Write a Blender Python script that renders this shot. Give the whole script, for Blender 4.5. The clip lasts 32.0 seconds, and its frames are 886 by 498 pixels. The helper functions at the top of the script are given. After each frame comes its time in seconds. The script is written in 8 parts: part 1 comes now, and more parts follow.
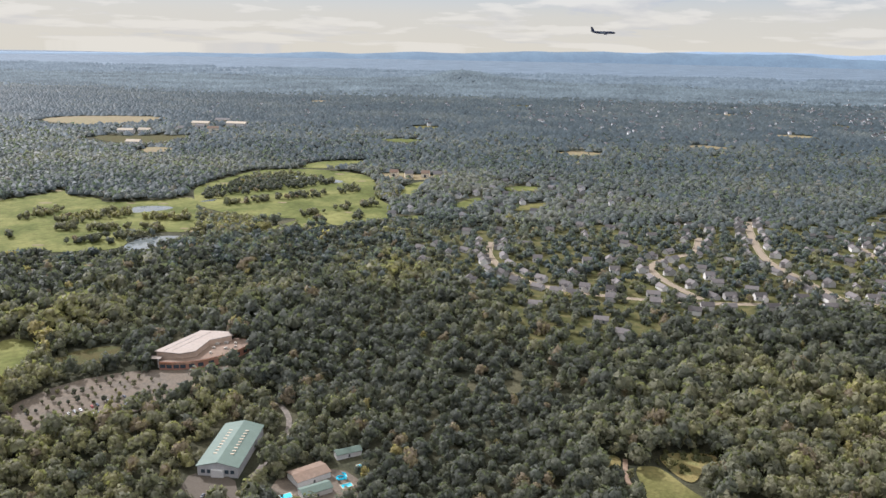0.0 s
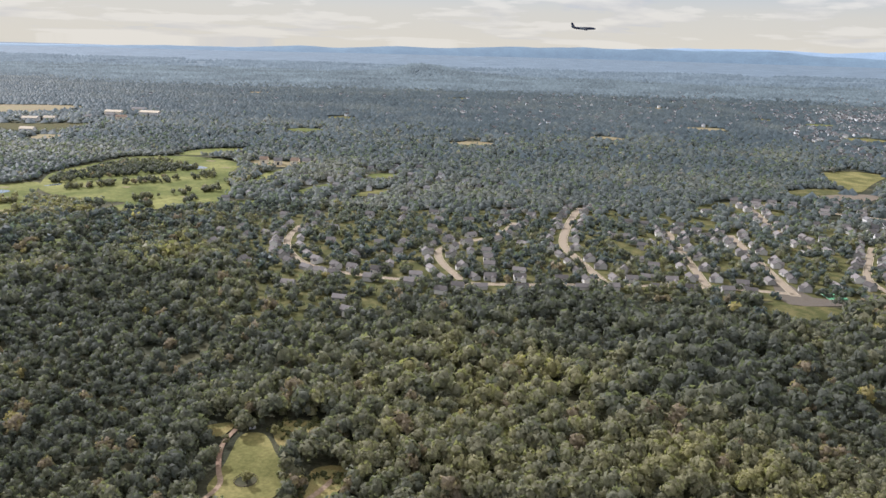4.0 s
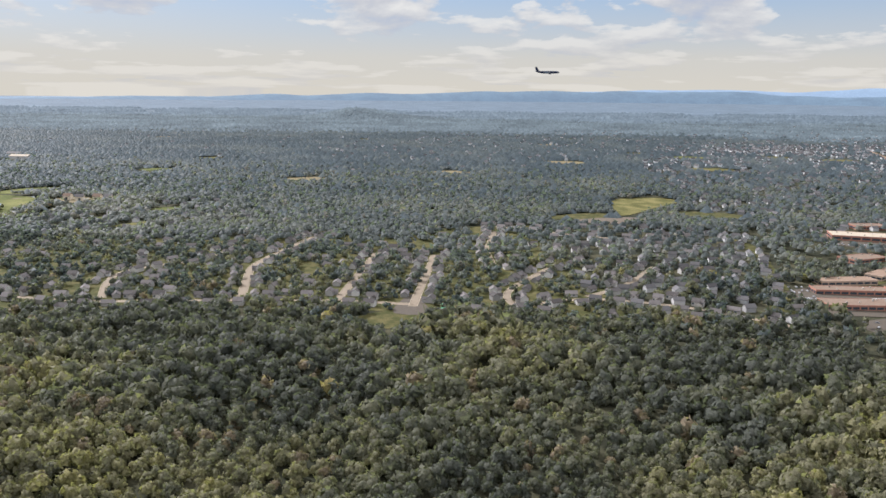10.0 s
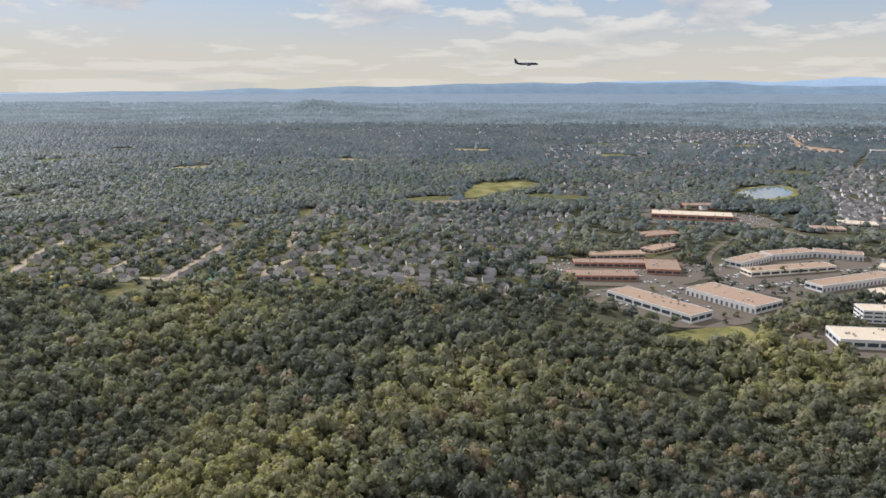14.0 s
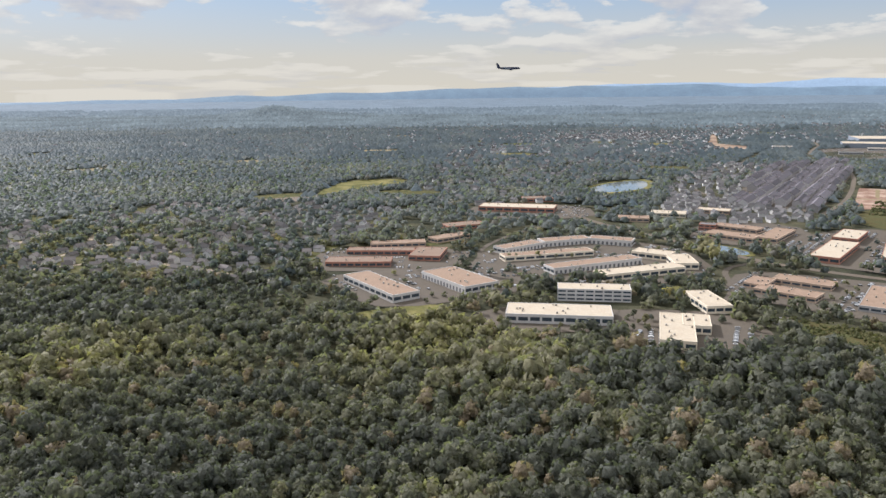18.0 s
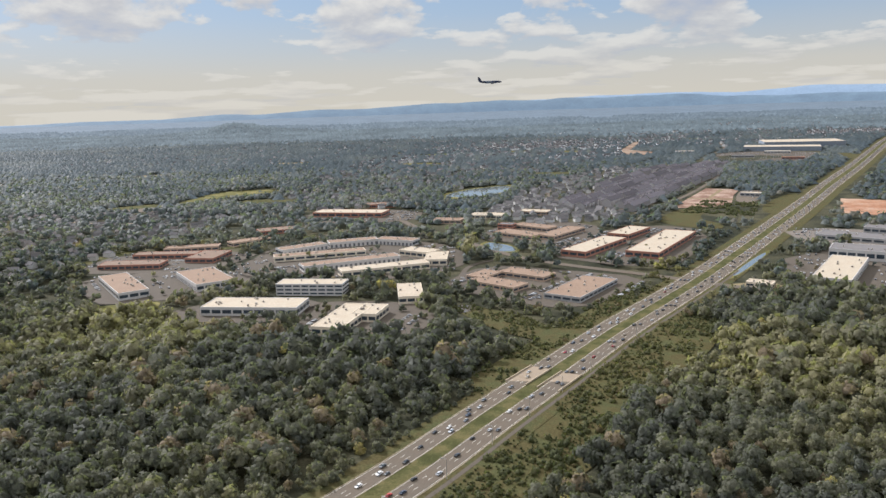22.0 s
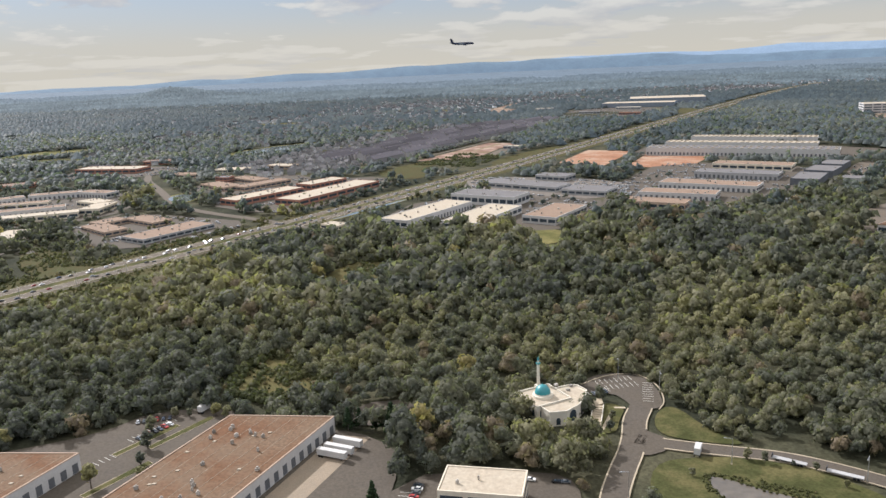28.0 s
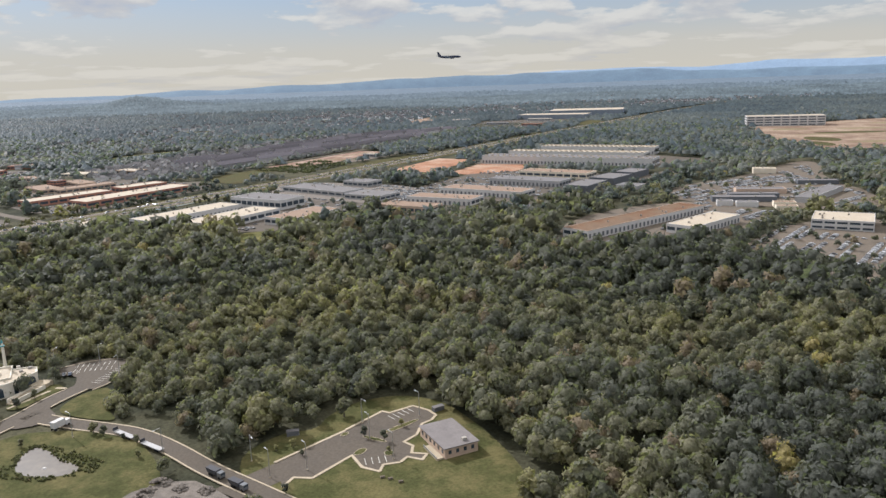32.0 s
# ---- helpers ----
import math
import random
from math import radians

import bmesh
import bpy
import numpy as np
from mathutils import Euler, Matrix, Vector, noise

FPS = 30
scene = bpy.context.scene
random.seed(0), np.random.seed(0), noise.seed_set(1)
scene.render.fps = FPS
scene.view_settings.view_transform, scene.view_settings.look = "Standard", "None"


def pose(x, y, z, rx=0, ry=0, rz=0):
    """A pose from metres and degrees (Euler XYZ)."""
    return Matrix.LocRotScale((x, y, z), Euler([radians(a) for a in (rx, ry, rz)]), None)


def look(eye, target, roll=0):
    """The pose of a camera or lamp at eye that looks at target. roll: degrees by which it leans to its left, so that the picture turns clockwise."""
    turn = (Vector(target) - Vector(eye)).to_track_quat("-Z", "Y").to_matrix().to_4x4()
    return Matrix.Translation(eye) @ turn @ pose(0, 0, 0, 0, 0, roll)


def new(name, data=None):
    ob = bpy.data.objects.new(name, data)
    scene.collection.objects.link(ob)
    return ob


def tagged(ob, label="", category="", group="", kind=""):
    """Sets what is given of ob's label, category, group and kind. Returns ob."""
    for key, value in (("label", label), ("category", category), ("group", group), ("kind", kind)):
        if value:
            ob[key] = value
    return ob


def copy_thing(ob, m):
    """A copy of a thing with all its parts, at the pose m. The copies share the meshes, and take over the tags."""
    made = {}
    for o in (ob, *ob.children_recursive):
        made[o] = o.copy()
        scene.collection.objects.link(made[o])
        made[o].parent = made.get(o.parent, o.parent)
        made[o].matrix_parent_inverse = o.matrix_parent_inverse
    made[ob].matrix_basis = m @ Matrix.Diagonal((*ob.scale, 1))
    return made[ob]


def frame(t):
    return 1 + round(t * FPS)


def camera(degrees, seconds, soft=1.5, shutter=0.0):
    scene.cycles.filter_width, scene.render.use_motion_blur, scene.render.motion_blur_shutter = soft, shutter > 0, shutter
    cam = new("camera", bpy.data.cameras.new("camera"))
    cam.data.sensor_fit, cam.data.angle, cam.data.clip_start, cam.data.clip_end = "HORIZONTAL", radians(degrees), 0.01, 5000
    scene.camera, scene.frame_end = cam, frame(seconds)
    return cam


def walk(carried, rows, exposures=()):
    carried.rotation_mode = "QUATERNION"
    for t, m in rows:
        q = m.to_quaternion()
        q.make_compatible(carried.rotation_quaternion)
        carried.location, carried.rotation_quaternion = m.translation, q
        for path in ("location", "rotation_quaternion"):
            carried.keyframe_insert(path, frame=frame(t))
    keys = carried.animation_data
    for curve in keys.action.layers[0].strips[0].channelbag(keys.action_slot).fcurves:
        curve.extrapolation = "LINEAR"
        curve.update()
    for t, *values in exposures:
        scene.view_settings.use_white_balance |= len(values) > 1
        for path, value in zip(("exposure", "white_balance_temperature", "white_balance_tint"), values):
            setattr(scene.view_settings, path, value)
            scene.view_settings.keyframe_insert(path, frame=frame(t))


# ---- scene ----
cam = camera(60, 32.0)
PATH = [
    (0, (14.277, -8.972, 64.746), (13.9704, -7.0616, 64.2393), 1.08),
    (0.5, (21.887, -7.843, 64.450), (21.5828, -5.9322, 63.9423), 1.20),
    (1, (29.540, -6.785, 64.159), (29.2388, -4.8751, 63.6486), 1.24),
    (1.5, (37.238, -5.798, 63.870), (36.9388, -3.8883, 63.3575), 1.36),
    (2, (44.983, -4.879, 63.583), (44.6861, -2.9693, 63.0691), 1.42),
    (2.5, (52.775, -4.026, 63.298), (52.4822, -2.1162, 62.7817), 1.43),
    (3, (60.616, -3.237, 63.013), (60.3268, -1.3270, 62.4956), 1.40),
    (3.5, (68.508, -2.510, 62.728), (68.2199, -0.5997, 62.2097), 1.46),
    (5.5, (100.599, -0.179, 61.568), (100.3164, 1.7352, 61.0633), 1.46),
    (6, (108.756, 0.269, 61.269), (108.4753, 2.1845, 60.7680), 1.43),
    (6.5, (116.968, 0.667, 60.966), (116.6896, 2.5852, 60.4721), 1.49),
    (7, (125.235, 1.018, 60.658), (124.9571, 2.9390, 60.1753), 1.45),
    (7.5, (133.557, 1.324, 60.345), (133.2816, 3.2464, 59.8685), 1.46),
    (8, (141.934, 1.585, 60.025), (141.6597, 3.5092, 59.5521), 1.46),
    (8.5, (150.367, 1.806, 59.699), (150.0930, 3.7301, 59.2277), 1.52),
    (9, (158.854, 1.986, 59.365), (158.5821, 3.9138, 58.9054), 1.32),
    (9.5, (167.395, 2.130, 59.024), (167.1265, 4.0638, 58.5908), 0.95),
    (10, (175.991, 2.238, 58.675), (175.7220, 4.1780, 58.2706), 0.48),
    (10.5, (184.640, 2.313, 58.318), (184.3707, 4.2575, 57.9379), 0.15),
    (11, (193.341, 2.356, 57.953), (193.0729, 4.3038, 57.5868), -0.10),
    (11.5, (202.094, 2.370, 57.578), (201.8283, 4.3171, 57.2061), -0.11),
    (12, (210.898, 2.357, 57.195), (210.6330, 4.3041, 56.8225), -0.09),
    (12.5, (219.751, 2.319, 56.802), (219.4887, 4.2659, 56.4288), -0.03),
    (13, (228.653, 2.257, 56.400), (228.3920, 4.2010, 56.0076), 0.01),
    (13.5, (237.601, 2.175, 55.989), (237.3425, 4.1157, 55.5805), -0.06),
    (14, (246.594, 2.073, 55.567), (246.3376, 4.0115, 55.1459), -0.04),
    (14.5, (255.631, 1.955, 55.136), (255.3756, 3.8925, 54.7119), -0.06),
    (16.5, (292.177, 1.352, 53.315), (291.9194, 3.2986, 52.9377), -0.18),
    (17, (301.403, 1.179, 52.835), (301.1457, 3.1268, 52.4630), -0.26),
    (17.5, (310.659, 1.001, 52.346), (310.4030, 2.9477, 51.9659), -0.47),
    (18, (319.943, 0.821, 51.848), (319.6877, 2.7621, 51.4413), -0.72),
    (18.5, (329.253, 0.640, 51.340), (328.9986, 2.5725, 50.8945), -1.00),
    (19, (338.586, 0.460, 50.824), (338.3322, 2.3973, 50.3974), -0.86),
    (19.5, (347.938, 0.284, 50.299), (347.6859, 2.2279, 49.9040), -0.90),
    (20, (357.307, 0.113, 49.766), (357.0526, 2.0617, 49.3956), -1.02),
    (20.5, (366.689, -0.051, 49.224), (366.4344, 1.9025, 48.8771), -1.15),
    (21, (376.082, -0.204, 48.675), (375.8267, 1.7494, 48.3319), -1.32),
    (21.5, (385.481, -0.347, 48.119), (385.2247, 1.6050, 47.7641), -1.69),
    (22, (394.883, -0.475, 47.556), (394.6262, 1.4737, 47.1866), -1.89),
    (22.5, (404.284, -0.588, 46.986), (404.0268, 1.3545, 46.5854), -2.21),
    (23, (413.680, -0.683, 46.411), (413.4228, 1.2525, 45.9786), -2.55),
    (23.5, (423.067, -0.759, 45.830), (422.8100, 1.1704, 45.3695), -2.72),
    (24, (432.442, -0.812, 45.245), (432.1842, 1.1133, 44.7703), -2.85),
    (24.5, (441.800, -0.842, 44.655), (441.5417, 1.0822, 44.1758), -2.93),
    (25, (451.136, -0.846, 44.062), (450.8783, 1.0769, 43.5770), -2.96),
    (25.5, (460.446, -0.822, 43.466), (460.1899, 1.1006, 42.9791), -2.93),
    (27.5, (497.331, -0.407, 41.067), (497.0783, 1.5175, 40.5826), -2.80),
    (28, (506.438, -0.212, 40.467), (506.1880, 1.7178, 40.0071), -2.54),
    (28.5, (515.490, 0.022, 39.869), (515.2394, 1.9572, 39.4316), -2.37),
    (29, (524.480, 0.298, 39.274), (524.2319, 2.2375, 38.8521), -2.33),
    (29.5, (533.403, 0.619, 38.682), (533.1547, 2.5574, 38.2569), -2.27),
    (30, (542.253, 0.986, 38.095), (542.0046, 2.9228, 37.6629), -2.12),
    (30.5, (551.025, 1.401, 37.514), (550.7783, 3.3382, 37.0807), -2.08),
    (31, (559.713, 1.867, 36.939), (559.4670, 3.8039, 36.5053), -2.11),
    (31.5, (568.310, 2.385, 36.372), (568.0631, 4.3233, 35.9441), -2.04),
    (32, (576.811, 2.958, 35.813), (576.5622, 4.8956, 35.3853), -2.00),
]
walk(cam, [(t, look(eye, target, roll)) for t, eye, target, roll in PATH], exposures=[(0, 0.48, 5700, 15.5), (8, 0.45, 5700, 15.5), (14, 0.37, 5780, 14.8), (17, 0.38, 5780, 14.6), (19, 0.42, 5780, 14.2), (20, 0.32, 5780, 14), (26, 0.30, 5780, 14), (32, 0.26, 5780, 14)])

# ---- world, sun and sky ----
# The place is laid out at a quarter of its true size, so that far land stays within the lens's reach. The ridges are
# set nearer than they are, to fit the camera's view.
S = 0.25
SUN_AZ, SUN_EL = 308.0, 36.0   # degrees: clockwise from +y, above the horizon


def dip(x, y):
    """The land round the offices and the highway lies a little lower."""
    return np.interp(x, [215, 270, 520, 600], [0.0, 1.7, 1.7, 0.8]) * np.clip((1000.0 - y) / 450.0, 0, 1) * np.interp(y, [100, 160], [0.55, 1.0])


def ground_z(x, y):
    return 0.0054 * (min(y, 600.0) - 90.0) - float(dip(x, y))


def link(nt, a, b):
    nt.links.new(a, b)


def node(nt, kind, **values):
    n = nt.nodes.new(kind)
    for key, value in values.items():
        if key in n.inputs:
            n.inputs[key].default_value = value
    return n


def math_node(nt, op, a, b):
    n = nt.nodes.new("ShaderNodeMath")
    n.operation = op
    for i, v in enumerate((a, b)):
        if isinstance(v, (int, float)):
            n.inputs[i].default_value = v
        else:
            link(nt, v, n.inputs[i])
    return n.outputs[0]


def ramp(nt, fac, stops):
    n = nt.nodes.new("ShaderNodeValToRGB")
    while len(n.color_ramp.elements) < len(stops):
        n.color_ramp.elements.new(0.5)
    for e, (p, c) in zip(n.color_ramp.elements, stops):
        e.position = p
        e.color = (*c, 1) if isinstance(c, tuple) else (c, c, c, 1)
    link(nt, fac, n.inputs["Fac"])
    return n.outputs["Color"]


def mix(nt, fac, a, b, mode="MIX"):
    n = nt.nodes.new("ShaderNodeMix")
    n.data_type, n.blend_type = "RGBA", mode
    for sock, v in ((n.inputs[0], fac), (n.inputs[6], a), (n.inputs[7], b)):
        if isinstance(v, (int, float)):
            sock.default_value = v
        elif isinstance(v, tuple):
            sock.default_value = (*v, 1)
        else:
            link(nt, v, sock)
    return n.outputs[2]


def build_world():
    world = bpy.data.worlds.new("sky")
    world.use_nodes = True
    scene.world = world
    nt = world.node_tree
    nt.nodes.clear()
    out, bg = nt.nodes.new("ShaderNodeOutputWorld"), nt.nodes.new("ShaderNodeBackground")
    sky = nt.nodes.new("ShaderNodeTexSky")
    sky.sky_type, sky.sun_disc = "NISHITA", False
    sky.sun_elevation, sky.sun_rotation = radians(SUN_EL), radians(SUN_AZ)
    sky.air_density, sky.dust_density, sky.altitude = 1.0, 1.6, 100
    tc, sep = nt.nodes.new("ShaderNodeTexCoord"), nt.nodes.new("ShaderNodeSeparateXYZ")
    link(nt, tc.outputs["Generated"], sep.inputs[0])
    z = math_node(nt, "MAXIMUM", sep.outputs[2], 0.0)
    side = math_node(nt, "ARCTAN2", sep.outputs[0], sep.outputs[1])

    def cloud(rise):
        """Cloud density along a line of sight, or a little above it: a field of cumulus that narrows towards the horizon."""
        comb = nt.nodes.new("ShaderNodeCombineXYZ")
        near = math_node(nt, "DIVIDE", 1.0, math_node(nt, "ADD", z, 0.075 + rise))
        link(nt, math_node(nt, "MULTIPLY", side, 6.0), comb.inputs[0])
        link(nt, math_node(nt, "MULTIPLY", near, 0.46), comb.inputs[1])
        puff = node(nt, "ShaderNodeTexNoise", Scale=1.35, Detail=9.0, Roughness=0.55, Distortion=0.1)
        bank = node(nt, "ShaderNodeTexNoise", Scale=0.42, Detail=2.0, Roughness=0.5)
        link(nt, comb.outputs[0], puff.inputs["Vector"]), link(nt, comb.outputs[0], bank.inputs["Vector"])
        return math_node(nt, "ADD", math_node(nt, "MULTIPLY", puff.outputs["Fac"], 0.66), math_node(nt, "MULTIPLY", bank.outputs["Fac"], 0.46))

    dens, above = cloud(0.0), cloud(0.010)
    dens = math_node(nt, "ADD", dens, math_node(nt, "MULTIPLY", math_node(nt, "MAXIMUM", math_node(nt, "SUBTRACT", z, 0.28), 0.0), 0.3))
    mask = ramp(nt, dens, [(0.0, 0.0), (0.548, 0.0), (0.566, 0.7), (0.60, 1.0)])
    lit = math_node(nt, "SUBTRACT", math_node(nt, "ADD", math_node(nt, "MULTIPLY", math_node(nt, "SUBTRACT", dens, above), 4.6), 0.56), math_node(nt, "MULTIPLY", math_node(nt, "MAXIMUM", math_node(nt, "SUBTRACT", dens, 0.59), 0.0), 2.6))
    tint = ramp(nt, lit, [(0.10, (4.5, 4.75, 5.1)), (0.42, (6.1, 5.75, 5.1)), (0.80, (8.6, 7.9, 6.4))])
    haze = ramp(nt, z, [(0.0, 1.0), (0.04, 0.86), (0.07, 0.52), (0.11, 0.2), (0.16, 0.05), (0.25, 0.0)])
    blue = ramp(nt, z, [(0.0, (3.4, 4.9, 6.2)), (0.2, (2.8, 4.4, 6.1)), (0.45, (7.6, 11.0, 15.5))])
    low = mix(nt, haze, mix(nt, 0.75, sky.outputs[0], blue), (6.7, 6.05, 4.6))
    col = mix(nt, math_node(nt, "MULTIPLY", mask, math_node(nt, "SUBTRACT", 0.96, math_node(nt, "MULTIPLY", haze, 0.62))), low, tint)
    col = mix(nt, 1.0, col, ramp(nt, z, [(0.26, (1.0, 1.0, 1.0)), (0.5, (1.6, 1.62, 1.7))]), "MULTIPLY")
    link(nt, col, bg.inputs["Color"])
    bg.inputs["Strength"].default_value = 0.080
    link(nt, bg.outputs[0], out.inputs[0])


build_world()
sun = new("sun", bpy.data.lights.new("sun", "SUN"))
sun.data.energy, sun.data.angle, sun.data.color = 5.0, radians(0.53), (1.0, 0.94, 0.85)
_a, _e = radians(SUN_AZ), radians(SUN_EL)
SUN_WAY = Vector((math.sin(_a) * math.cos(_e), math.cos(_a) * math.cos(_e), math.sin(_e)))
sun.matrix_world = look(SUN_WAY * 400, (0, 0, 0))


# ---- materials ----
def material(name, colour, rough=0.8, vary=0.25, scale=1.0, fine=8.0, bump=0.0, bump_scale=20.0, metal=0.0, gloss=0.12, tint=None, island=0.0, each=0.0, sheen=0.0, patch=None):
    """A surface with variation at two scales. tint: a second colour that large noise brings in; patch: scale of that noise."""
    m = bpy.data.materials.new(name)
    m.use_nodes = True
    nt = m.node_tree
    p = nt.nodes["Principled BSDF"]
    p.inputs["Roughness"].default_value, p.inputs["Metallic"].default_value = rough, metal
    p.inputs["Specular IOR Level"].default_value = gloss
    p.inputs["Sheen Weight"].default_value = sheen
    geo = nt.nodes.new("ShaderNodeNewGeometry")
    large = node(nt, "ShaderNodeTexNoise", Scale=patch or scale, Detail=4.0, Roughness=0.6)
    small = node(nt, "ShaderNodeTexNoise", Scale=scale * fine, Detail=3.0, Roughness=0.65)
    link(nt, geo.outputs["Position"], large.inputs["Vector"]), link(nt, geo.outputs["Position"], small.inputs["Vector"])
    col = colour
    if tint:
        col = mix(nt, ramp(nt, large.outputs["Fac"], [(0.42, 0.0), (0.62, 1.0)]), colour, tint)
    lo, hi = 1 - vary, 1 + vary
    col = mix(nt, 1.0, col, ramp(nt, large.outputs["Fac"], [(0.3, lo), (0.7, hi)]), "MULTIPLY")
    col = mix(nt, 1.0, col, ramp(nt, small.outputs["Fac"], [(0.3, lo), (0.7, hi)]), "MULTIPLY")
    if island:
        col = mix(nt, 1.0, col, ramp(nt, geo.outputs["Random Per Island"], [(0.0, 1 - island), (1.0, 1 + island)]), "MULTIPLY")
    if each:
        info = nt.nodes.new("ShaderNodeObjectInfo")
        col = mix(nt, 1.0, col, ramp(nt, info.outputs["Random"], [(0.0, 1 - each), (1.0, 1 + each)]), "MULTIPLY")
    link(nt, col, p.inputs["Base Color"])
    if bump:
        tex = node(nt, "ShaderNodeTexNoise", Scale=bump_scale, Detail=4.0, Roughness=0.7)
        link(nt, geo.outputs["Position"], tex.inputs["Vector"])
        b = node(nt, "ShaderNodeBump", Strength=min(1.0, bump), Distance=0.1)
        link(nt, tex.outputs["Fac"], b.inputs["Height"])
        link(nt, b.outputs["Normal"], p.inputs["Normal"])
    return m


def foliage(name, colours, bump_scale=4.6, strength=0.8, distance=0.2, sheen=0.0, each=False, gloss=0.12):
    """Leaves: every crown has its own tone, every tuft its own shade."""
    m = bpy.data.materials.new(name)
    m.use_nodes = True
    nt = m.node_tree
    p = nt.nodes["Principled BSDF"]
    p.inputs["Roughness"].default_value, p.inputs["Specular IOR Level"].default_value = 0.6, gloss
    p.inputs["Sheen Weight"].default_value, p.inputs["Sheen Tint"].default_value = sheen, (0.72, 0.86, 1.0, 1)
    geo = nt.nodes.new("ShaderNodeNewGeometry")
    speck = node(nt, "ShaderNodeTexNoise", Scale=bump_scale, Detail=3.0, Roughness=0.7)
    link(nt, geo.outputs["Position"], speck.inputs["Vector"])
    if each:
        info = nt.nodes.new("ShaderNodeObjectInfo")
        tone = math_node(nt, "MULTIPLY", info.outputs["Random"], 0.8)
    else:
        att = nt.nodes.new("ShaderNodeAttribute")
        att.attribute_name = "tone"
        tone = att.outputs["Fac"]
    col = ramp(nt, tone, colours)
    col = mix(nt, 1.0, col, ramp(nt, geo.outputs["Random Per Island"], [(0.0, 0.80), (1.0, 1.22)]), "MULTIPLY")
    col = mix(nt, 1.0, col, ramp(nt, speck.outputs["Fac"], [(0.32, 0.7), (0.68, 1.35)]), "MULTIPLY")
    link(nt, col, p.inputs["Base Color"])
    b = node(nt, "ShaderNodeBump", Strength=strength, Distance=distance)
    link(nt, speck.outputs["Fac"], b.inputs["Height"])
    link(nt, b.outputs["Normal"], p.inputs["Normal"])
    thin, both = nt.nodes.new("ShaderNodeBsdfTranslucent"), nt.nodes.new("ShaderNodeMixShader")
    link(nt, mix(nt, 1.0, col, (1.0, 1.12, 0.65), "MULTIPLY"), thin.inputs["Color"])
    both.inputs[0].default_value = 0.45
    link(nt, p.outputs[0], both.inputs[1]), link(nt, thin.outputs[0], both.inputs[2])
    link(nt, both.outputs[0], nt.nodes["Material Output"].inputs["Surface"])
    return m


def haze_glow_material(name, colour, glow, strength):
    """Far land whose surface emits a blue glow, which stands in for haze."""
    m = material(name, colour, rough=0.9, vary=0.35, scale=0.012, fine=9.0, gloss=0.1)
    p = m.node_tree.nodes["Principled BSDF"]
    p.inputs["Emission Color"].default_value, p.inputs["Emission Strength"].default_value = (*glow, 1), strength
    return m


M = {}
BROADLEAF = [(0.0, (0.100, 0.105, 0.086)), (0.25, (0.147, 0.147, 0.102)), (0.45, (0.194, 0.182, 0.114)), (0.65, (0.234, 0.215, 0.112)), (0.8, (0.268, 0.241, 0.112)), (0.92, (0.305, 0.255, 0.115)), (1.0, (0.215, 0.172, 0.118))]
M["leaves"] = foliage("leaves", BROADLEAF)
M["tree_leaves"] = foliage("tree_leaves", BROADLEAF, each=True)
M["scrub"] = foliage("scrub_leaves", [(0.0, (0.082, 0.09, 0.042)), (0.5, (0.118, 0.113, 0.05)), (1.0, (0.16, 0.13, 0.07))])
# haze is painted into these leaf colours, bluer and greyer with distance
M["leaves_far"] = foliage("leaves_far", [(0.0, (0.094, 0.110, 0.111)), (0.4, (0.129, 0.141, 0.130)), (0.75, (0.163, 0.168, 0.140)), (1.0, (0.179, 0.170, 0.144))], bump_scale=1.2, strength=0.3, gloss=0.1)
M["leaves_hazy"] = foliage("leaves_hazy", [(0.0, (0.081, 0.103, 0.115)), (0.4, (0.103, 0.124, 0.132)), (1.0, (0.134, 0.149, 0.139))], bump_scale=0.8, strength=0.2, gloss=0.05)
M["evergreen"] = foliage("evergreen", [(0.0, (0.03, 0.05, 0.026)), (1.0, (0.045, 0.068, 0.032))], each=True)
M["bark"] = material("bark", (0.11, 0.09, 0.07), 0.9, 0.3, 3, bump=0.5)
M["floor"] = material("woodland_floor", (0.038, 0.040, 0.026), 0.95, 0.35, 0.25, 9, tint=(0.060, 0.056, 0.034), patch=0.06, bump=0.6, bump_scale=3, gloss=0.04)
M["grass"] = material("grass", (0.108, 0.104, 0.038), 0.95, 0.24, 0.12, 12, tint=(0.145, 0.128, 0.052), bump=0.3, bump_scale=9, gloss=0.04)
M["lawn"] = material("lawn", (0.062, 0.065, 0.025), 0.95, 0.26, 0.3, 12, tint=(0.088, 0.078, 0.034), bump=0.3, bump_scale=9, gloss=0.04)
M["sedge"] = material("rough_sedge", (0.118, 0.100, 0.043), 0.95, 0.34, 0.5, 9, tint=(0.072, 0.068, 0.030), patch=0.5, bump=0.6, bump_scale=6, gloss=0.04)
M["fairway"] = material("fairway", (0.096, 0.108, 0.034), 0.95, 0.24, 0.05, 12, tint=(0.140, 0.138, 0.050), gloss=0.04)
M["meadow"] = material("meadow", (0.082, 0.070, 0.031), 0.95, 0.32, 0.3, 10, tint=(0.053, 0.055, 0.024), bump=0.6, bump_scale=5, gloss=0.04)
M["dry_grass"] = material("dry_yellow_grass", (0.205, 0.165, 0.070), 0.95, 0.28, 0.4, 10, tint=(0.130, 0.122, 0.050), bump=0.6, bump_scale=6, gloss=0.04)
M["hay"] = material("hay_field", (0.19, 0.152, 0.085), 0.95, 0.18, 0.05, 10, tint=(0.15, 0.13, 0.066))
M["asphalt"] = material("asphalt", (0.098, 0.082, 0.064), 0.9, 0.18, 0.25, 14, tint=(0.078, 0.066, 0.053))
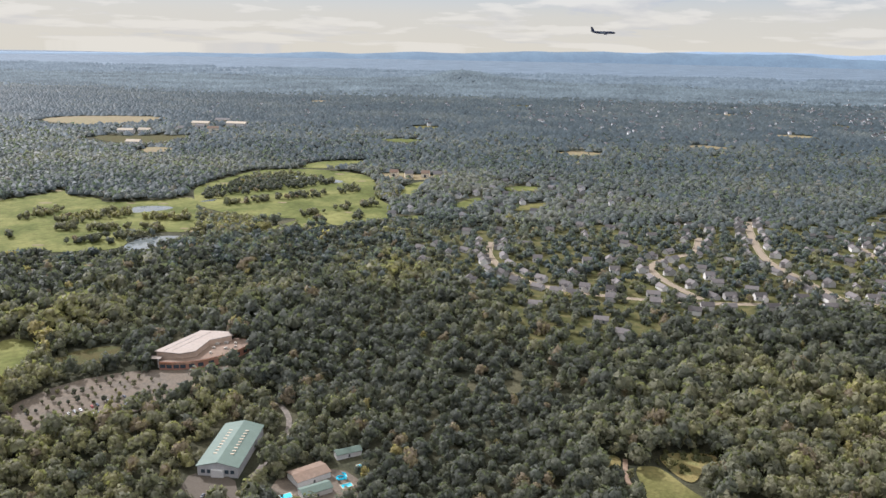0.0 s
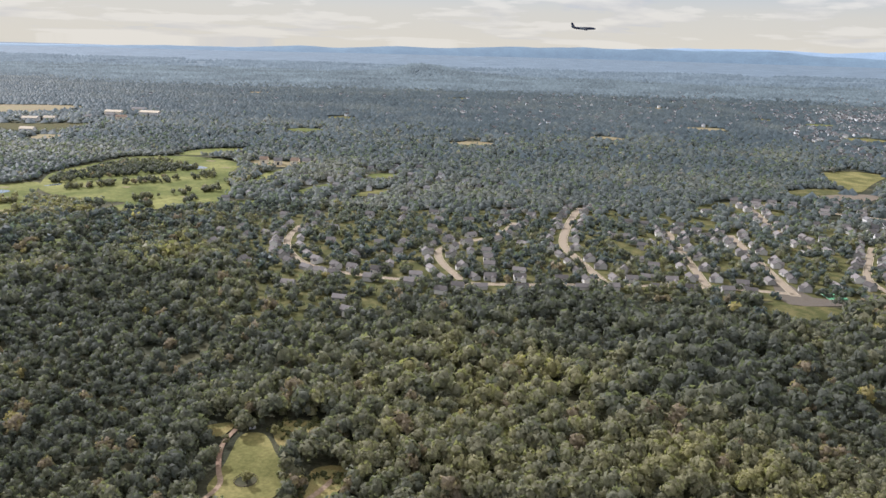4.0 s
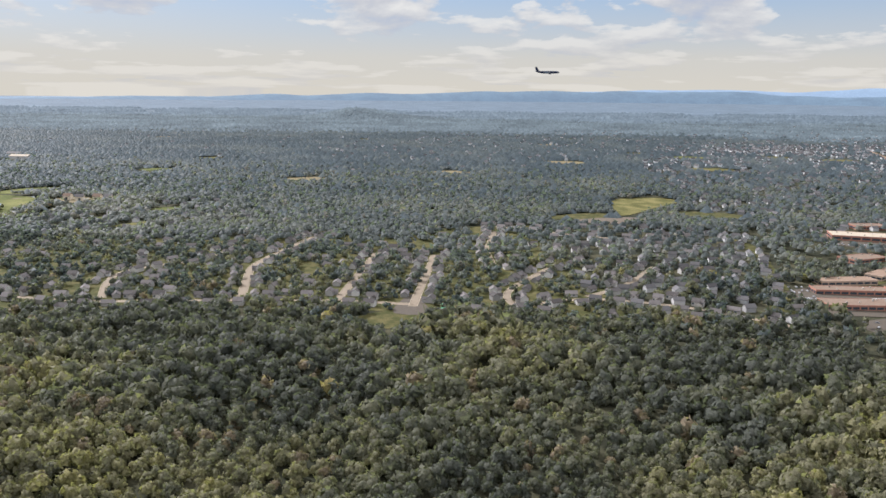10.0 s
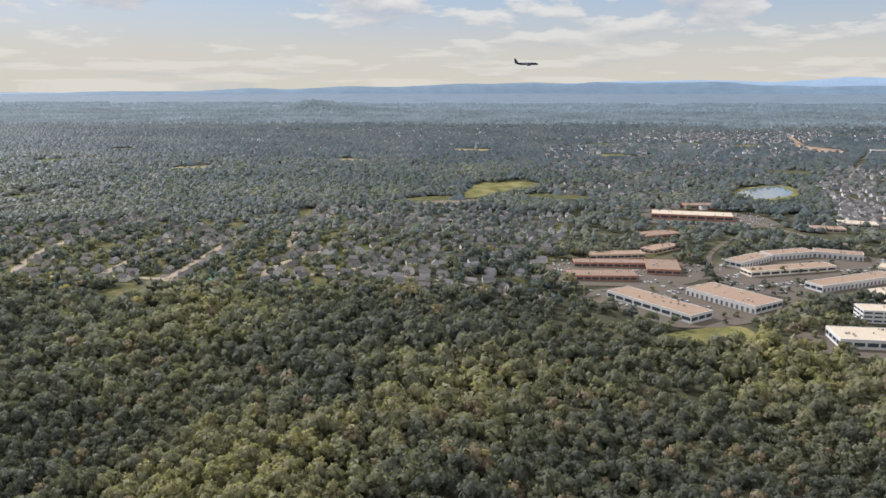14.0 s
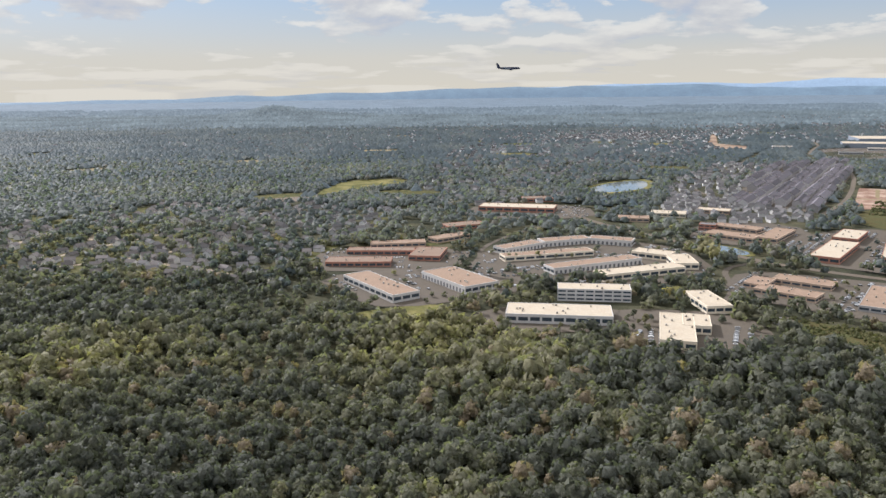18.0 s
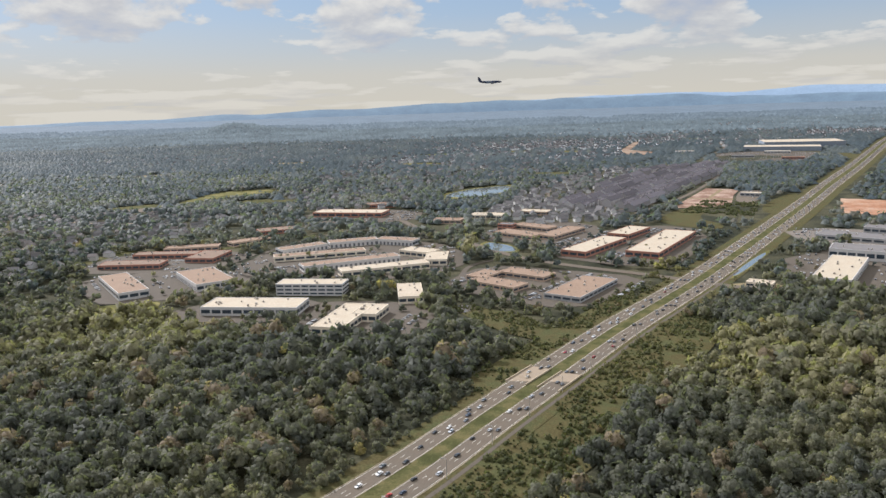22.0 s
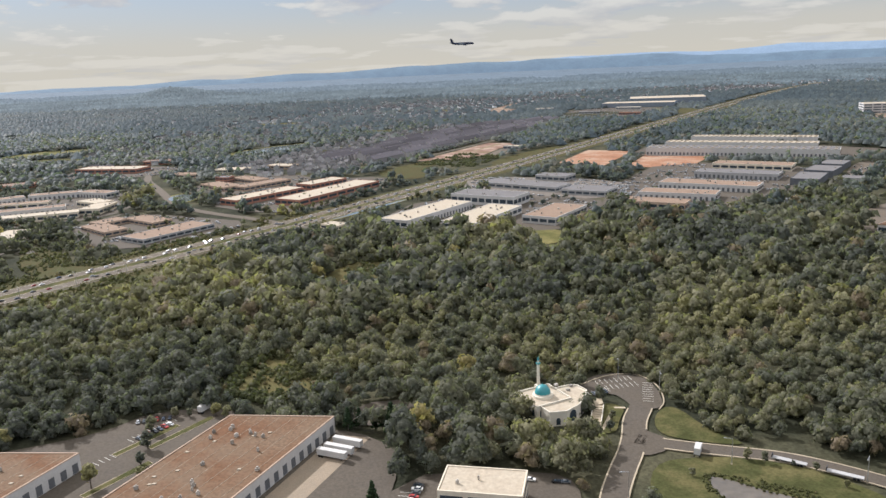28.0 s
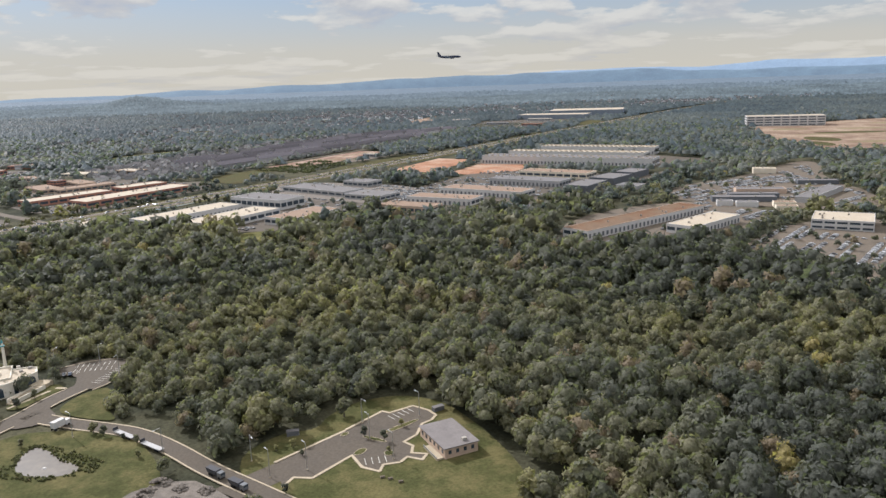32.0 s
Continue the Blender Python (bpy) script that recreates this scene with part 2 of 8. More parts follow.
M["road"] = material("road_asphalt", (0.122, 0.099, 0.075), 0.88, 0.16, 0.35, 14, tint=(0.097, 0.081, 0.063))
M["concrete"] = material("concrete", (0.36, 0.30, 0.215), 0.85, 0.12, 0.6, 10)
M["worn_asphalt"] = material("worn_pale_asphalt", (0.142, 0.114, 0.086), 0.9, 0.24, 0.2, 12, tint=(0.098, 0.083, 0.066))
M["slab"] = material("weathered_concrete_slab", (0.27, 0.215, 0.155), 0.85, 0.16, 0.6, 10, tint=(0.21, 0.17, 0.125))
M["paint"] = material("road_paint", (0.55, 0.53, 0.47), 0.7, 0.1, 2)
M["street"] = material("pale_street_concrete", (0.235, 0.190, 0.138), 0.9, 0.14, 0.25, 12, tint=(0.190, 0.155, 0.115))
M["dirt"] = material("bare_earth", (0.185, 0.122, 0.085), 0.95, 0.3, 0.12, 12, tint=(0.235, 0.18, 0.128), patch=0.05, bump=0.4, bump_scale=4)
M["brownearth"] = material("red_brown_earth", (0.20, 0.118, 0.084), 0.95, 0.3, 0.25, 10, tint=(0.255, 0.19, 0.145), patch=0.12, bump=0.4, bump_scale=4)
M["redearth"] = material("red_earth", (0.30, 0.15, 0.085), 0.95, 0.26, 0.15, 10, tint=(0.29, 0.20, 0.14), patch=0.09, bump=0.4, bump_scale=4)
M["gravel"] = material("gravel", (0.155, 0.135, 0.115), 0.95, 0.25, 1.2, 10, bump=0.7, bump_scale=8)
# base colour is lightened to stand in for the sky's reflection
M["water"] = material("water", (0.13, 0.145, 0.145), 0.05, 0.1, 0.1, 4, gloss=0.6)
M["mud"] = material("muddy_water", (0.105, 0.088, 0.068), 0.3, 0.15, 0.3, 4, gloss=0.3)
M["white_roof"] = material("white_membrane_roof", (0.42, 0.36, 0.275), 0.8, 0.16, 0.3, 8, tint=(0.34, 0.285, 0.215))
M["tan_roof"] = material("ballasted_tan_roof", (0.25, 0.178, 0.128), 0.9, 0.16, 0.2, 10, tint=(0.20, 0.140, 0.10))
M["rust_roof"] = material("stained_tan_roof", (0.165, 0.110, 0.070), 0.9, 0.26, 0.3, 10, tint=(0.110, 0.057, 0.030), patch=0.16)
M["grey_roof"] = material("grey_roof", (0.165, 0.155, 0.152), 0.85, 0.14, 0.2, 8, tint=(0.135, 0.126, 0.122))
M["brown_roof"] = material("brown_roof", (0.205, 0.15, 0.112), 0.9, 0.16, 0.2, 8, tint=(0.165, 0.115, 0.085))
M["green_roof"] = material("green_metal_roof", (0.10, 0.135, 0.108), 0.7, 0.08, 0.5, 8, gloss=0.3)
M["pale_roof"] = material("pale_worn_roof", (0.33, 0.28, 0.24), 0.85, 0.12, 0.3, 8, tint=(0.28, 0.235, 0.2))
M["white_wall"] = material("painted_wall", (0.50, 0.48, 0.455), 0.75, 0.06, 0.6, 8)
M["cream_wall"] = material("cream_wall", (0.64, 0.56, 0.44), 0.8, 0.07, 0.6, 8)
M["tan_wall"] = material("tan_brick_wall", (0.43, 0.32, 0.24), 0.85, 0.1, 1.0, 10)
M["red_wall"] = material("red_brick_wall", (0.34, 0.17, 0.12), 0.85, 0.12, 1.0, 10)
M["blue_wall"] = material("blue_grey_cladding", (0.20, 0.225, 0.26), 0.7, 0.08, 0.4, 8)
M["dark_wall"] = material("dark_metal_cladding", (0.115, 0.12, 0.13), 0.8, 0.12, 0.5, 8)
M["grey_wall"] = material("grey_wall", (0.36, 0.35, 0.34), 0.8, 0.1, 0.6, 8)
M["glass"] = material("dark_glass", (0.035, 0.05, 0.065), 0.12, 0.15, 1.0, 6, gloss=0.6)
M["dock"] = material("dock_door", (0.12, 0.122, 0.128), 0.6, 0.1, 1.0, 8)
M["unit"] = material("roof_unit_metal", (0.34, 0.31, 0.27), 0.6, 0.15, 1.0, 8, each=0.35)
M["teal"] = material("teal_dome", (0.035, 0.215, 0.235), 0.38, 0.06, 1.5, 8, gloss=0.5)
M["mosque"] = material("ivory_render", (0.60, 0.55, 0.455), 0.75, 0.05, 0.8, 8)
M["roofs"] = material("shingle_roof", (0.125, 0.113, 0.108), 0.9, 0.12, 1.2, 8, each=0.4)
M["siding"] = material("house_siding", (0.43, 0.41, 0.38), 0.8, 0.06, 0.8, 8, each=0.45)
M["tyre"] = material("tyre_rubber", (0.02, 0.02, 0.02), 0.9, 0.1, 2)
M["steel"] = material("galvanised_steel", (0.45, 0.45, 0.44), 0.45, 0.1, 2, metal=0.8)
M["dark"] = material("dark_metal", (0.06, 0.06, 0.065), 0.5, 0.1, 2)
M["pool"] = material("pool_water", (0.05, 0.42, 0.55), 0.1, 0.08, 0.8, 5, gloss=0.6)
M["court"] = material("green_court", (0.18, 0.42, 0.24), 0.8, 0.08, 0.6, 8)
M["navy"] = material("aircraft_navy", (0.03, 0.035, 0.06), 0.4, 0.1, 0.1)
M["pale"] = material("aircraft_pale_grey", (0.34, 0.34, 0.34), 0.4, 0.1, 0.1)
CAR_COLOURS = [("white", (0.75, 0.74, 0.72)), ("silver", (0.45, 0.46, 0.47)), ("black", (0.02, 0.02, 0.022)), ("grey", (0.12, 0.125, 0.13)), ("red", (0.35, 0.03, 0.025)), ("blue", (0.04, 0.055, 0.09)), ("sand", (0.42, 0.36, 0.27))]
for _n, _c in CAR_COLOURS:
    M["car_" + _n] = material("car_paint_" + _n, _c, 0.3, 0.05, 1.0, 5, gloss=0.6)


# ---- mesh helpers ----
class Shape:
    """Gathers boxes, prisms and sheets into one mesh."""

    def __init__(self):
        self.v, self.f = [], []

    def add(self, verts, faces):
        n = len(self.v)
        self.v += [tuple(p) for p in verts]
        self.f += [tuple(n + i for i in f) for f in faces]
        return self

    def box(self, x, y, z, w, d, h, turn=0.0):
        """A box on its base centre."""
        c, s = math.cos(turn), math.sin(turn)
        pts = []
        for dz in (0, h):
            for dx, dy in ((-w, -d), (w, -d), (w, d), (-w, d)):
                pts.append((x + (dx * c - dy * s) / 2, y + (dx * s + dy * c) / 2, z + dz))
        return self.add(pts, [(3, 2, 1, 0), (4, 5, 6, 7), (0, 1, 5, 4), (1, 2, 6, 5), (2, 3, 7, 6), (3, 0, 4, 7)])

    def prism(self, outline, z0, z1, top=True, bottom=False):
        n = len(outline)
        pts = [(x, y, z0) for x, y in outline] + [(x, y, z1) for x, y in outline]
        faces = [(i, (i + 1) % n, n + (i + 1) % n, n + i) for i in range(n)]
        if top:
            faces.append(tuple(range(n, 2 * n)))
        if bottom:
            faces.append(tuple(reversed(range(n))))
        return self.add(pts, faces)

    def tube(self, x, y, z0, z1, r0, r1, n=8, cap=True):
        pts = [(x + r * math.cos(2 * math.pi * i / n), y + r * math.sin(2 * math.pi * i / n), z) for z, r in ((z0, r0), (z1, r1)) for i in range(n)]
        faces = [(i, (i + 1) % n, n + (i + 1) % n, n + i) for i in range(n)]
        if cap:
            faces.append(tuple(range(n, 2 * n)))
        return self.add(pts, faces)

    def mesh(self, name, mat, smooth=False):
        me = bpy.data.meshes.new(name)
        me.from_pydata(self.v, [], self.f)
        me.materials.append(mat)
        if smooth:
            me.shade_smooth()
        me.update()
        return me


def part(name, shape, mat, parent, label=""):
    """One mesh under a thing or a part."""
    ob = new(name, shape if isinstance(shape, bpy.types.Mesh) else shape.mesh(name, mat))
    ob.parent = parent
    if label:
        ob["label"] = label
    return ob


def thing(name, x, y, turn, label, category, group="", kind="", z=None):
    ob = new(name)
    ob.empty_display_size = 0.2
    ob.matrix_world = pose(x, y, ground_z(x, y) if z is None else z, 0, 0, turn)
    return tagged(ob, label, category, group, kind)


def hull_hit(poly, x, y):
    inside, n = False, len(poly)
    for i in range(n):
        (x0, y0), (x1, y1) = poly[i], poly[(i + 1) % n]
        if (y0 > y) != (y1 > y) and x < x0 + (y - y0) * (x1 - x0) / (y1 - y0):
            inside = not inside
    return inside


def rounded(poly, steps=2):
    """Corners cut twice, so that an outline bends as land does."""
    for _ in range(steps):
        out = []
        for i in range(len(poly)):
            (x0, y0), (x1, y1) = poly[i], poly[(i + 1) % len(poly)]
            out += [(0.75 * x0 + 0.25 * x1, 0.75 * y0 + 0.25 * y1), (0.25 * x0 + 0.75 * x1, 0.25 * y0 + 0.75 * y1)]
        poly = out
    return poly


def smooth_line(line, steps=3):
    for _ in range(steps):
        out = [line[0]]
        for (x0, y0), (x1, y1) in zip(line, line[1:]):
            out += [(0.75 * x0 + 0.25 * x1, 0.75 * y0 + 0.25 * y1), (0.25 * x0 + 0.75 * x1, 0.25 * y0 + 0.75 * y1)]
        line = out + [line[-1]]
    return line


def offset_line(line, off):
    out = []
    for i, (x, y) in enumerate(line):
        (xa, ya), (xb, yb) = line[max(0, i - 1)], line[min(len(line) - 1, i + 1)]
        l = math.hypot(xb - xa, yb - ya) or 1
        out.append((x - (yb - ya) / l * off, y + (xb - xa) / l * off))
    return out


def ribbon(line, a, b, lift, shape=None):
    """A strip between two offsets from a line, on the ground."""
    left, right = offset_line(line, b), offset_line(line, a)
    shape = shape or Shape()
    n = len(line)
    pts = [(x, y, ground_z(x, y) + lift) for x, y in right] + [(x, y, ground_z(x, y) + lift) for x, y in left]
    return shape.add(pts, [(i, i + 1, n + i + 1, n + i) for i in range(n - 1)])


def sheet(poly, lift, shape=None):
    shape = shape or Shape()
    return shape.add([(x, y, ground_z(x, y) + lift) for x, y in poly], [tuple(range(len(poly)))])


LOTS = []       # paved outlines where a few trees grow
CLEAR = []      # outlines where no wood grows
BARE = []       # lines and half widths where no wood grows


def ground_patch(name, poly, mat, label, category, lift=0.02, smooth=True, clear=True, kind="structure", steps=2):
    poly = rounded(poly, steps) if smooth else poly
    area = sum(a[0] * b[1] - b[0] * a[1] for a, b in zip(poly, poly[1:] + poly[:1]))
    poly = poly if area > 0 else poly[::-1]
    ob = new(name, sheet(poly, lift).mesh(name, M[mat]))
    if clear:
        (LOTS if category in ("parking lot", "yard") and poly[0][1] > 125 and mat != "gravel" else CLEAR).append(poly)
        far = sum(p[1] for p in poly) / len(poly)
        if far > 80 and category in ("fairway", "field", "lawn", "meadow", "pond", "building site"):
            # trees are kept off the camera's side too, so that open land shows in its view
            CLEAR.append([(x, y - far / (22.0 if category == "pond" else 42.0)) for x, y in poly])
            if far < 125:
                CLEAR.extend([(x + side, y - 1.5) for x, y in poly] for side in (-1.0, 1.0))
    return tagged(ob, label, category, kind=kind)


def road(name, line, width, mat, label, lift=0.045, clear=0.6, steps=3):
    line = smooth_line(line, steps)
    ob = new(name, ribbon(line, -width / 2, width / 2, lift).mesh(name, M[mat]))
    BARE.append((line, width / 2 + clear))
    return tagged(ob, label, "road", kind="structure"), line


# ---- ground, far land and ridges ----
def grid(name, xs, ys, height, mat):
    X, Y = np.meshgrid(xs, ys)
    Z = height(X, Y)
    n, m = len(xs), len(ys)
    verts = np.stack([X.ravel(), Y.ravel(), Z.ravel()], 1)
    i = (np.arange(m - 1)[:, None] * n + np.arange(n - 1)).ravel()
    faces = np.stack([i, i + 1, i + n + 1, i + n], 1)
    me = bpy.data.meshes.new(name)
    me.from_pydata(verts.tolist(), [], faces.tolist())
    me.materials.append(mat)
    me.shade_smooth()
    return new(name, me)


def plain(X, Y):
    return 0.0054 * (np.minimum(Y, 600.0) - 90.0) - dip(X, Y)


FAR_Y = 1050.0


def far_height(X, Y):
    """A low wooded hill stands alone on the plain; elsewhere the land only swells."""
    hill = 14 * np.exp(-((X + 185) / 60) ** 2 - ((Y - 1420) / 70) ** 2) + 7 * np.exp(-((X + 160) / 150) ** 2 - ((Y - 1440) / 110) ** 2)
    swell = 1.6 * np.sin(X / 260 + 1) * np.sin(Y / 330) * np.clip((Y - 1100) / 600, 0, 1)
    return plain(X, Y) + hill + swell


tagged(grid("ground", np.r_[-2400, -1500, -900, np.linspace(-600, 900, 151), 1300, 2000, 3200], np.r_[-600, -200, 0, np.linspace(20, 600, 59), np.linspace(640, 1000, 19), FAR_Y], lambda X, Y: plain(X, Y) - 0.12, M["floor"]), "brown-green woodland floor and rough grass", "ground", kind="structure")
# painted haze: these surfaces glow blue, more so towards the ridges
M["far_land"] = haze_glow_material("distant_woods", (0.080, 0.100, 0.112), (0.30, 0.41, 0.54), 0.095)
M["far_land_0"] = haze_glow_material("distant_woods_edge", (0.080, 0.100, 0.108), (0.30, 0.41, 0.54), 0.04)
M["far_land_2"] = haze_glow_material("distant_plain", (0.075, 0.095, 0.11), (0.29, 0.38, 0.49), 0.18)
M["ridge"] = haze_glow_material("blue_ridge", (0.04, 0.06, 0.07), (0.29, 0.38, 0.48), 0.44)
M["ridge_far"] = haze_glow_material("pale_ridge", (0.05, 0.07, 0.09), (0.37, 0.47, 0.58), 0.66)
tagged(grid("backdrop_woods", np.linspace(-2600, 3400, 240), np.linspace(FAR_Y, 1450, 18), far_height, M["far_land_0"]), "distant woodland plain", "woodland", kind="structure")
tagged(grid("backdrop_woods", np.linspace(-2600, 3400, 240), np.linspace(1450, 2000, 22), far_height, M["far_land"]), "distant woodland plain with a painted haze glow", "woodland", kind="structure")
tagged(grid("backdrop_plain", np.linspace(-4300, 4800, 160), np.linspace(2000, 4600, 40), far_height, M["far_land_2"]), "plain with a painted blue haze glow below the ridges", "plain", kind="structure")


def ridge(name, radius, mat, label, profile):
    """A long wooded ridge, on an arc round the middle of the way."""
    sh, steps, rows = Shape(), 240, 5
    pts = []
    for j in range(rows):
        for i in range(steps + 1):
            b = -48 + 92 * i / steps
            h = profile(b) + 1.6 * noise.noise((b * 0.9, j * 0.7, 0)) + 1.0 * noise.noise((b * 3, j, 5))
            r, k = radius + j * 40, j / (rows - 1)
            pts.append((300 + r * math.sin(radians(b)), r * math.cos(radians(b)), -4 + (h + 4) * math.sin(k * math.pi / 2)))
    n = steps + 1
    sh.add(pts, [(j * n + i, j * n + i + 1, (j + 1) * n + i + 1, (j + 1) * n + i) for j in range(rows - 1) for i in range(steps)])
    return tagged(new(name, sh.mesh(name, mat, True)), label, "ridge", kind="structure")


def crest(points):
    """A skyline from bearings and heights fitted to the camera's view, bent softly from one to the next."""
    bs, hs = zip(*points)
    return lambda b: sum(float(np.interp(b + k, bs, hs)) for k in (-0.5, -0.2, 0.2, 0.5)) / 4


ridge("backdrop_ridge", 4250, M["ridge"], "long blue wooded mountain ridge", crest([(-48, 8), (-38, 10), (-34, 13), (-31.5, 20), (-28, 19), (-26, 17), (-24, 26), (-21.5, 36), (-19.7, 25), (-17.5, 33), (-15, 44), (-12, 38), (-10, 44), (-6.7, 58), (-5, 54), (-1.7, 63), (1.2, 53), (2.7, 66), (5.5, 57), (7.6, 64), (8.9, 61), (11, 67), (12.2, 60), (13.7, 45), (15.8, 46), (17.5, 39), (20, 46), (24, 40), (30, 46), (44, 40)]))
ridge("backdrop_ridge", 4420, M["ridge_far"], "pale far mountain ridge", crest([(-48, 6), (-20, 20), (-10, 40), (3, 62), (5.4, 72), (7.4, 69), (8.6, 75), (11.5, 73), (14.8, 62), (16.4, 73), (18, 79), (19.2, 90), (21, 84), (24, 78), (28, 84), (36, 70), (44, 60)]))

# ---- roads ----
HIGHWAY = smooth_line([(300, -44), (333, 15), (352, 48), (368, 77), (378, 94), (385.3, 109), (397.1, 131), (409, 154), (424, 179), (437, 201), (459.5, 243), (487, 295), (528, 375), (605, 530), (750, 838), (860, 1020)], 3)
for _side, _a, _b in (("southbound", 1.35, 4.9), ("northbound", -4.9, -1.35)):
    deck = tagged(new("road_" + _side, ribbon(HIGHWAY, _a, _b, 0.06).mesh("road", M["road"])), "three-lane highway carriageway with worn grey asphalt", "road", kind="structure")
    for _o in (_a + 0.18, _b - 0.18):
        part("edge_line", ribbon(HIGHWAY, _o - 0.025, _o + 0.025, 0.066), M["paint"], deck, "white painted edge line")
    for _k in (1, 2):
        _o, _dash = _a + 0.45 + _k * 0.88, Shape()
        _far = 0.0
        for (xa, ya), (xb, yb) in zip(HIGHWAY, HIGHWAY[1:]):
            _l = math.hypot(xb - xa, yb - ya)
            _t = (3.0 - _far % 3.0) % 3.0
            while _t < _l and ya < 330:
                x0, y0, ux, uy = xa + (xb - xa) * _t / _l, ya + (yb - ya) * _t / _l, (xb - xa) / _l, (yb - ya) / _l
                ribbon([(x0, y0), (x0 + ux, y0 + uy)], _o - 0.03, _o + 0.03, 0.066, _dash)
                _t += 3.0
            _far += _l
        part("lane_line", _dash, M["paint"], deck, "dashed white lane line")
for _o, _w in ((5.0, 0.07), (1.36, 0.045), (-1.36, 0.045), (-5.0, 0.1)):
    tagged(new("kerb", ribbon(HIGHWAY, _o - _w / 2, _o + _w / 2, 0.075).mesh("kerb", M["concrete"])), "cream concrete kerb along the highway", "kerb", kind="structure")
tagged(new("footpath", ribbon([p for p in HIGHWAY if p[1] < 215], -6.55, -5.85, 0.05).mesh("footpath", M["asphalt"])), "asphalt footpath beside the highway", "footpath", kind="structure")
tagged(new("median", ribbon(HIGHWAY, -1.33, 1.33, 0.05).mesh("median", M["lawn"])), "mown grass strip between the carriageways", "median", kind="structure")
tagged(new("verge", ribbon(HIGHWAY, 4.92, 7.6, 0.03).mesh("verge", M["meadow"])), "rough grass verge beside the highway", "verge", kind="structure")
tagged(new("verge", ribbon(HIGHWAY, -8.6, -4.92, 0.03).mesh("verge", M["meadow"])), "rough grass verge beside the highway", "verge", kind="structure")
BARE.append((HIGHWAY, 6.6))
_far = [p for p in HIGHWAY if p[1] > 225]
CLEAR.append(offset_line(_far, 9.0) + offset_line(_far, -14.0)[::-1])
_strip = [p for p in HIGHWAY if 60 < p[1] < 172]
ground_patch("scrub_verge", offset_line(_strip, -5.0) + [(x + 2.0 * math.sin(y / 7.0), y) for x, y in offset_line(_strip, -19.0)[::-1]], "meadow", "rough green and straw verge with low scrub", "verge", 0.022, smooth=False)
_strip = [p for p in HIGHWAY if 118 < p[1] < 182]
ground_patch("scrub_verge", offset_line(_strip, 12.0) + offset_line(_strip, 5.0)[::-1], "meadow", "rough straw-coloured verge with low scrub", "verge", 0.022, smooth=False)

ROADS = {}
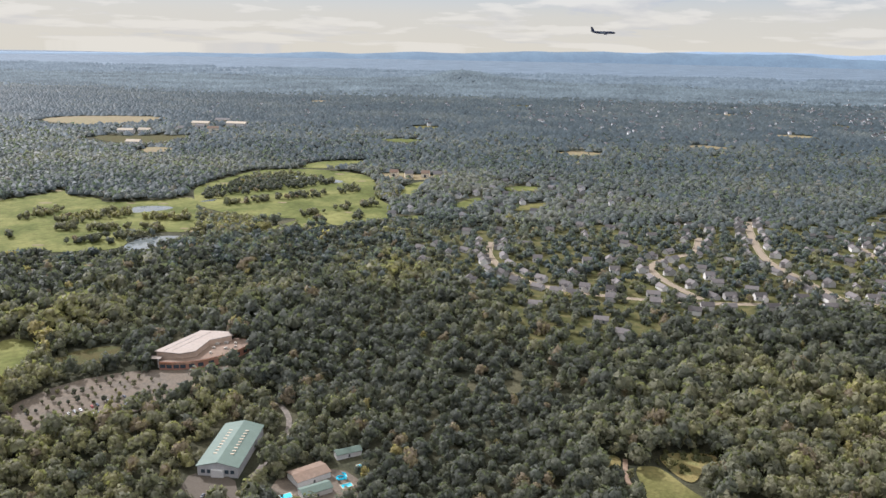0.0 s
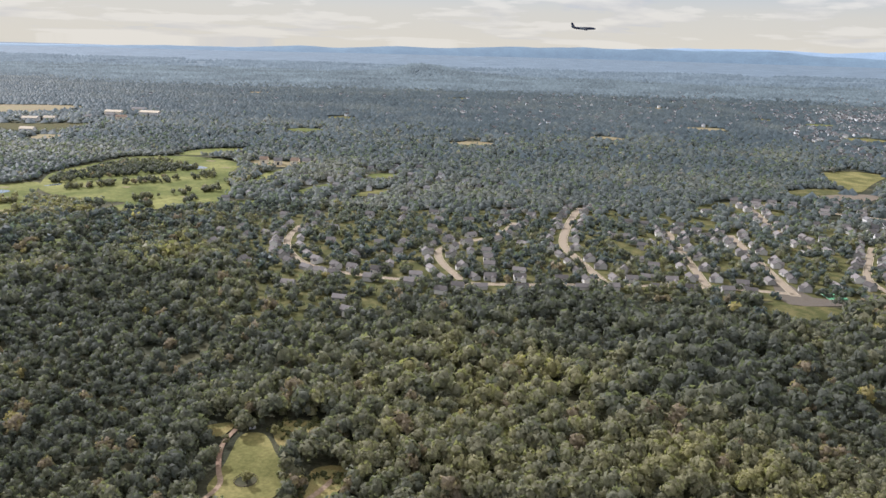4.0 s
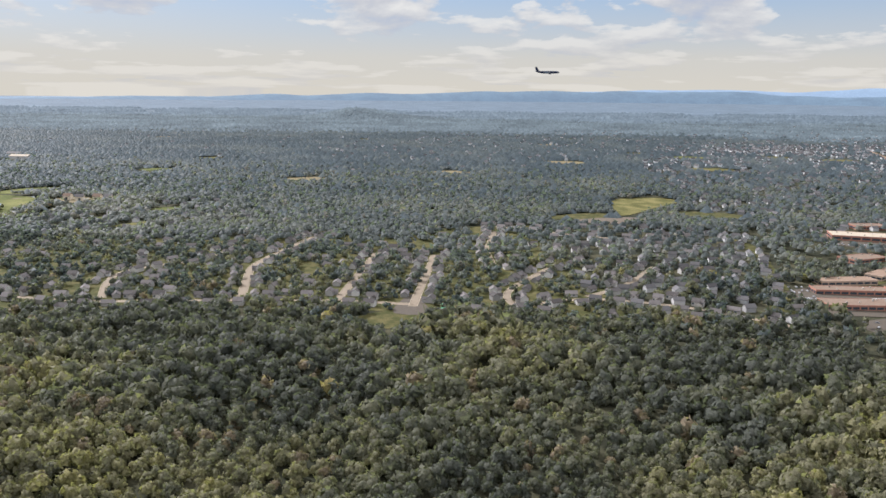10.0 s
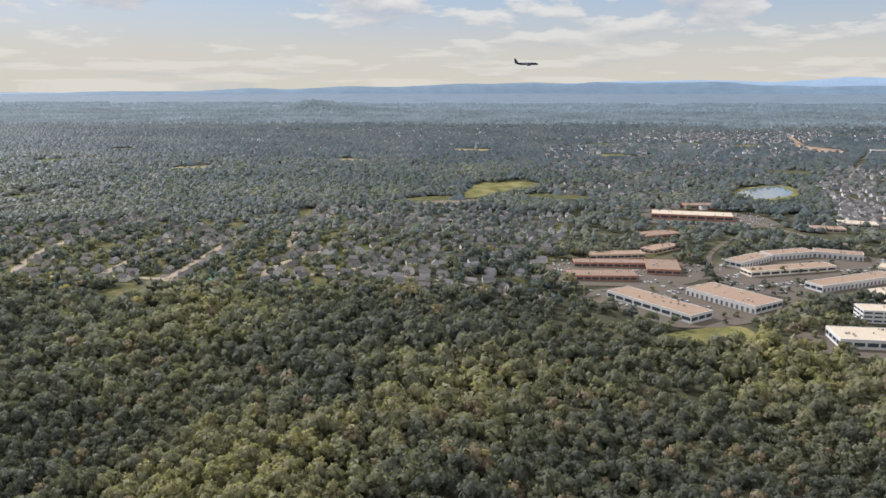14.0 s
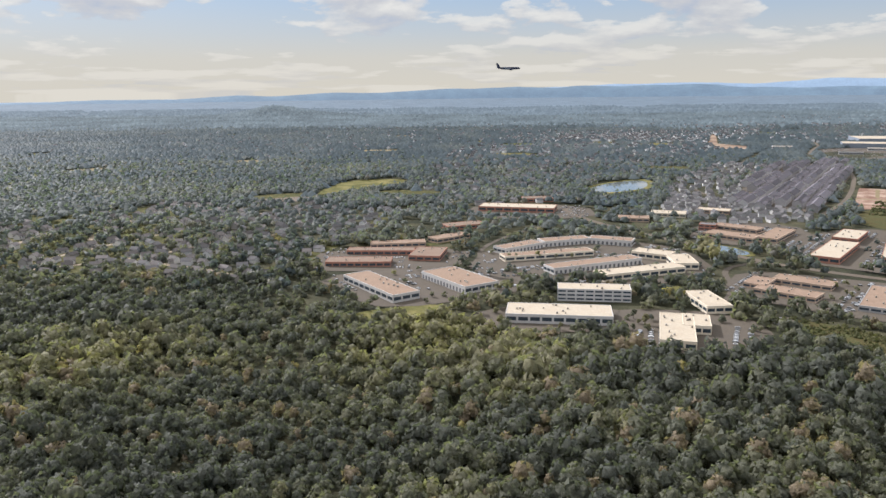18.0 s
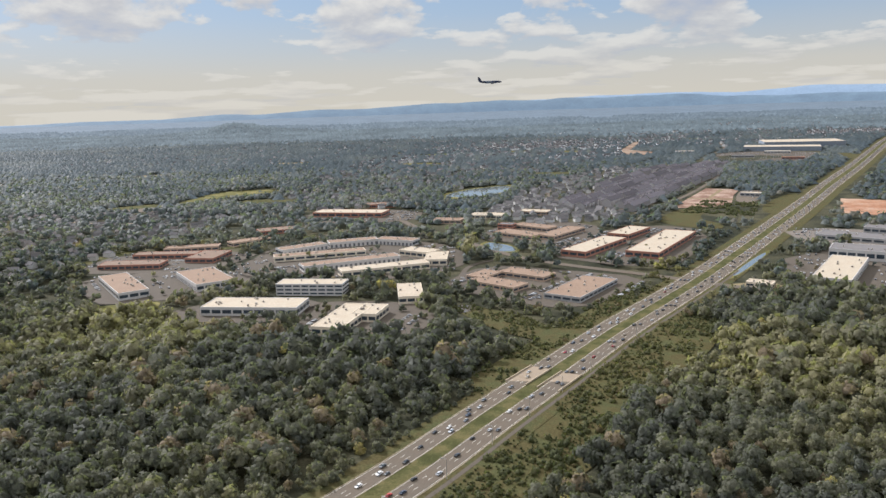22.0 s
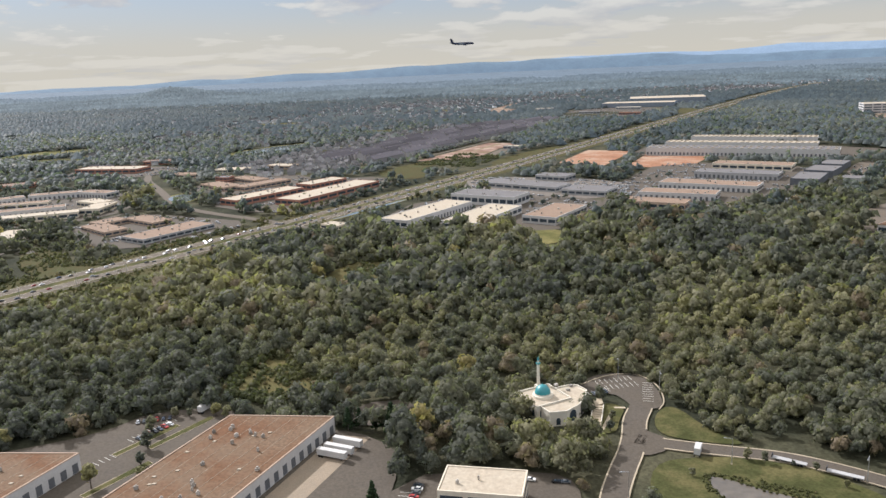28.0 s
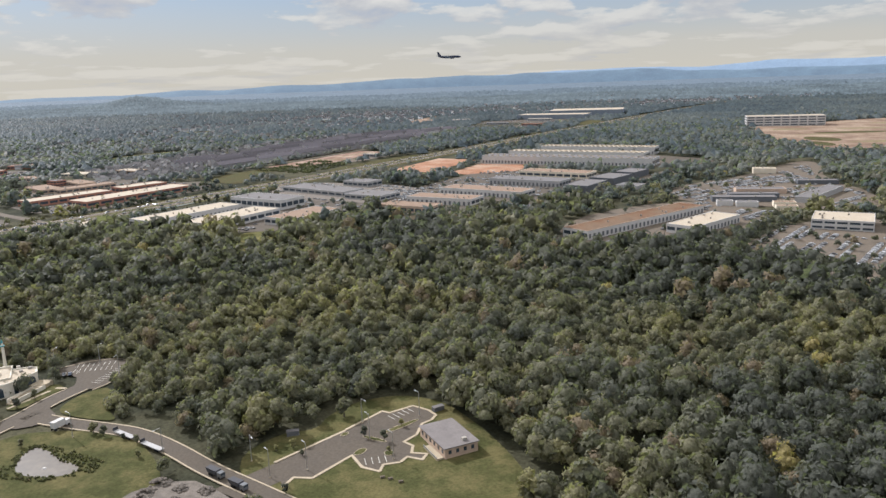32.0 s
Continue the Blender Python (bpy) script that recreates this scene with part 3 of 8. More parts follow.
for _key, _line, _w, _mat, _label in (
    ("cross", [(452, 188), (437, 198), (423, 208), (405, 218), (386, 232), (361, 269), (338, 300), (330, 330)], 3.0, "road", "four-lane cross street"),
    ("park", [(386, 232), (372, 222), (372, 200), (358, 172), (345, 160), (340, 148)], 1.7, "asphalt", "office park street"),
    ("park2", [(330, 215), (302, 226), (300, 250), (320, 290), (338, 300)], 1.7, "asphalt", "curving office park street"),
    ("park3", [(300, 226), (270, 208), (262, 200)], 1.6, "asphalt", "office park lane"),
    ("a", [(-10, 245), (-9, 225), (2, 204), (14, 196)], 1.7, "street", "suburban street between houses"),
    ("b", [(62, 268), (58, 246), (47, 236), (40.5, 226), (43, 213), (52, 196)], 1.8, "street", "suburban street between houses"),
    ("c", [(86, 300), (83, 288), (79.8, 261), (78.6, 240), (83, 226), (91, 201)], 2.2, "street", "suburban street between houses"),
    ("d", [(115, 268), (115.5, 255), (118, 206)], 2.0, "street", "suburban street between houses"),
    ("e", [(136, 268), (137, 254), (138.6, 226), (140, 202)], 2.0, "street", "suburban street between houses"),
    ("f", [(153.6, 318), (154, 300), (153.6, 275), (160, 250)], 1.9, "street", "suburban street between houses"),
    ("g", [(180, 262), (171, 240), (163.5, 220), (168, 206)], 1.7, "street", "suburban street between houses"),
    ("h", [(212, 262), (207.8, 253), (200.7, 235), (188, 220)], 1.7, "street", "suburban street between houses"),
    ("i", [(14, 196), (35, 192), (58, 193), (90, 200.5), (118, 205), (140, 204)], 1.7, "street", "suburban street along the woods"),
    ("k", [(168, 206), (188, 220), (216, 214), (240, 200)], 1.6, "street", "suburban street along the woods"),
    ("j", [(150, 330), (180, 318), (214, 306), (236, 322)], 1.7, "street", "suburban street between houses"),
    ("pondroad", [(404, 360), (396, 388), (404, 420), (428, 470), (470, 560), (505, 640)], 1.8, "road", "curving collector street beside the pond"),
    ("town_in", [(440, 340), (452, 372), (470, 420), (488, 470)], 1.4, "asphalt", "townhouse street"),
    ("town", [(434, 318), (456, 352), (482, 410), (504, 470), (506, 520), (505, 548), (518, 590), (532, 628), (549, 665), (560, 720), (569, 783)], 2.2, "road", "street beside the grey townhouses"),
    ("yard_road", [(676, 300), (655, 267), (639, 244), (626.6, 228)], 1.8, "worn_asphalt", "pale street between the industrial yards"),
    ("mosque_in", [(509.5, 44), (512.0, 60), (512.9, 66.7), (514.4, 72.1), (515.7, 75.9), (516.5, 79.6), (516.9, 83.2), (518.1, 86.6), (519.0, 90)], 2.7, "asphalt", "entrance street with pale kerbs"),
    ("lane", [(516.6, 78.8), (519.3, 77.8), (522.9, 76.9), (528.0, 75.9), (532.1, 75.0), (537.7, 71.9), (543.8, 67.6), (551, 63.6), (562, 57), (585, 45)], 2.2, "asphalt", "curving street with pale kerbs"),
    ("barn", [(-30, 78), (-31, 92), (-30, 108), (-38, 118), (-52, 124)], 1.0, "gravel", "gravel drive past the barn"),
    ("shed", [(28, 80), (30, 86.1), (31.2, 90.6), (29.0, 94), (26.6, 99.8), (26.2, 103), (26.5, 107.5)], 0.8, "dirt", "gravel farm track"),
    ("shed2", [(31, 86), (36, 86.6), (41, 86), (44.5, 89), (46.5, 95)], 0.9, "dirt", "gravel farm track"),
):
    ob, ROADS[_key] = road("road_" + _key, _line, _w, _mat, _label, clear={"cross": 3.2, "park": 1.4, "park2": 1.6, "park3": 1.4, "town": 2.2, "pondroad": 2.2, "lane": 1.9, "mosque_in": 1.5}.get(_key, 0.6))
    if len(_key) == 1:
        for _o in (_w / 2 + 0.2, -_w / 2 - 0.2):
            part("footpath", ribbon(ROADS[_key], _o - 0.09, _o + 0.09, 0.07), M["concrete"], ob, "cream concrete footpath")
    if _key in ("mosque_in", "lane"):
        for _o in (_w / 2, -_w / 2):
            _k = Shape()
            for i, ((xa, ya), (xb, yb)) in enumerate(zip(offset_line(ROADS[_key], _o), offset_line(ROADS[_key], _o)[1:])):
                l = math.hypot(xb - xa, yb - ya)
                if (_key == "mosque_in" and (ya > 86.2 or (xa > 516.5 and 75.6 < ya < 80.6))) or (_key == "lane" and xa < 519.2):
                    continue
                _k.box((xa + xb) / 2, (ya + yb) / 2, ground_z((xa + xb) / 2, (ya + yb) / 2) - 0.02, l + 0.02, 0.17, 0.10, math.atan2(yb - ya, xb - xa))
            part("kerb", _k, M["concrete"], ob, "pale concrete kerb")

# the highway bridge over the creek
bridge = thing("highway_bridge", 395, 127.5, 62, "concrete highway bridge with pale parapets over a creek", "bridge")
for _y in (5.15, 1.15, -1.15, -5.15):
    part("parapet", Shape().box(0, _y, 0.0, 9.5, 0.16, 0.32), M["concrete"], bridge, "pale concrete parapet")
for _y in (3.1, -3.1):
    part("deck", Shape().box(0, _y, 0.045, 9.5, 3.9, 0.026), M["slab"], bridge, "pale concrete deck")

# ---- fields, lawns, ponds, lots ----
for _name, _poly, _mat, _label, _cat in (
    ("fairway", [(-221, 254), (-215, 268), (-205, 283), (-207, 298), (-195, 282), (-179, 282), (-172, 272), (-150, 285), (-143, 295), (-127, 266), (-116, 244), (-113, 234), (-130, 233), (-136, 228), (-129, 221), (-125, 208), (-142, 201), (-157, 194), (-166, 190)], "fairway", "mown golf fairways with bunkers and cart paths", "fairway"),
    ("fairway", [(-141, 290), (-154, 315), (-150, 340), (-146, 364), (-140, 371), (-123, 378), (-103, 376), (-84, 366), (-75, 344), (-66, 309), (-55, 294), (-51, 272), (-58, 260), (-75, 254), (-87, 240), (-95, 239), (-88, 253), (-84, 265), (-98, 262), (-116, 266), (-133, 277)], "fairway", "long mown golf fairways round a wooded knoll", "fairway"),
    ("fairway", [(-56, 314), (-60, 327), (-61, 347), (-53, 359), (-50, 338), (-51, 319)], "fairway", "short golf fairway in bright green", "fairway"),
    ("fairway", [(-33, 302), (-27, 319), (-22, 324), (-21, 306), (-25, 296)], "fairway", "golf green in a notch of the woods", "fairway"),
    ("fairway", [(-15, 353), (2, 358), (3, 346), (-13, 340)], "fairway", "far golf green among woods", "fairway"),
    ("fairway", [(-127, 381), (-127, 399), (-114, 412), (-96, 417), (-96, 395), (-117, 379)], "fairway", "far golf fairway among woods", "fairway"),
    ("fairway", [(-51, 268), (-50, 277), (-38, 282), (-37, 275)], "fairway", "narrow golf fairway at the wood's edge", "fairway"),
    ("field", [(-84, 373), (-77, 379), (-45, 373), (-45, 366), (-58, 359), (-69, 358)], "hay", "pale cleared ground with new houses", "field"),
    ("playing_field", [(-91, 127), (-82, 136), (-76, 132), (-77, 126), (-87, 122)], "meadow", "dry grass field beside the school", "field"),
    ("playing_field", [(-110, 134), (-98, 134), (-90, 118), (-96, 112)], "fairway", "mown green field beside the school", "field"),
    ("lawn", [(-10, 300), (2, 318), (10, 316), (-2, 298)], "grass", "small grass clearing", "lawn"),
    ("hay_field", [(-415, 560), (-412, 591), (-368, 614), (-325, 611), (-313, 585), (-327, 548), (-371, 533)], "hay", "pale mown hay field", "field"),
    ("hay_field", [(-314, 478), (-283, 482), (-250, 499), (-236, 490), (-242, 459), (-253, 442), (-286, 450)], "meadow", "pale hay field with farm buildings", "field"),
    ("hay_field", [(-247, 429), (-235, 437), (-220, 430), (-222, 406), (-234, 411)], "hay", "brown stubble field by a farm", "field"),
    ("meadow", [(125.9, 190.9), (135, 198), (137, 193.5), (148, 195.5), (152, 192), (141.4, 184.2), (136.7, 180.8), (132.3, 184)], "lawn", "sunlit grass meadow at the wood's edge", "meadow"),
    ("paddock", [(27.6, 105.4), (30.9, 106.4), (33, 104.6), (35.5, 100.4), (38, 97.8), (40, 92.2), (39.7, 88.6), (36, 86), (29, 88), (29.3, 95), (28.7, 99)], "grass", "mown green paddock among trees", "meadow"),
    ("meadow", [(31.3, 110), (36, 111.6), (41.8, 112), (41, 108.6), (38.6, 106.6), (36.6, 101.6), (33.9, 104)], "dry_grass", "dry yellow meadow with bare earth", "meadow"),
    ("bare_patch", [(36.9, 109.8), (39.8, 111.6), (41.8, 111.5), (40.9, 108.8), (38, 107.4)], "dirt", "pinkish bare earth with spoil", "earth"),
    ("meadow", [(20.6, 106.4), (24.8, 108.9), (26, 106.9), (25, 103), (21.8, 104.5)], "dry_grass", "small dry clearing beside the track", "meadow"),
    ("meadow", [(41.8, 97.4), (47.1, 99.6), (49, 96.3), (47.5, 90), (44, 85), (41.5, 86.5), (44, 92)], "dry_grass", "dry tan yard with farm clutter", "meadow"),
    ("field", [(206, 417), (221.5, 432.6), (241.5, 434.5), (249.5, 421.6), (234.7, 403), (223.5, 386), (212, 367), (207, 372)], "grass", "open grass playing field", "field"),
    ("lawn", [(235, 384), (250, 389), (275, 380), (273, 368), (248, 366)], "lawn", "mown grass strip beside the school", "lawn"),
    ("lawn", [(172.6, 354), (182, 367), (203.5, 377), (205, 363), (189, 351)], "lawn", "rough lawn at the edge of the suburb", "lawn"),
    ("lot", [(181, 348.5), (195, 358), (213, 366), (221, 361), (210.5, 349), (207, 344)], "worn_asphalt", "pale school parking lot", "field"),
    ("field", [(277, 166), (276, 171), (286, 177), (297, 181), (298, 167), (286, 164)], "grass", "grass clearing at the edge of the lot", "field"),
    ("lawn", [(268, 246), (288, 256), (294, 262), (286, 250), (272, 242)], "lawn", "lawn behind the brick buildings", "lawn"),
    ("field", [(437, 294), (452, 326), (461, 332), (466, 326), (456, 302), (464, 288), (459, 275)], "meadow", "rough olive field beside the highway", "field"),
    ("field", [(485, 324), (508, 368), (520, 377), (500, 330), (488, 306)], "meadow", "rough olive verge beside the highway", "field"),
    ("field", [(461.9, 153.4), (467.7, 159.6), (476.4, 152.6), (475.4, 139.4), (467.3, 136.3), (461.4, 138.2)], "sedge", "rough sedge clearing in the woods", "field"),
    ("field", [(463.3, 98), (466.7, 103.8), (469.9, 101.8), (471.1, 94.5), (477, 95.4), (476.7, 89), (470.4, 87.4), (464, 89.5)], "sedge", "rough olive clearing among trees", "field"),
    ("field", [(497, 184), (513, 189), (511, 171), (503, 173)], "grass", "grass field behind the warehouses", "field"),
    ("field", [(371, 176), (386, 172), (402, 152), (398, 146), (384, 156)], "meadow", "rough meadow beside the highway", "field"),
    ("lawn", [(516.4, 64), (517.2, 73.6), (523, 75.2), (531, 75), (537, 70), (541, 64), (538, 56), (524, 54)], "lawn", "mown grass round the muddy pond", "lawn"),
    ("lawn", [(545.3, 69.2), (548.5, 75.7), (552.3, 76.5), (552.5, 80.1), (555.1, 84.1), (559.9, 86.2), (565.2, 84.5), (568.4, 80.4), (571.2, 76.4), (574, 71.2), (575.7, 66.9), (574, 60), (560, 54), (553, 60)], "lawn", "mown lawn round the parking lot", "lawn"),
    ("lawn", [(519.0, 80.4), (519.4, 85), (522.0, 88), (525, 81), (529, 77.4), (522, 78.6)], "lawn", "mown grass corner beside the street", "lawn"),
    ("lawn", [(512.4, 84.4), (513.6, 88.2), (516.4, 86.8), (515.2, 83.4), (514.6, 80), (512.2, 80)], "lawn", "grass strip beside the street", "lawn"),
):
    ground_patch(_name, _poly, _mat, _label, _cat, 0.02 + 0.002 * (len(CLEAR) % 5))

for _poly, _mat, _label in (
    ([(-125, 209), (-127, 216), (-127, 223), (-122, 227), (-115, 229), (-106, 227), (-112, 222), (-113, 217), (-116, 210)], "water", "golf course pond reflecting the sky"),
    ([(-151, 257), (-157, 269), (-148, 273), (-140, 272), (-140, 267), (-145, 262)], "water", "golf course pond reflecting the sky"),
    ([(-124, 354), (-116, 356), (-103, 352), (-91, 347), (-93, 340), (-105, 345)], "water", "small golf course pond"),
    ([(-137, 283), (-132, 293), (-130, 287)], "water", "small golf course pond"),
    ([(342, 390), (352, 412), (366, 427), (378, 430), (376, 404), (368, 390), (352, 379)], "water", "retention pond with a grassy bank"),
    ([(374, 249), (376, 259), (385, 250), (387, 241), (380, 241)], "water", "dark pond between office buildings"),
    ([(371.6, 171), (374, 176), (380, 175), (376, 168)], "mud", "small muddy pond in the meadow"),
    ([(446.2, 206.4), (462.8, 235.6), (464.0, 234.0), (447.4, 204.4)], "water", "narrow pond beside the highway"),
    ([(522.8, 68.6), (522.5, 70.3), (523.0, 71.3), (525.2, 70.3), (527.4, 68.8), (530.7, 67.3), (530.2, 65.7), (527.1, 65.0), (524.1, 65.9)], "mud", "muddy brown pond with reedy banks"),
):
    if _mat == "water" and _poly[0][0] > 300:
        _c = (sum(p[0] for p in _poly) / len(_poly), sum(p[1] for p in _poly) / len(_poly))
        ground_patch("bank", [(_c[0] + (x - _c[0]) * 1.24, _c[1] + (y - _c[1]) * 1.24) for x, y in _poly], "grass", "grassy pond bank", "bank", 0.035)
    ground_patch("pond", _poly, _mat, _label, "pond", 0.05)

CLEAR.append([(446, 296), (478, 290), (492, 340), (470, 356), (450, 318)])
for _name, _poly, _mat, _label, _cat in (
    ("school_lot", [(-80, 92), (-84, 104), (-80, 116), (-70, 124), (-60, 126), (-50, 131), (-58, 110), (-66, 98)], "worn_asphalt", "pale worn parking lot with rows of small trees", "parking lot"),
    ("barn_lot", [(-40, 84), (-41, 91), (-34, 91), (-30, 84), (-34, 79)], "asphalt", "parking lot before the barn", "parking lot"),
    ("pool_deck", [(-27, 84), (-27, 96), (-14, 95), (-13, 86), (-18, 82)], "worn_asphalt", "pool deck with pale paving", "deck"),
    ("pool_lot", [(136.8, 215), (140.7, 215), (143.5, 202.1), (147, 201.6), (152.3, 201), (151.7, 196.7), (136.7, 193.3), (134.8, 200)], "asphalt", "asphalt lot beside the green court", "parking lot"),
    ("office_lot", [(336.5, 160), (337, 178), (346, 180), (364, 178), (372, 168), (366, 148), (352, 146)], "asphalt", "office parking lot with tree islands", "parking lot"),
    ("office_lot", [(303, 164), (304, 172), (312, 180), (340, 183), (338, 162), (318, 160)], "asphalt", "parking lot round the white office", "parking lot"),
    ("truck_court", [(256, 205), (272, 184), (284, 174), (312, 190), (318, 200), (306, 214), (282, 216)], "asphalt", "loading court between warehouses", "parking lot"),
    ("office_lot", [(248, 212), (250, 244), (300, 246), (296, 222), (284, 212)], "asphalt", "parking lot round the brick buildings", "parking lot"),
    ("office_lot", [(298, 208), (302, 250), (340, 268), (368, 250), (372, 212), (338, 198)], "asphalt", "parking ring round the curved buildings", "parking lot"),
    ("office_lot", [(366, 196), (378, 222), (400, 214), (424, 204), (418, 186), (402, 172), (388, 178)], "asphalt", "parking lot round the flat brown buildings", "parking lot"),
    ("shop_lot", [(392, 236), (410, 272), (436, 290), (456, 276), (440, 226), (424, 214)], "asphalt", "shopping centre parking lot", "parking lot"),
    ("office_lot", [(368, 262), (380, 296), (404, 302), (420, 284), (404, 250)], "asphalt", "office parking lot", "parking lot"),
    ("office_lot", [(286, 306), (292, 342), (340, 340), (344, 304)], "asphalt", "office parking lot", "parking lot"),
    ("yard", [(456, 186), (470, 240), (524, 236), (526, 196), (505, 184)], "asphalt", "yard round the white warehouses", "parking lot"),
    ("yard", [(480, 238), (480, 282), (540, 262), (536, 226)], "gravel", "yard round the grey workshops", "parking lot"),
    ("yard", [(522, 206), (530, 252), (556, 306), (612, 282), (572, 206)], "asphalt", "yard between the tan warehouses", "parking lot"),
    ("town_ground", [(405, 345), (421, 394), (468, 500), (522, 532), (498, 456), (457, 368), (433, 322)], "asphalt", "paved ground between townhouse rows", "pavement"),
    ("site", [(451, 331), (480, 399), (495, 392), (487, 371), (480, 345), (470, 334)], "brownearth", "red-brown graded building site", "building site"),
    ("site_lot", [(488, 370), (496, 391), (508, 385), (489, 342), (482, 346)], "worn_asphalt", "paved lot beside the building site", "parking lot"),
    ("site_track", [(463.5, 361), (464.4, 363.2), (483.6, 357), (483, 354.8)], "hay", "pale haul track on the building site", "track"),
    ("site_track", [(462, 336), (463.4, 335.4), (487, 392), (485.4, 393)], "hay", "pale haul track on the building site", "track"),
    ("site", [(540, 296), (556, 341), (577, 320), (560, 284)], "redearth", "orange-red graded building site", "building site"),
    ("site", [(514, 312), (529, 353), (548, 343), (532, 300)], "redearth", "red earth building site", "building site"),
    ("site", [(693, 408), (700, 494), (750, 520), (801, 545), (880, 500), (800, 410), (727, 359), (704, 351), (701, 380)], "dirt", "wide pale graded building site", "building site"),
    ("site", [(446, 190), (444, 196), (454, 199), (457, 192)], "hay", "bare pale lot at the junction", "lot"),
    ("yard", [(616.7, 162.2), (623.5, 172.2), (631, 183.4), (638, 189), (650, 196), (664, 186), (654, 150), (640, 132), (628, 138), (622, 144.7), (616.4, 151.8)], "worn_asphalt", "worn lot packed with parked vehicles", "yard"),
    ("yard", [(580, 176), (584, 196), (600, 214), (622, 224), (637, 204), (629.4, 187), (616.5, 177), (605, 162.6), (597, 164)], "worn_asphalt", "lot round the long warehouse", "yard"),
    ("yard", [(612.8, 240.6), (626.8, 258.6), (642, 267.4), (676, 316), (682, 306), (668, 262), (672, 232), (662, 204), (648.5, 206), (639, 211), (624.8, 215), (612.8, 229)], "worn_asphalt", "industrial yards with low sheds and vehicles", "yard"),
    ("yard", [(540, 318), (560, 368), (650, 336), (640, 296)], "asphalt", "apron round the long white warehouses", "parking lot"),
    ("warehouse_lot", [(413, 50), (414, 68), (430, 68.5), (440, 71.5), (446, 74), (453, 78), (457, 84), (467, 85.5), (469, 80), (482, 80), (487, 78), (491, 74), (491, 56), (470, 50)], "asphalt", "asphalt lot between the tan warehouses", "parking lot"),
    ("dock_apron", [(476.2, 58), (482.3, 78.4), (486.4, 78.0), (480.4, 58)], "slab", "weathered concrete dock apron", "apron"),
    ("office_lot", [(491, 58), (491, 70), (503, 71.4), (508.6, 71), (510.2, 67), (509.6, 56)], "asphalt", "small office parking lot", "parking lot"),
    ("mosque_lot", [(510.9, 91.2), (511.2, 93.4), (512.9, 96.2), (516.5, 97.3), (519.3, 96.3), (520.9, 92.6), (521.0, 87.6), (519.8, 86.2), (517.2, 86.6), (516.4, 88.8), (515.2, 90.6), (512, 90.6)], "asphalt", "grey parking lot with white stall lines", "parking lot"),
    ("house_lot", [(550.1, 69.2), (555.5, 76.6), (558.5, 81.4), (559.5, 81.0), (561.8, 83.0), (563.8, 81.9), (564.8, 80.7), (564.5, 79.5), (563.6, 78.5), (563.4, 75.9), (562.3, 74.2), (563.4, 73.4), (563.5, 71.9), (565.1, 71.8), (564.8, 70.6), (563.2, 71.1), (562.7, 70.0), (561.1, 69.4), (561.0, 68.1), (559.1, 68.8), (557.5, 71.1), (554.8, 66.5), (552.9, 66.5), (552.4, 64.8)], "asphalt", "grey parking lot with kerbed islands", "parking lot"),
    ("gravel_yard", [(538, 56), (537, 62), (542, 66.2), (548, 63), (552, 59), (546, 52)], "gravel", "gravel yard with heaps of stone", "yard"),
    ("junction", [(515.4, 76), (516.8, 82.4), (518.1, 80.6), (520.4, 78.8), (519.8, 76.4), (517.0, 74.9)], "asphalt", "flared street junction", "junction"),
    ("lot", [(516, 536), (526, 606), (548, 646), (612, 626), (600, 590), (566, 524)], "asphalt", "wide car park before the big warehouse", "parking lot"),
    ("yard", [(574, 166), (578, 178), (592, 176), (606, 170), (604, 160), (590, 158)], "worn_asphalt", "lot before the long warehouse", "yard"),
    ("yard", [(607, 262), (613, 276), (620, 288), (627, 295), (627, 280), (614, 264), (611, 252)], "worn_asphalt", "trailer yard beside the dark storage sheds", "yard"),
    ("lot", [(693, 351), (698, 367), (711, 363), (706, 349)], "hay", "pale graded pad in the building site", "building site"),
    ("lot", [(500, 632), (504, 644), (524, 640), (520, 628)], "worn_asphalt", "lot round a far low building", "parking lot"),
    ("lot", [(602, 560), (612, 610), (626, 604), (618, 556)], "meadow", "open grass beside the highway", "field"),
    ("site", [(492, 830), (499, 830), (474, 697), (492, 666), (484, 630), (460, 636), (466, 697)], "dirt", "tan cleared strip among far houses", "building site"),
    ("clearing_lot", [(482.5, 81), (483, 87), (490, 88.5), (491, 81)], "asphalt", "asphalt loop among trees", "parking lot"),
    ("driveway", [(546, 64), (550.2, 69.2), (552.6, 66.6), (549, 62.4)], "asphalt", "driveway into the lot", "driveway"),
):
    ground_patch(_name, _poly, _mat, _label, _cat, (0.054 if _name == "dock_apron" else 0.034) + 0.003 * (len(CLEAR) % 3), smooth=_name not in ("house_lot", "driveway", "site", "site_track", "dock_apron", "town_ground"), steps=1)

_r = random.Random(61)
for _k in range(26):
    _y = _r.uniform(430, 980)
    _x, _w = _r.uniform(-0.75, 0.85) * _y + 200, _r.uniform(8, 26)
    if not any(hull_hit(p, _x, _y) for p in CLEAR):
        ground_patch("clearing", [(_x + _w * math.cos(a) * _r.uniform(0.6, 1.2), _y + 0.6 * _w * math.sin(a) * _r.uniform(0.6, 1.2)) for a in (0, 0.8, 1.6, 2.4, 3.2, 4.0, 4.8, 5.6)], _r.choice(("hay", "grass", "fairway", "meadow")), "open field far off among woods", "field", 0.03, steps=1)

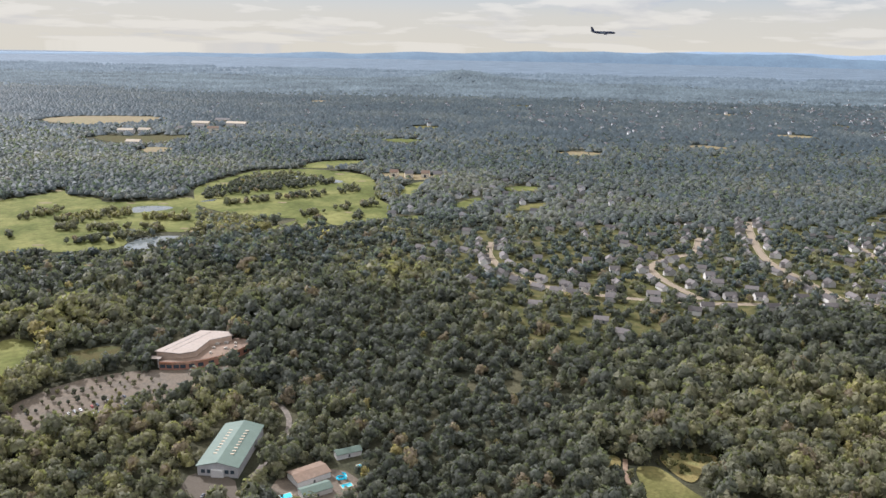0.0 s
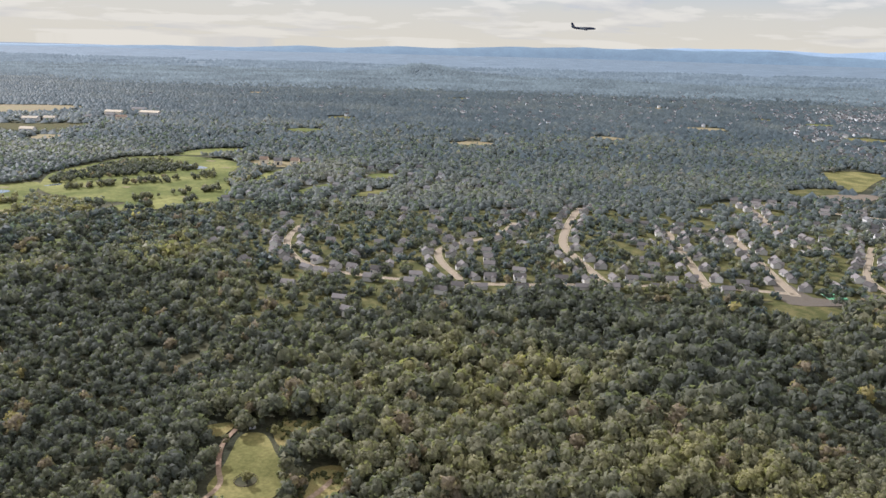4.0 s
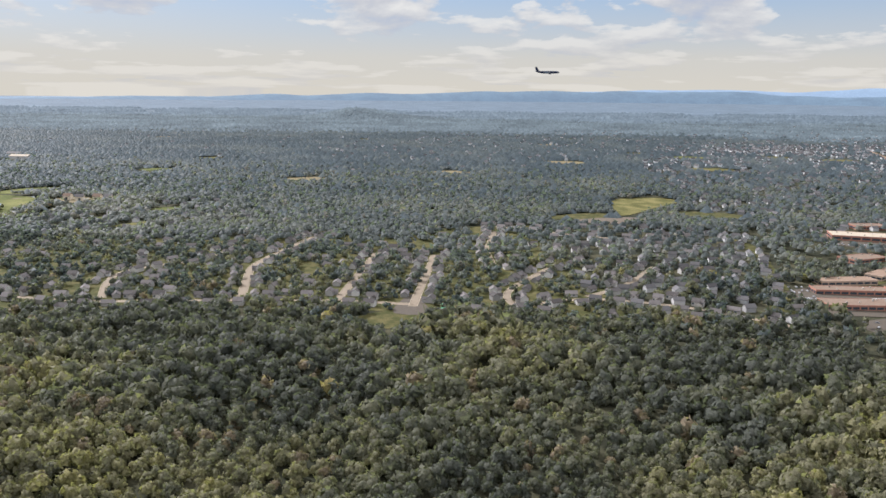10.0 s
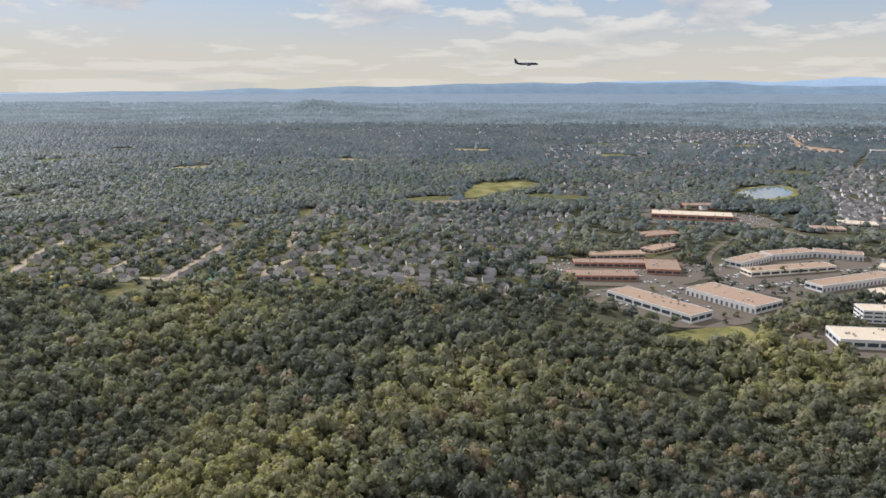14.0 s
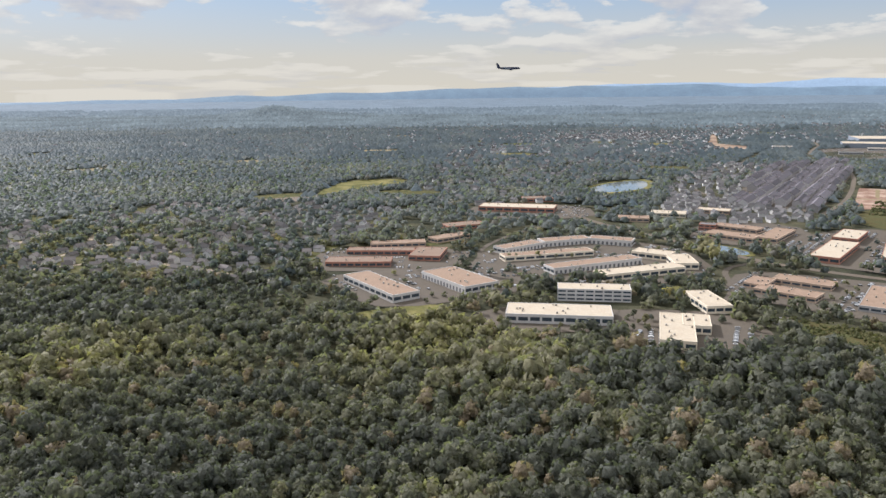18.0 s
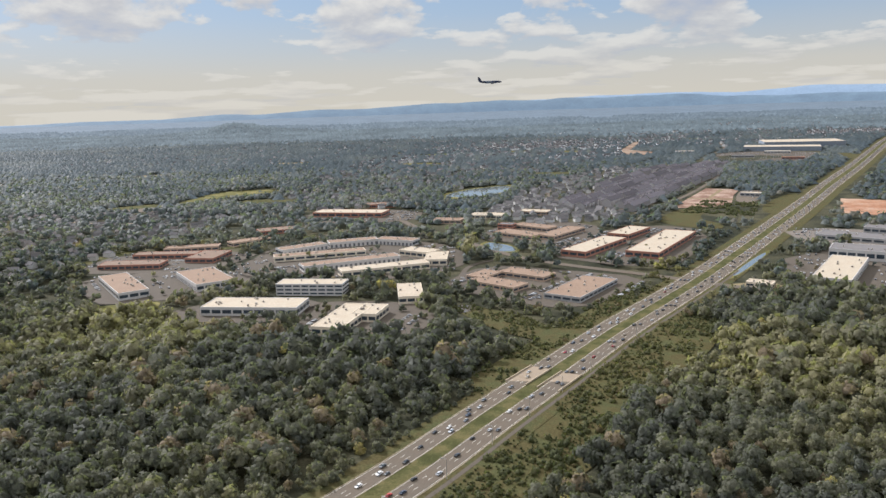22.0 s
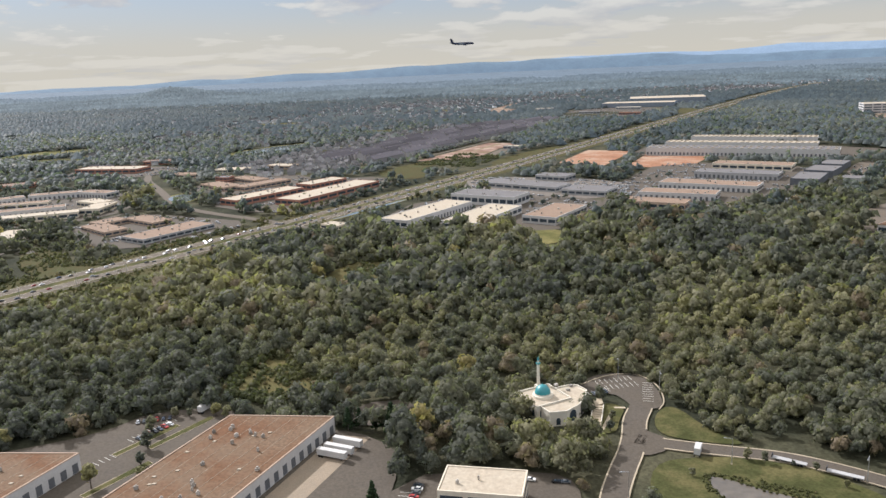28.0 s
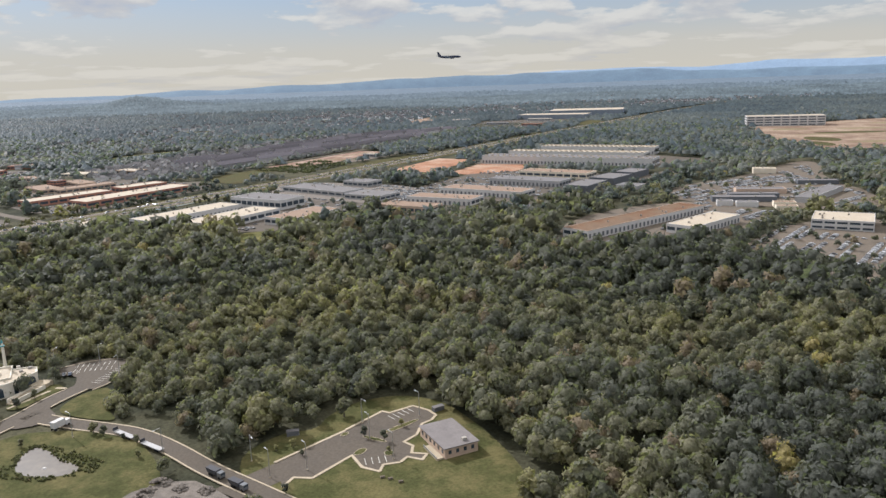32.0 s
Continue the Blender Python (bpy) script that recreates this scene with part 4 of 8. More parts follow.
for _x, _y, _w, _d in ((745, 440, 22, 9), (800, 500, 30, 8), (720, 470, 14, 6), (770, 405, 26, 7), (716, 405, 9, 16), (735, 385, 16, 6), (760, 465, 20, 5), (722, 432, 12, 4), (790, 450, 24, 6), (735, 500, 22, 5), (820, 470, 16, 8), (708, 380, 5, 12)):
    ground_patch("rough_grass", [(_x + _w * math.cos(a) * _r.uniform(0.6, 1.1), _y + _d * math.sin(a) * _r.uniform(0.6, 1.1)) for a in (0, 0.9, 1.8, 2.7, 3.6, 4.5, 5.4)], _r.choice(("meadow", "hay")), "weeds and pale spoil on the graded site", "grass", 0.06, clear=False)

ground_patch("yards", [(-40, 215), (-25, 262), (40, 285), (110, 300), (150, 335), (219, 336), (262, 322), (254, 255), (246, 200), (200, 202), (165, 196), (90, 197), (45, 177), (30, 160), (4, 152), (5, 165), (0, 185)], "lawn", "mown yards and lawns between suburban houses", "lawn", -0.02, clear=False)


# ---- buildings ----
def building(name, cx, cy, w, d, turn, h, wall, roof, label, category="building", windows=1, docks="", units=6, group="", parapet=0.14, seed=1, ring=True):
    """A flat-roofed building: walls, roof sheet, parapets, window bands by storey, dock doors and roof units."""
    rng = random.Random(seed + int(cx * 7 + cy))
    b = thing(name, cx, cy, turn, label, category, group)
    CLEAR.append([(cx + (dx * math.cos(radians(turn)) - dy * math.sin(radians(turn))), cy + (dx * math.sin(radians(turn)) + dy * math.cos(radians(turn)))) for dx, dy in ((-w / 2 - 1, -d / 2 - 1), (w / 2 + 1, -d / 2 - 1), (w / 2 + 1, d / 2 + 1), (-w / 2 - 1, d / 2 + 1))])
    if cy > 120:
        CLEAR.append([(x, y - cy / (30.0 if cy > 300 else 40.0)) for x, y in CLEAR[-1]])
    part("wall", Shape().box(0, 0, -0.3, w, d, h + 0.3), M[wall], b)
    part("roof", Shape().box(0, 0, h + 0.004, w - 0.3, d - 0.3, 0.05), M[roof], b, "flat " + M[roof].name.replace("_", " "))
    for x, y, a, c in ((0, d / 2 - 0.06, w, 0.13), (0, 0.06 - d / 2, w, 0.13), (w / 2 - 0.06, 0, 0.13, d - 0.26), (0.06 - w / 2, 0, 0.13, d - 0.26)):
        part("parapet", Shape().box(x, y, h + 0.002, a, c, parapet), M["tan_wall" if roof == "rust_roof" else wall], b)
    for k in range(units):
        ux, uy, us = rng.uniform(-0.42, 0.42) * w, rng.uniform(-0.38, 0.38) * d, rng.uniform(0.3, 0.6) * (0.58 if cy < 90 else 0.9)
        sh = Shape().box(ux, uy, h + 0.05, us, us * rng.uniform(0.6, 1), 0.28 + 0.2 * rng.random())
        sh.box(ux + us * 0.1, uy, h + 0.33, us * 0.45, us * 0.45, 0.2)
        part("roof_unit", sh, M["unit"], b, "metal rooftop unit")
    sides = [(w, 0, -d / 2, 0), (d, w / 2, 0, 90), (d, -w / 2, 0, 270), (w, 0, d / 2, 180)]
    storey = h / max(1, windows)
    for i, (length, x, y, a) in enumerate(sides):
        ca, sa = math.cos(radians(a)), math.sin(radians(a))
        if docks and str(i) in docks:
            n = max(3, int(length / 1.5))
            for k in range(n):
                off = (k + 0.5) / n * length - length / 2
                part("dock_door", Shape().box(x + off * ca, y + off * sa, 0.12, 0.72, 0.05, min(1.1, h * 0.55), radians(a)), M["dock"], b, "dark dock door")
        elif windows and i < 3:
            n = max(3, min(9, int(length / 2.2)))
            for s in range(windows):
                for k in range(n):
                    off = (k + 0.5) / n * length - length / 2
                    part("window", Shape().box(x + off * ca, y + off * sa, s * storey + storey * 0.3, length / n * 0.82, 0.05, storey * 0.42, radians(a)), M["glass"], b)
    return b


BUILDINGS = (
    # name, x, y, width, depth, turn, height, wall, roof, label, storeys, docks, units
    ("office", 324.5, 170.8, 24.5, 9.6, -1, 2.1, "white_wall", "white_roof", "white low office with a pale roof", 1, "", 12),
    ("office", 333.5, 188.5, 18.4, 6.2, -1, 3.0, "white_wall", "white_roof", "white three-storey office with dark window bands", 3, "", 5),
    ("office", 349.6, 160.6, 7.4, 20.4, -8, 2.0, "cream_wall", "white_roof", "cream office with a pale roof", 1, "", 10),
    ("office", 354.6, 165.6, 6.0, 9.0, -8, 2.0, "cream_wall", "white_roof", "cream office wing with a pale roof", 1, "", 4),
    ("office", 360.8, 184.3, 6.4, 14.7, 12, 1.8, "cream_wall", "white_roof", "cream single-storey office with a pale roof", 1, "", 5),
    ("warehouse", 278.3, 192.5, 8.0, 28.0, 41, 2.0, "white_wall", "tan_roof", "white warehouse with a tan roof", 1, "1", 9),
    ("warehouse", 298.4, 200.7, 11.0, 22.0, 40, 2.0, "white_wall", "tan_roof", "white warehouse with dock doors and a tan roof", 1, "2", 8),
    ("office", 265.9, 221.0, 20.0, 7.4, 6, 1.6, "red_wall", "brown_roof", "red brick flex office with a brown roof", 1, "", 6),
    ("office", 269.4, 236.4, 22.0, 5.6, 4, 1.6, "red_wall", "brown_roof", "red brick flex office with a brown roof", 1, "", 5),
    ("office", 285.2, 233.0, 10.0, 14.0, -3, 1.6, "red_wall", "brown_roof", "red brick office block with a brown roof", 1, "", 5),
    ("office", 272.5, 248.5, 19.0, 5.5, 14, 1.5, "tan_wall", "tan_roof", "tan brick office in a long strip", 1, "", 4),
    ("office", 288.5, 260.0, 15.0, 5.5, 46, 1.5, "tan_wall", "tan_roof", "tan brick office in a long strip", 1, "", 4),
    ("office", 291, 284, 16, 8, 30, 1.4, "red_wall", "brown_roof", "low red brick office building", 1, "", 4),
    ("office", 310.1, 325.0, 33.0, 11.0, -8, 2.0, "red_wall", "white_roof", "long red brick building with a white roof", 1, "", 8),
    ("warehouse", 313.0, 244.5, 17.0, 6.0, 44, 1.9, "white_wall", "tan_roof", "pale flex warehouse, part of a curve", 1, "0", 5),
    ("warehouse", 327.8, 255.0, 17.5, 6.0, 24, 1.9, "white_wall", "tan_roof", "pale flex warehouse, part of a curve", 1, "0", 5),
    ("warehouse", 343.8, 256.3, 15.0, 6.0, -18, 1.9, "white_wall", "tan_roof", "pale flex warehouse, part of a curve", 1, "0", 5),
    ("warehouse", 322.0, 234.5, 30.0, 5.5, 22, 1.6, "cream_wall", "tan_roof", "cream flex warehouse with a tan roof", 1, "", 6),
    ("warehouse", 335.5, 221.5, 31.0, 6.0, 31, 1.9, "white_wall", "tan_roof", "pale flex warehouse with a tan roof", 1, "0", 7),
    ("office", 348.0, 213.0, 27.0, 6.0, 27, 1.9, "cream_wall", "white_roof", "pale office wing with a white roof", 1, "", 8),
    ("office", 362.0, 226.5, 7.0, 13.0, 4, 1.9, "cream_wall", "white_roof", "pale office wing with a white roof", 1, "", 4),
    ("office", 355.0, 236.0, 12.0, 6.5, -28, 1.9, "cream_wall", "white_roof", "pale office wing with a white roof", 1, "", 4),
    ("office", 383.0, 194.5, 15.5, 6.5, -36, 1.3, "tan_wall", "tan_roof", "flat brown office wing with dark windows", 1, "", 7),
    ("office", 390.6, 205.6, 15.0, 6.5, -32, 1.3, "tan_wall", "tan_roof", "flat brown office wing with dark windows", 1, "", 7),
    ("office", 378.6, 204.2, 6.0, 9.0, -32, 1.3, "tan_wall", "tan_roof", "flat brown office wing with dark windows", 1, "", 3),
    ("office", 405.0, 189.6, 10.0, 23.0, -28, 1.3, "grey_wall", "tan_roof", "dark-walled flat office with a tan roof", 1, "", 9),
    ("shop", 412.1, 243.5, 8.6, 29.5, -31, 1.9, "red_wall", "white_roof", "brick shopping strip with a white roof", 1, "", 9),
    ("shop", 425.8, 267.7, 8.0, 18.2, -31, 1.9, "red_wall", "white_roof", "brick shopping strip with a white roof", 1, "", 5),
    ("shop", 434.4, 247.6, 10.6, 43.0, -25, 1.9, "red_wall", "white_roof", "long brick shopping strip with a white roof", 1, "", 12),
    ("office", 386.5, 268.0, 8.0, 18.0, 52, 1.5, "tan_wall", "tan_roof", "tan office wing round a court", 1, "", 5),
    ("office", 402.0, 270.0, 7.0, 22.0, -32, 1.5, "tan_wall", "tan_roof", "tan office wing round a court", 1, "", 5),
    ("office", 392.0, 283.0, 6.5, 17.0, 52, 1.5, "tan_wall", "tan_roof", "tan office wing round a court", 1, "", 5),
    ("office", 356.5, 302.0, 12.0, 7.0, -6, 1.4, "tan_wall", "tan_roof", "low tan building with a flat roof", 1, "", 3),
    ("office", 372.0, 314.0, 14.0, 8.0, -12, 1.4, "cream_wall", "white_roof", "low pale building with a flat roof", 1, "", 3),
    ("shop", 392.0, 322.0, 13.0, 7.0, -20, 1.4, "tan_wall", "white_roof", "low shop with a pale roof", 1, "", 3),
    ("bank", 381.5, 283.5, 6.0, 4.5, -20, 2.2, "red_wall", "grey_roof", "dark brick building with a grey roof", 2, "", 2),
    ("office", 318, 352, 14, 8, 8, 1.6, "red_wall", "brown_roof", "brick school building in the trees", 1, "", 4),
    ("warehouse", 474.6, 205.6, 9.4, 32.0, -28, 2.2, "white_wall", "white_roof", "white warehouse with a pale roof", 1, "1", 10),
    ("warehouse", 490.8, 199.2, 10.4, 27.0, -25, 2.2, "white_wall", "white_roof", "white warehouse with a pale roof", 1, "2", 10),
    ("warehouse", 491.0, 226.5, 22.0, 10.5, -26, 2.9, "white_wall", "grey_roof", "tall pale warehouse with a red end wall", 1, "", 4),
    ("warehouse", 510.4, 202.2, 10.0, 20.0, -27, 2.0, "white_wall", "tan_roof", "white warehouse with a tan roof", 1, "", 6),
    ("workshop", 501.2, 252.9, 31.0, 10.0, -33, 1.6, "grey_wall", "grey_roof", "grey workshop with a dark roof", 1, "", 4),
    ("workshop", 522.0, 239.0, 15.0, 10.5, -27, 1.6, "grey_wall", "grey_roof", "grey workshop with a dark roof", 1, "", 3),
    ("workshop", 512, 268, 12, 8, -30, 1.9, "grey_wall", "grey_roof", "grey workshop with a dark roof", 1, "", 2),
    ("warehouse", 539.0, 212.7, 17.4, 7.5, -23, 2.0, "tan_wall", "tan_roof", "tan warehouse with a tan roof", 1, "", 5),
    ("warehouse", 547.5, 226.4, 22.4, 8.5, -22, 2.0, "white_wall", "tan_roof", "pale warehouse with a tan roof", 1, "0", 6),
    ("warehouse", 559.5, 241.0, 30.0, 9.5, -27, 2.0, "white_wall", "tan_roof", "pale warehouse with a tan roof", 1, "0", 7),
    ("warehouse", 573.0, 262.0, 27.0, 9.0, -27, 2.0, "grey_wall", "grey_roof", "grey warehouse with a flat roof", 1, "0", 5),
    ("warehouse", 583.0, 281.0, 27.0, 9.0, -27, 2.0, "cream_wall", "tan_roof", "tan warehouse with a flat roof", 1, "", 5),
    ("storage", 591.4, 249.2, 8.4, 16.0, -28, 2.0, "dark_wall", "grey_roof", "dark grey storage block with a grey roof", 0, "", 1),
    ("storage", 600.8, 264.6, 9.0, 14.0, -32, 2.0, "dark_wall", "grey_roof", "dark grey storage block with a grey roof", 0, "", 1),
    ("storage", 609.0, 278.0, 8.0, 12.0, -32, 2.0, "dark_wall", "grey_roof", "dark grey storage block with a grey roof", 0, "", 1),
    ("storage", 605.6, 250.4, 7.5, 6.0, -30, 1.0, "grey_wall", "grey_roof", "low grey shed beside the storage blocks", 0, "", 1),
    ("warehouse", 588.0, 321.0, 74.0, 11.0, -22, 3.0, "white_wall", "grey_roof", "long white warehouse with many docks", 1, "0", 16),
    ("warehouse", 593.0, 341.0, 62.0, 9.0, -22, 3.0, "white_wall", "white_roof", "long white warehouse with many docks", 1, "0", 14),
    ("warehouse", 604.0, 362.0, 54.0, 9.0, -22, 3.0, "white_wall", "white_roof", "long white warehouse with a pale roof", 1, "0", 12),
    ("warehouse", 600.4, 190.4, 7.4, 46.0, -44, 1.9, "white_wall", "rust_roof", "long white warehouse with a rusty tan roof", 1, "1", 6),
    ("warehouse", 614.9, 185.0, 7.4, 20.6, -41, 1.9, "white_wall", "white_roof", "white workshop with a pale roof", 1, "1", 5),
    ("warehouse", 645.6, 184.8, 12.8, 11.8, -22, 2.2, "white_wall", "white_roof", "white two-storey workshop with a pale roof", 2, "", 6),
    ("shed", 654.8, 227.2, 4.6, 27.0, -36, 1.5, "grey_wall", "grey_roof", "long grey metal shed in the yards", 0, "", 2),
    ("shed", 632.8, 221.6, 17.0, 4.2, -5, 1.3, "dark_wall", "grey_roof", "long low grey shed in the yards", 0, "", 2),
    ("shed", 636.8, 226.8, 13.5, 3.6, -5, 1.3, "dark_wall", "grey_roof", "long low grey shed in the yards", 0, "", 2),
    ("shed", 641.0, 235.8, 14.0, 5.0, -5, 1.3, "tan_wall", "grey_roof", "low grey shed in the yards", 0, "", 2),
    ("shed", 626.4, 215.2, 4.2, 3.0, -8, 1.2, "white_wall", "grey_roof", "small pale shed in the yards", 0, "", 1),
    ("shed", 631.6, 213.0, 5.6, 3.2, -8, 1.2, "white_wall", "grey_roof", "small pale shed in the yards", 0, "", 1),
    ("shed", 640.8, 212.0, 5.6, 3.0, -8, 1.2, "cream_wall", "tan_roof", "low tan shed in the yards", 0, "", 1),
    ("shed", 639.8, 206.6, 5.4, 2.6, -8, 1.1, "cream_wall", "tan_roof", "low tan shed in the yards", 0, "", 1),
    ("shed", 654.2, 279.6, 7.4, 4.4, -10, 1.7, "cream_wall", "white_roof", "cream flat-roofed workshop in the yards", 0, "", 2),
    ("shed", 662.4, 252.0, 12.0, 3.6, -6, 1.2, "dark_wall", "grey_roof", "long low grey shed in the yards", 0, "", 1),
    ("office", 494.0, 367.0, 9.0, 4.6, -26, 1.6, "grey_wall", "white_roof", "pale low building on the paved lot", 1, "", 2),
    ("warehouse", 590.0, 652.0, 58.0, 24.0, -16, 3.4, "blue_wall", "white_roof", "big blue-grey warehouse with a white roof", 0, "", 6),
    ("warehouse", 620.0, 704.0, 64.0, 40.0, -8, 4.4, "blue_wall", "white_roof", "big white warehouse far down the highway", 0, "", 8),
    ("office", 577.5, 618.0, 19.0, 6.0, -18, 1.8, "white_wall", "white_roof", "low white building before the warehouse", 1, "", 3),
    ("office", 545.0, 585.0, 16.0, 5.0, -14, 1.5, "grey_wall", "grey_roof", "low grey building in the car park", 1, "", 2),
    ("office", 572.0, 560.0, 15.0, 5.0, -16, 1.7, "red_wall", "tan_roof", "low brick building in the car park", 1, "", 2),
    ("office", 511.8, 637.0, 15.0, 5.6, -10, 2.2, "white_wall", "white_roof", "low far building with a white roof", 1, "", 3),
    ("office", 727, 503, 45.0, 14.0, -9, 6.0, "white_wall", "white_roof", "white five-storey office block on bare ground", 4, "", 4),
    ("shop", 450.6, 193.6, 6.5, 4.2, -28, 1.2, "cream_wall", "white_roof", "small cream shop at the junction", 1, "", 2),
    ("warehouse", 472.0, 67.4, 12.8, 24.0, 0, 2.05, "white_wall", "rust_roof", "warehouse with a rust-stained tan roof", 1, "1", 26),
    ("warehouse", 447.2, 62.0, 13.4, 15.0, 2, 2.05, "white_wall", "rust_roof", "warehouse with a stained tan roof", 1, "1", 7),
    ("warehouse", 422.5, 59.0, 12.0, 14.0, -10, 2.05, "white_wall", "rust_roof", "warehouse with a stained tan roof", 1, "", 7),
    ("office", 500.5, 65.0, 8.1, 4.8, -5, 2.6, "cream_wall", "white_roof", "cream two-storey office with punched windows", 2, "", 2),
)
YARDS = len(CLEAR)
_hatch = random.Random(83)
for _row in BUILDINGS:
    _b = building(_row[0], *_row[1:10], windows=_row[10], docks=_row[11], units=_row[12])
    if _row[3] > 50 and 300 < _row[2] < 380:
        for _y in (-_row[4] * 0.36, _row[4] * 0.2):
            _sh = Shape()
            for _k in range(26):
                _sh.box((_k - 12.5) / 26 * _row[3], _y, _row[6] + 0.05, 1.1, 0.8, 0.32)
            part("skylight_strip", _sh, M["white_roof"], _b, "row of pale roof skylights")
    if _row[8] == "rust_roof" and _row[2] < 100:
        for _k in range(7):
            part("seam", Shape().box((_k - 3) * _row[3] / 7.4, 0, _row[6] + 0.058, 0.05, _row[4] - 0.8, 0.012), M["slab"], _b, "pale roof seam")
        for _k in range(10):
            _u, _v = _hatch.uniform(-0.42, 0.42) * _row[3], _hatch.uniform(-0.4, 0.4) * _row[4]
            part("roof_hatch", Shape().box(_u, _v, _row[6] + 0.05, 0.34, 0.26, 0.09), M["white_roof"], _b, "small pale roof hatch")
        # the plan of these warehouses is sheared to fit their outline in the camera's view
        for _o in _b.children:
            for _v in _o.data.vertices:
                _v.co.x += 0.30 * _v.co.y


def gable(w, d, h, rise, over=0.12):
    """Walls and roof of a gabled house, ridge along x."""
    walls = Shape()
    walls.add([(-w / 2, -d / 2, -0.2), (w / 2, -d / 2, -0.2), (w / 2, d / 2, -0.2), (-w / 2, d / 2, -0.2), (-w / 2, -d / 2, h), (w / 2, -d / 2, h), (w / 2, d / 2, h), (-w / 2, d / 2, h), (-w / 2, 0, h + rise), (w / 2, 0, h + rise)],
              [(0, 1, 5, 4), (2, 3, 7, 6), (1, 2, 6, 9, 5), (3, 0, 4, 8, 7)])
    roof, t = Shape(), 0.06
    a, b, k = w / 2 + over, d / 2 + over, h - over * rise / (d / 2)
    roof.add([(-a, -b, k), (a, -b, k), (a, 0, h + rise), (-a, 0, h + rise), (a, b, k), (-a, b, k), (-a, -b, k + t), (a, -b, k + t), (a, 0, h + rise + t), (-a, 0, h + rise + t), (a, b, k + t), (-a, b, k + t)],
             [(6, 7, 8, 9), (9, 8, 10, 11), (0, 3, 2, 1), (3, 5, 4, 2), (0, 1, 7, 6), (4, 5, 11, 10), (1, 2, 8, 7), (2, 4, 10, 8), (5, 3, 9, 11), (3, 0, 6, 9)])
    return walls, roof


def house_model(name, w, d, h, rise, wing):
    b = thing(name, 0, 0, 0, "", "house", z=0)
    walls, roof = gable(w, d, h, rise)
    part("wall", walls, M["siding"], b)
    part("roof", roof, M["roofs"], b, "dark shingle roof")
    if wing:
        ww, wr = gable(d * 0.8, w * 0.42, h * 0.78, rise * 0.7)
        for part_name, sh, mat in (("wing_wall", ww, "siding"), ("wing_roof", wr, "roofs")):
            sh.v = [(-y + w * 0.22, x - d * 0.62, z) for x, y, z in sh.v]
            part(part_name, sh, M[mat], b)
    for k in (-1, 1):
        part("window", Shape().box(k * w * 0.27 - w * 0.1, -d / 2 - 0.01, h * 0.3, w * 0.16, 0.04, h * 0.42), M["glass"], b)
    return b


HOUSES = [house_model("house", 3.2, 2.2, 1.25, 0.8, True), house_model("house", 3.5, 2.2, 0.9, 0.7, False), house_model("house", 2.8, 2.3, 1.35, 0.85, True)]
LABELS = ["two-storey suburban house with pale siding and a gabled wing", "low ranch house with a dark gabled roof", "compact two-storey house with pale siding"]
_rng = random.Random(5)
HOUSE_SPOTS = []


def free_spot(x, y, gap):
    return all((x - a) ** 2 + (y - b) ** 2 > gap * gap for a, b in HOUSE_SPOTS) and not any(hull_hit(p, x, y) for p in CLEAR + LOTS)


def near_road(x, y, reach):
    for line, half in BARE:
        for (xa, ya), (xb, yb) in zip(line[::2], line[2::2]):
            l2 = (xb - xa) ** 2 + (yb - ya) ** 2 or 1
            k = max(0, min(1, ((x - xa) * (xb - xa) + (y - ya) * (yb - ya)) / l2))
            if (x - xa - k * (xb - xa)) ** 2 + (y - ya - k * (yb - ya)) ** 2 < reach * reach:
                return True
    return False


def put_house(x, y, turn):
    k = _rng.randrange(3)
    h = copy_thing(HOUSES[k], pose(x, y, ground_z(x, y), 0, 0, turn))
    tagged(h, LABELS[k], "house", "suburban houses")
    HOUSE_SPOTS.append((x, y))


for _key in "abcdefghijk":
    _line = ROADS[_key]
    for _o in (_rng.uniform(3.4, 4.2), -_rng.uniform(3.4, 4.2)):
        _far, _last = 0.0, -9.0
        for (xa, ya), (xb, yb) in zip(offset_line(_line, _o), offset_line(_line, _o)[1:]):
            _far += math.hypot(xb - xa, yb - ya)
            if _far - _last > _rng.uniform(5.0, 11.0) and free_spot(xa, ya, 4.8) and not near_road(xa, ya, 2.3):
                put_house(xa + _rng.uniform(-0.8, 0.8), ya + _rng.uniform(-0.8, 0.8), math.degrees(math.atan2(yb - ya, xb - xa)) + (180 if _o < 0 else 0) + _rng.uniform(-8, 8))
                _last = _far
ZONE = [(-40, 215), (-25, 262), (40, 285), (110, 300), (150, 335), (219, 336), (262, 322), (254, 255), (246, 200), (200, 202), (165, 196), (90, 197), (45, 177), (30, 160), (4, 152), (5, 165), (0, 185)]
_tries = 0
while len(HOUSE_SPOTS) < 290 and _tries < 6000:
    _tries += 1
    _x, _y = _rng.uniform(-42, 262), _rng.uniform(152, 336)
    if hull_hit(ZONE, _x, _y) and free_spot(_x, _y, 4.8) and not near_road(_x, _y, 2.4):
        put_house(_x, _y, _rng.choice((0, 90, 180, 20, -20)) + _rng.uniform(-15, 15))
for _h in HOUSES:
    for _o in (*_h.children_recursive, _h):
        bpy.data.objects.remove(_o)


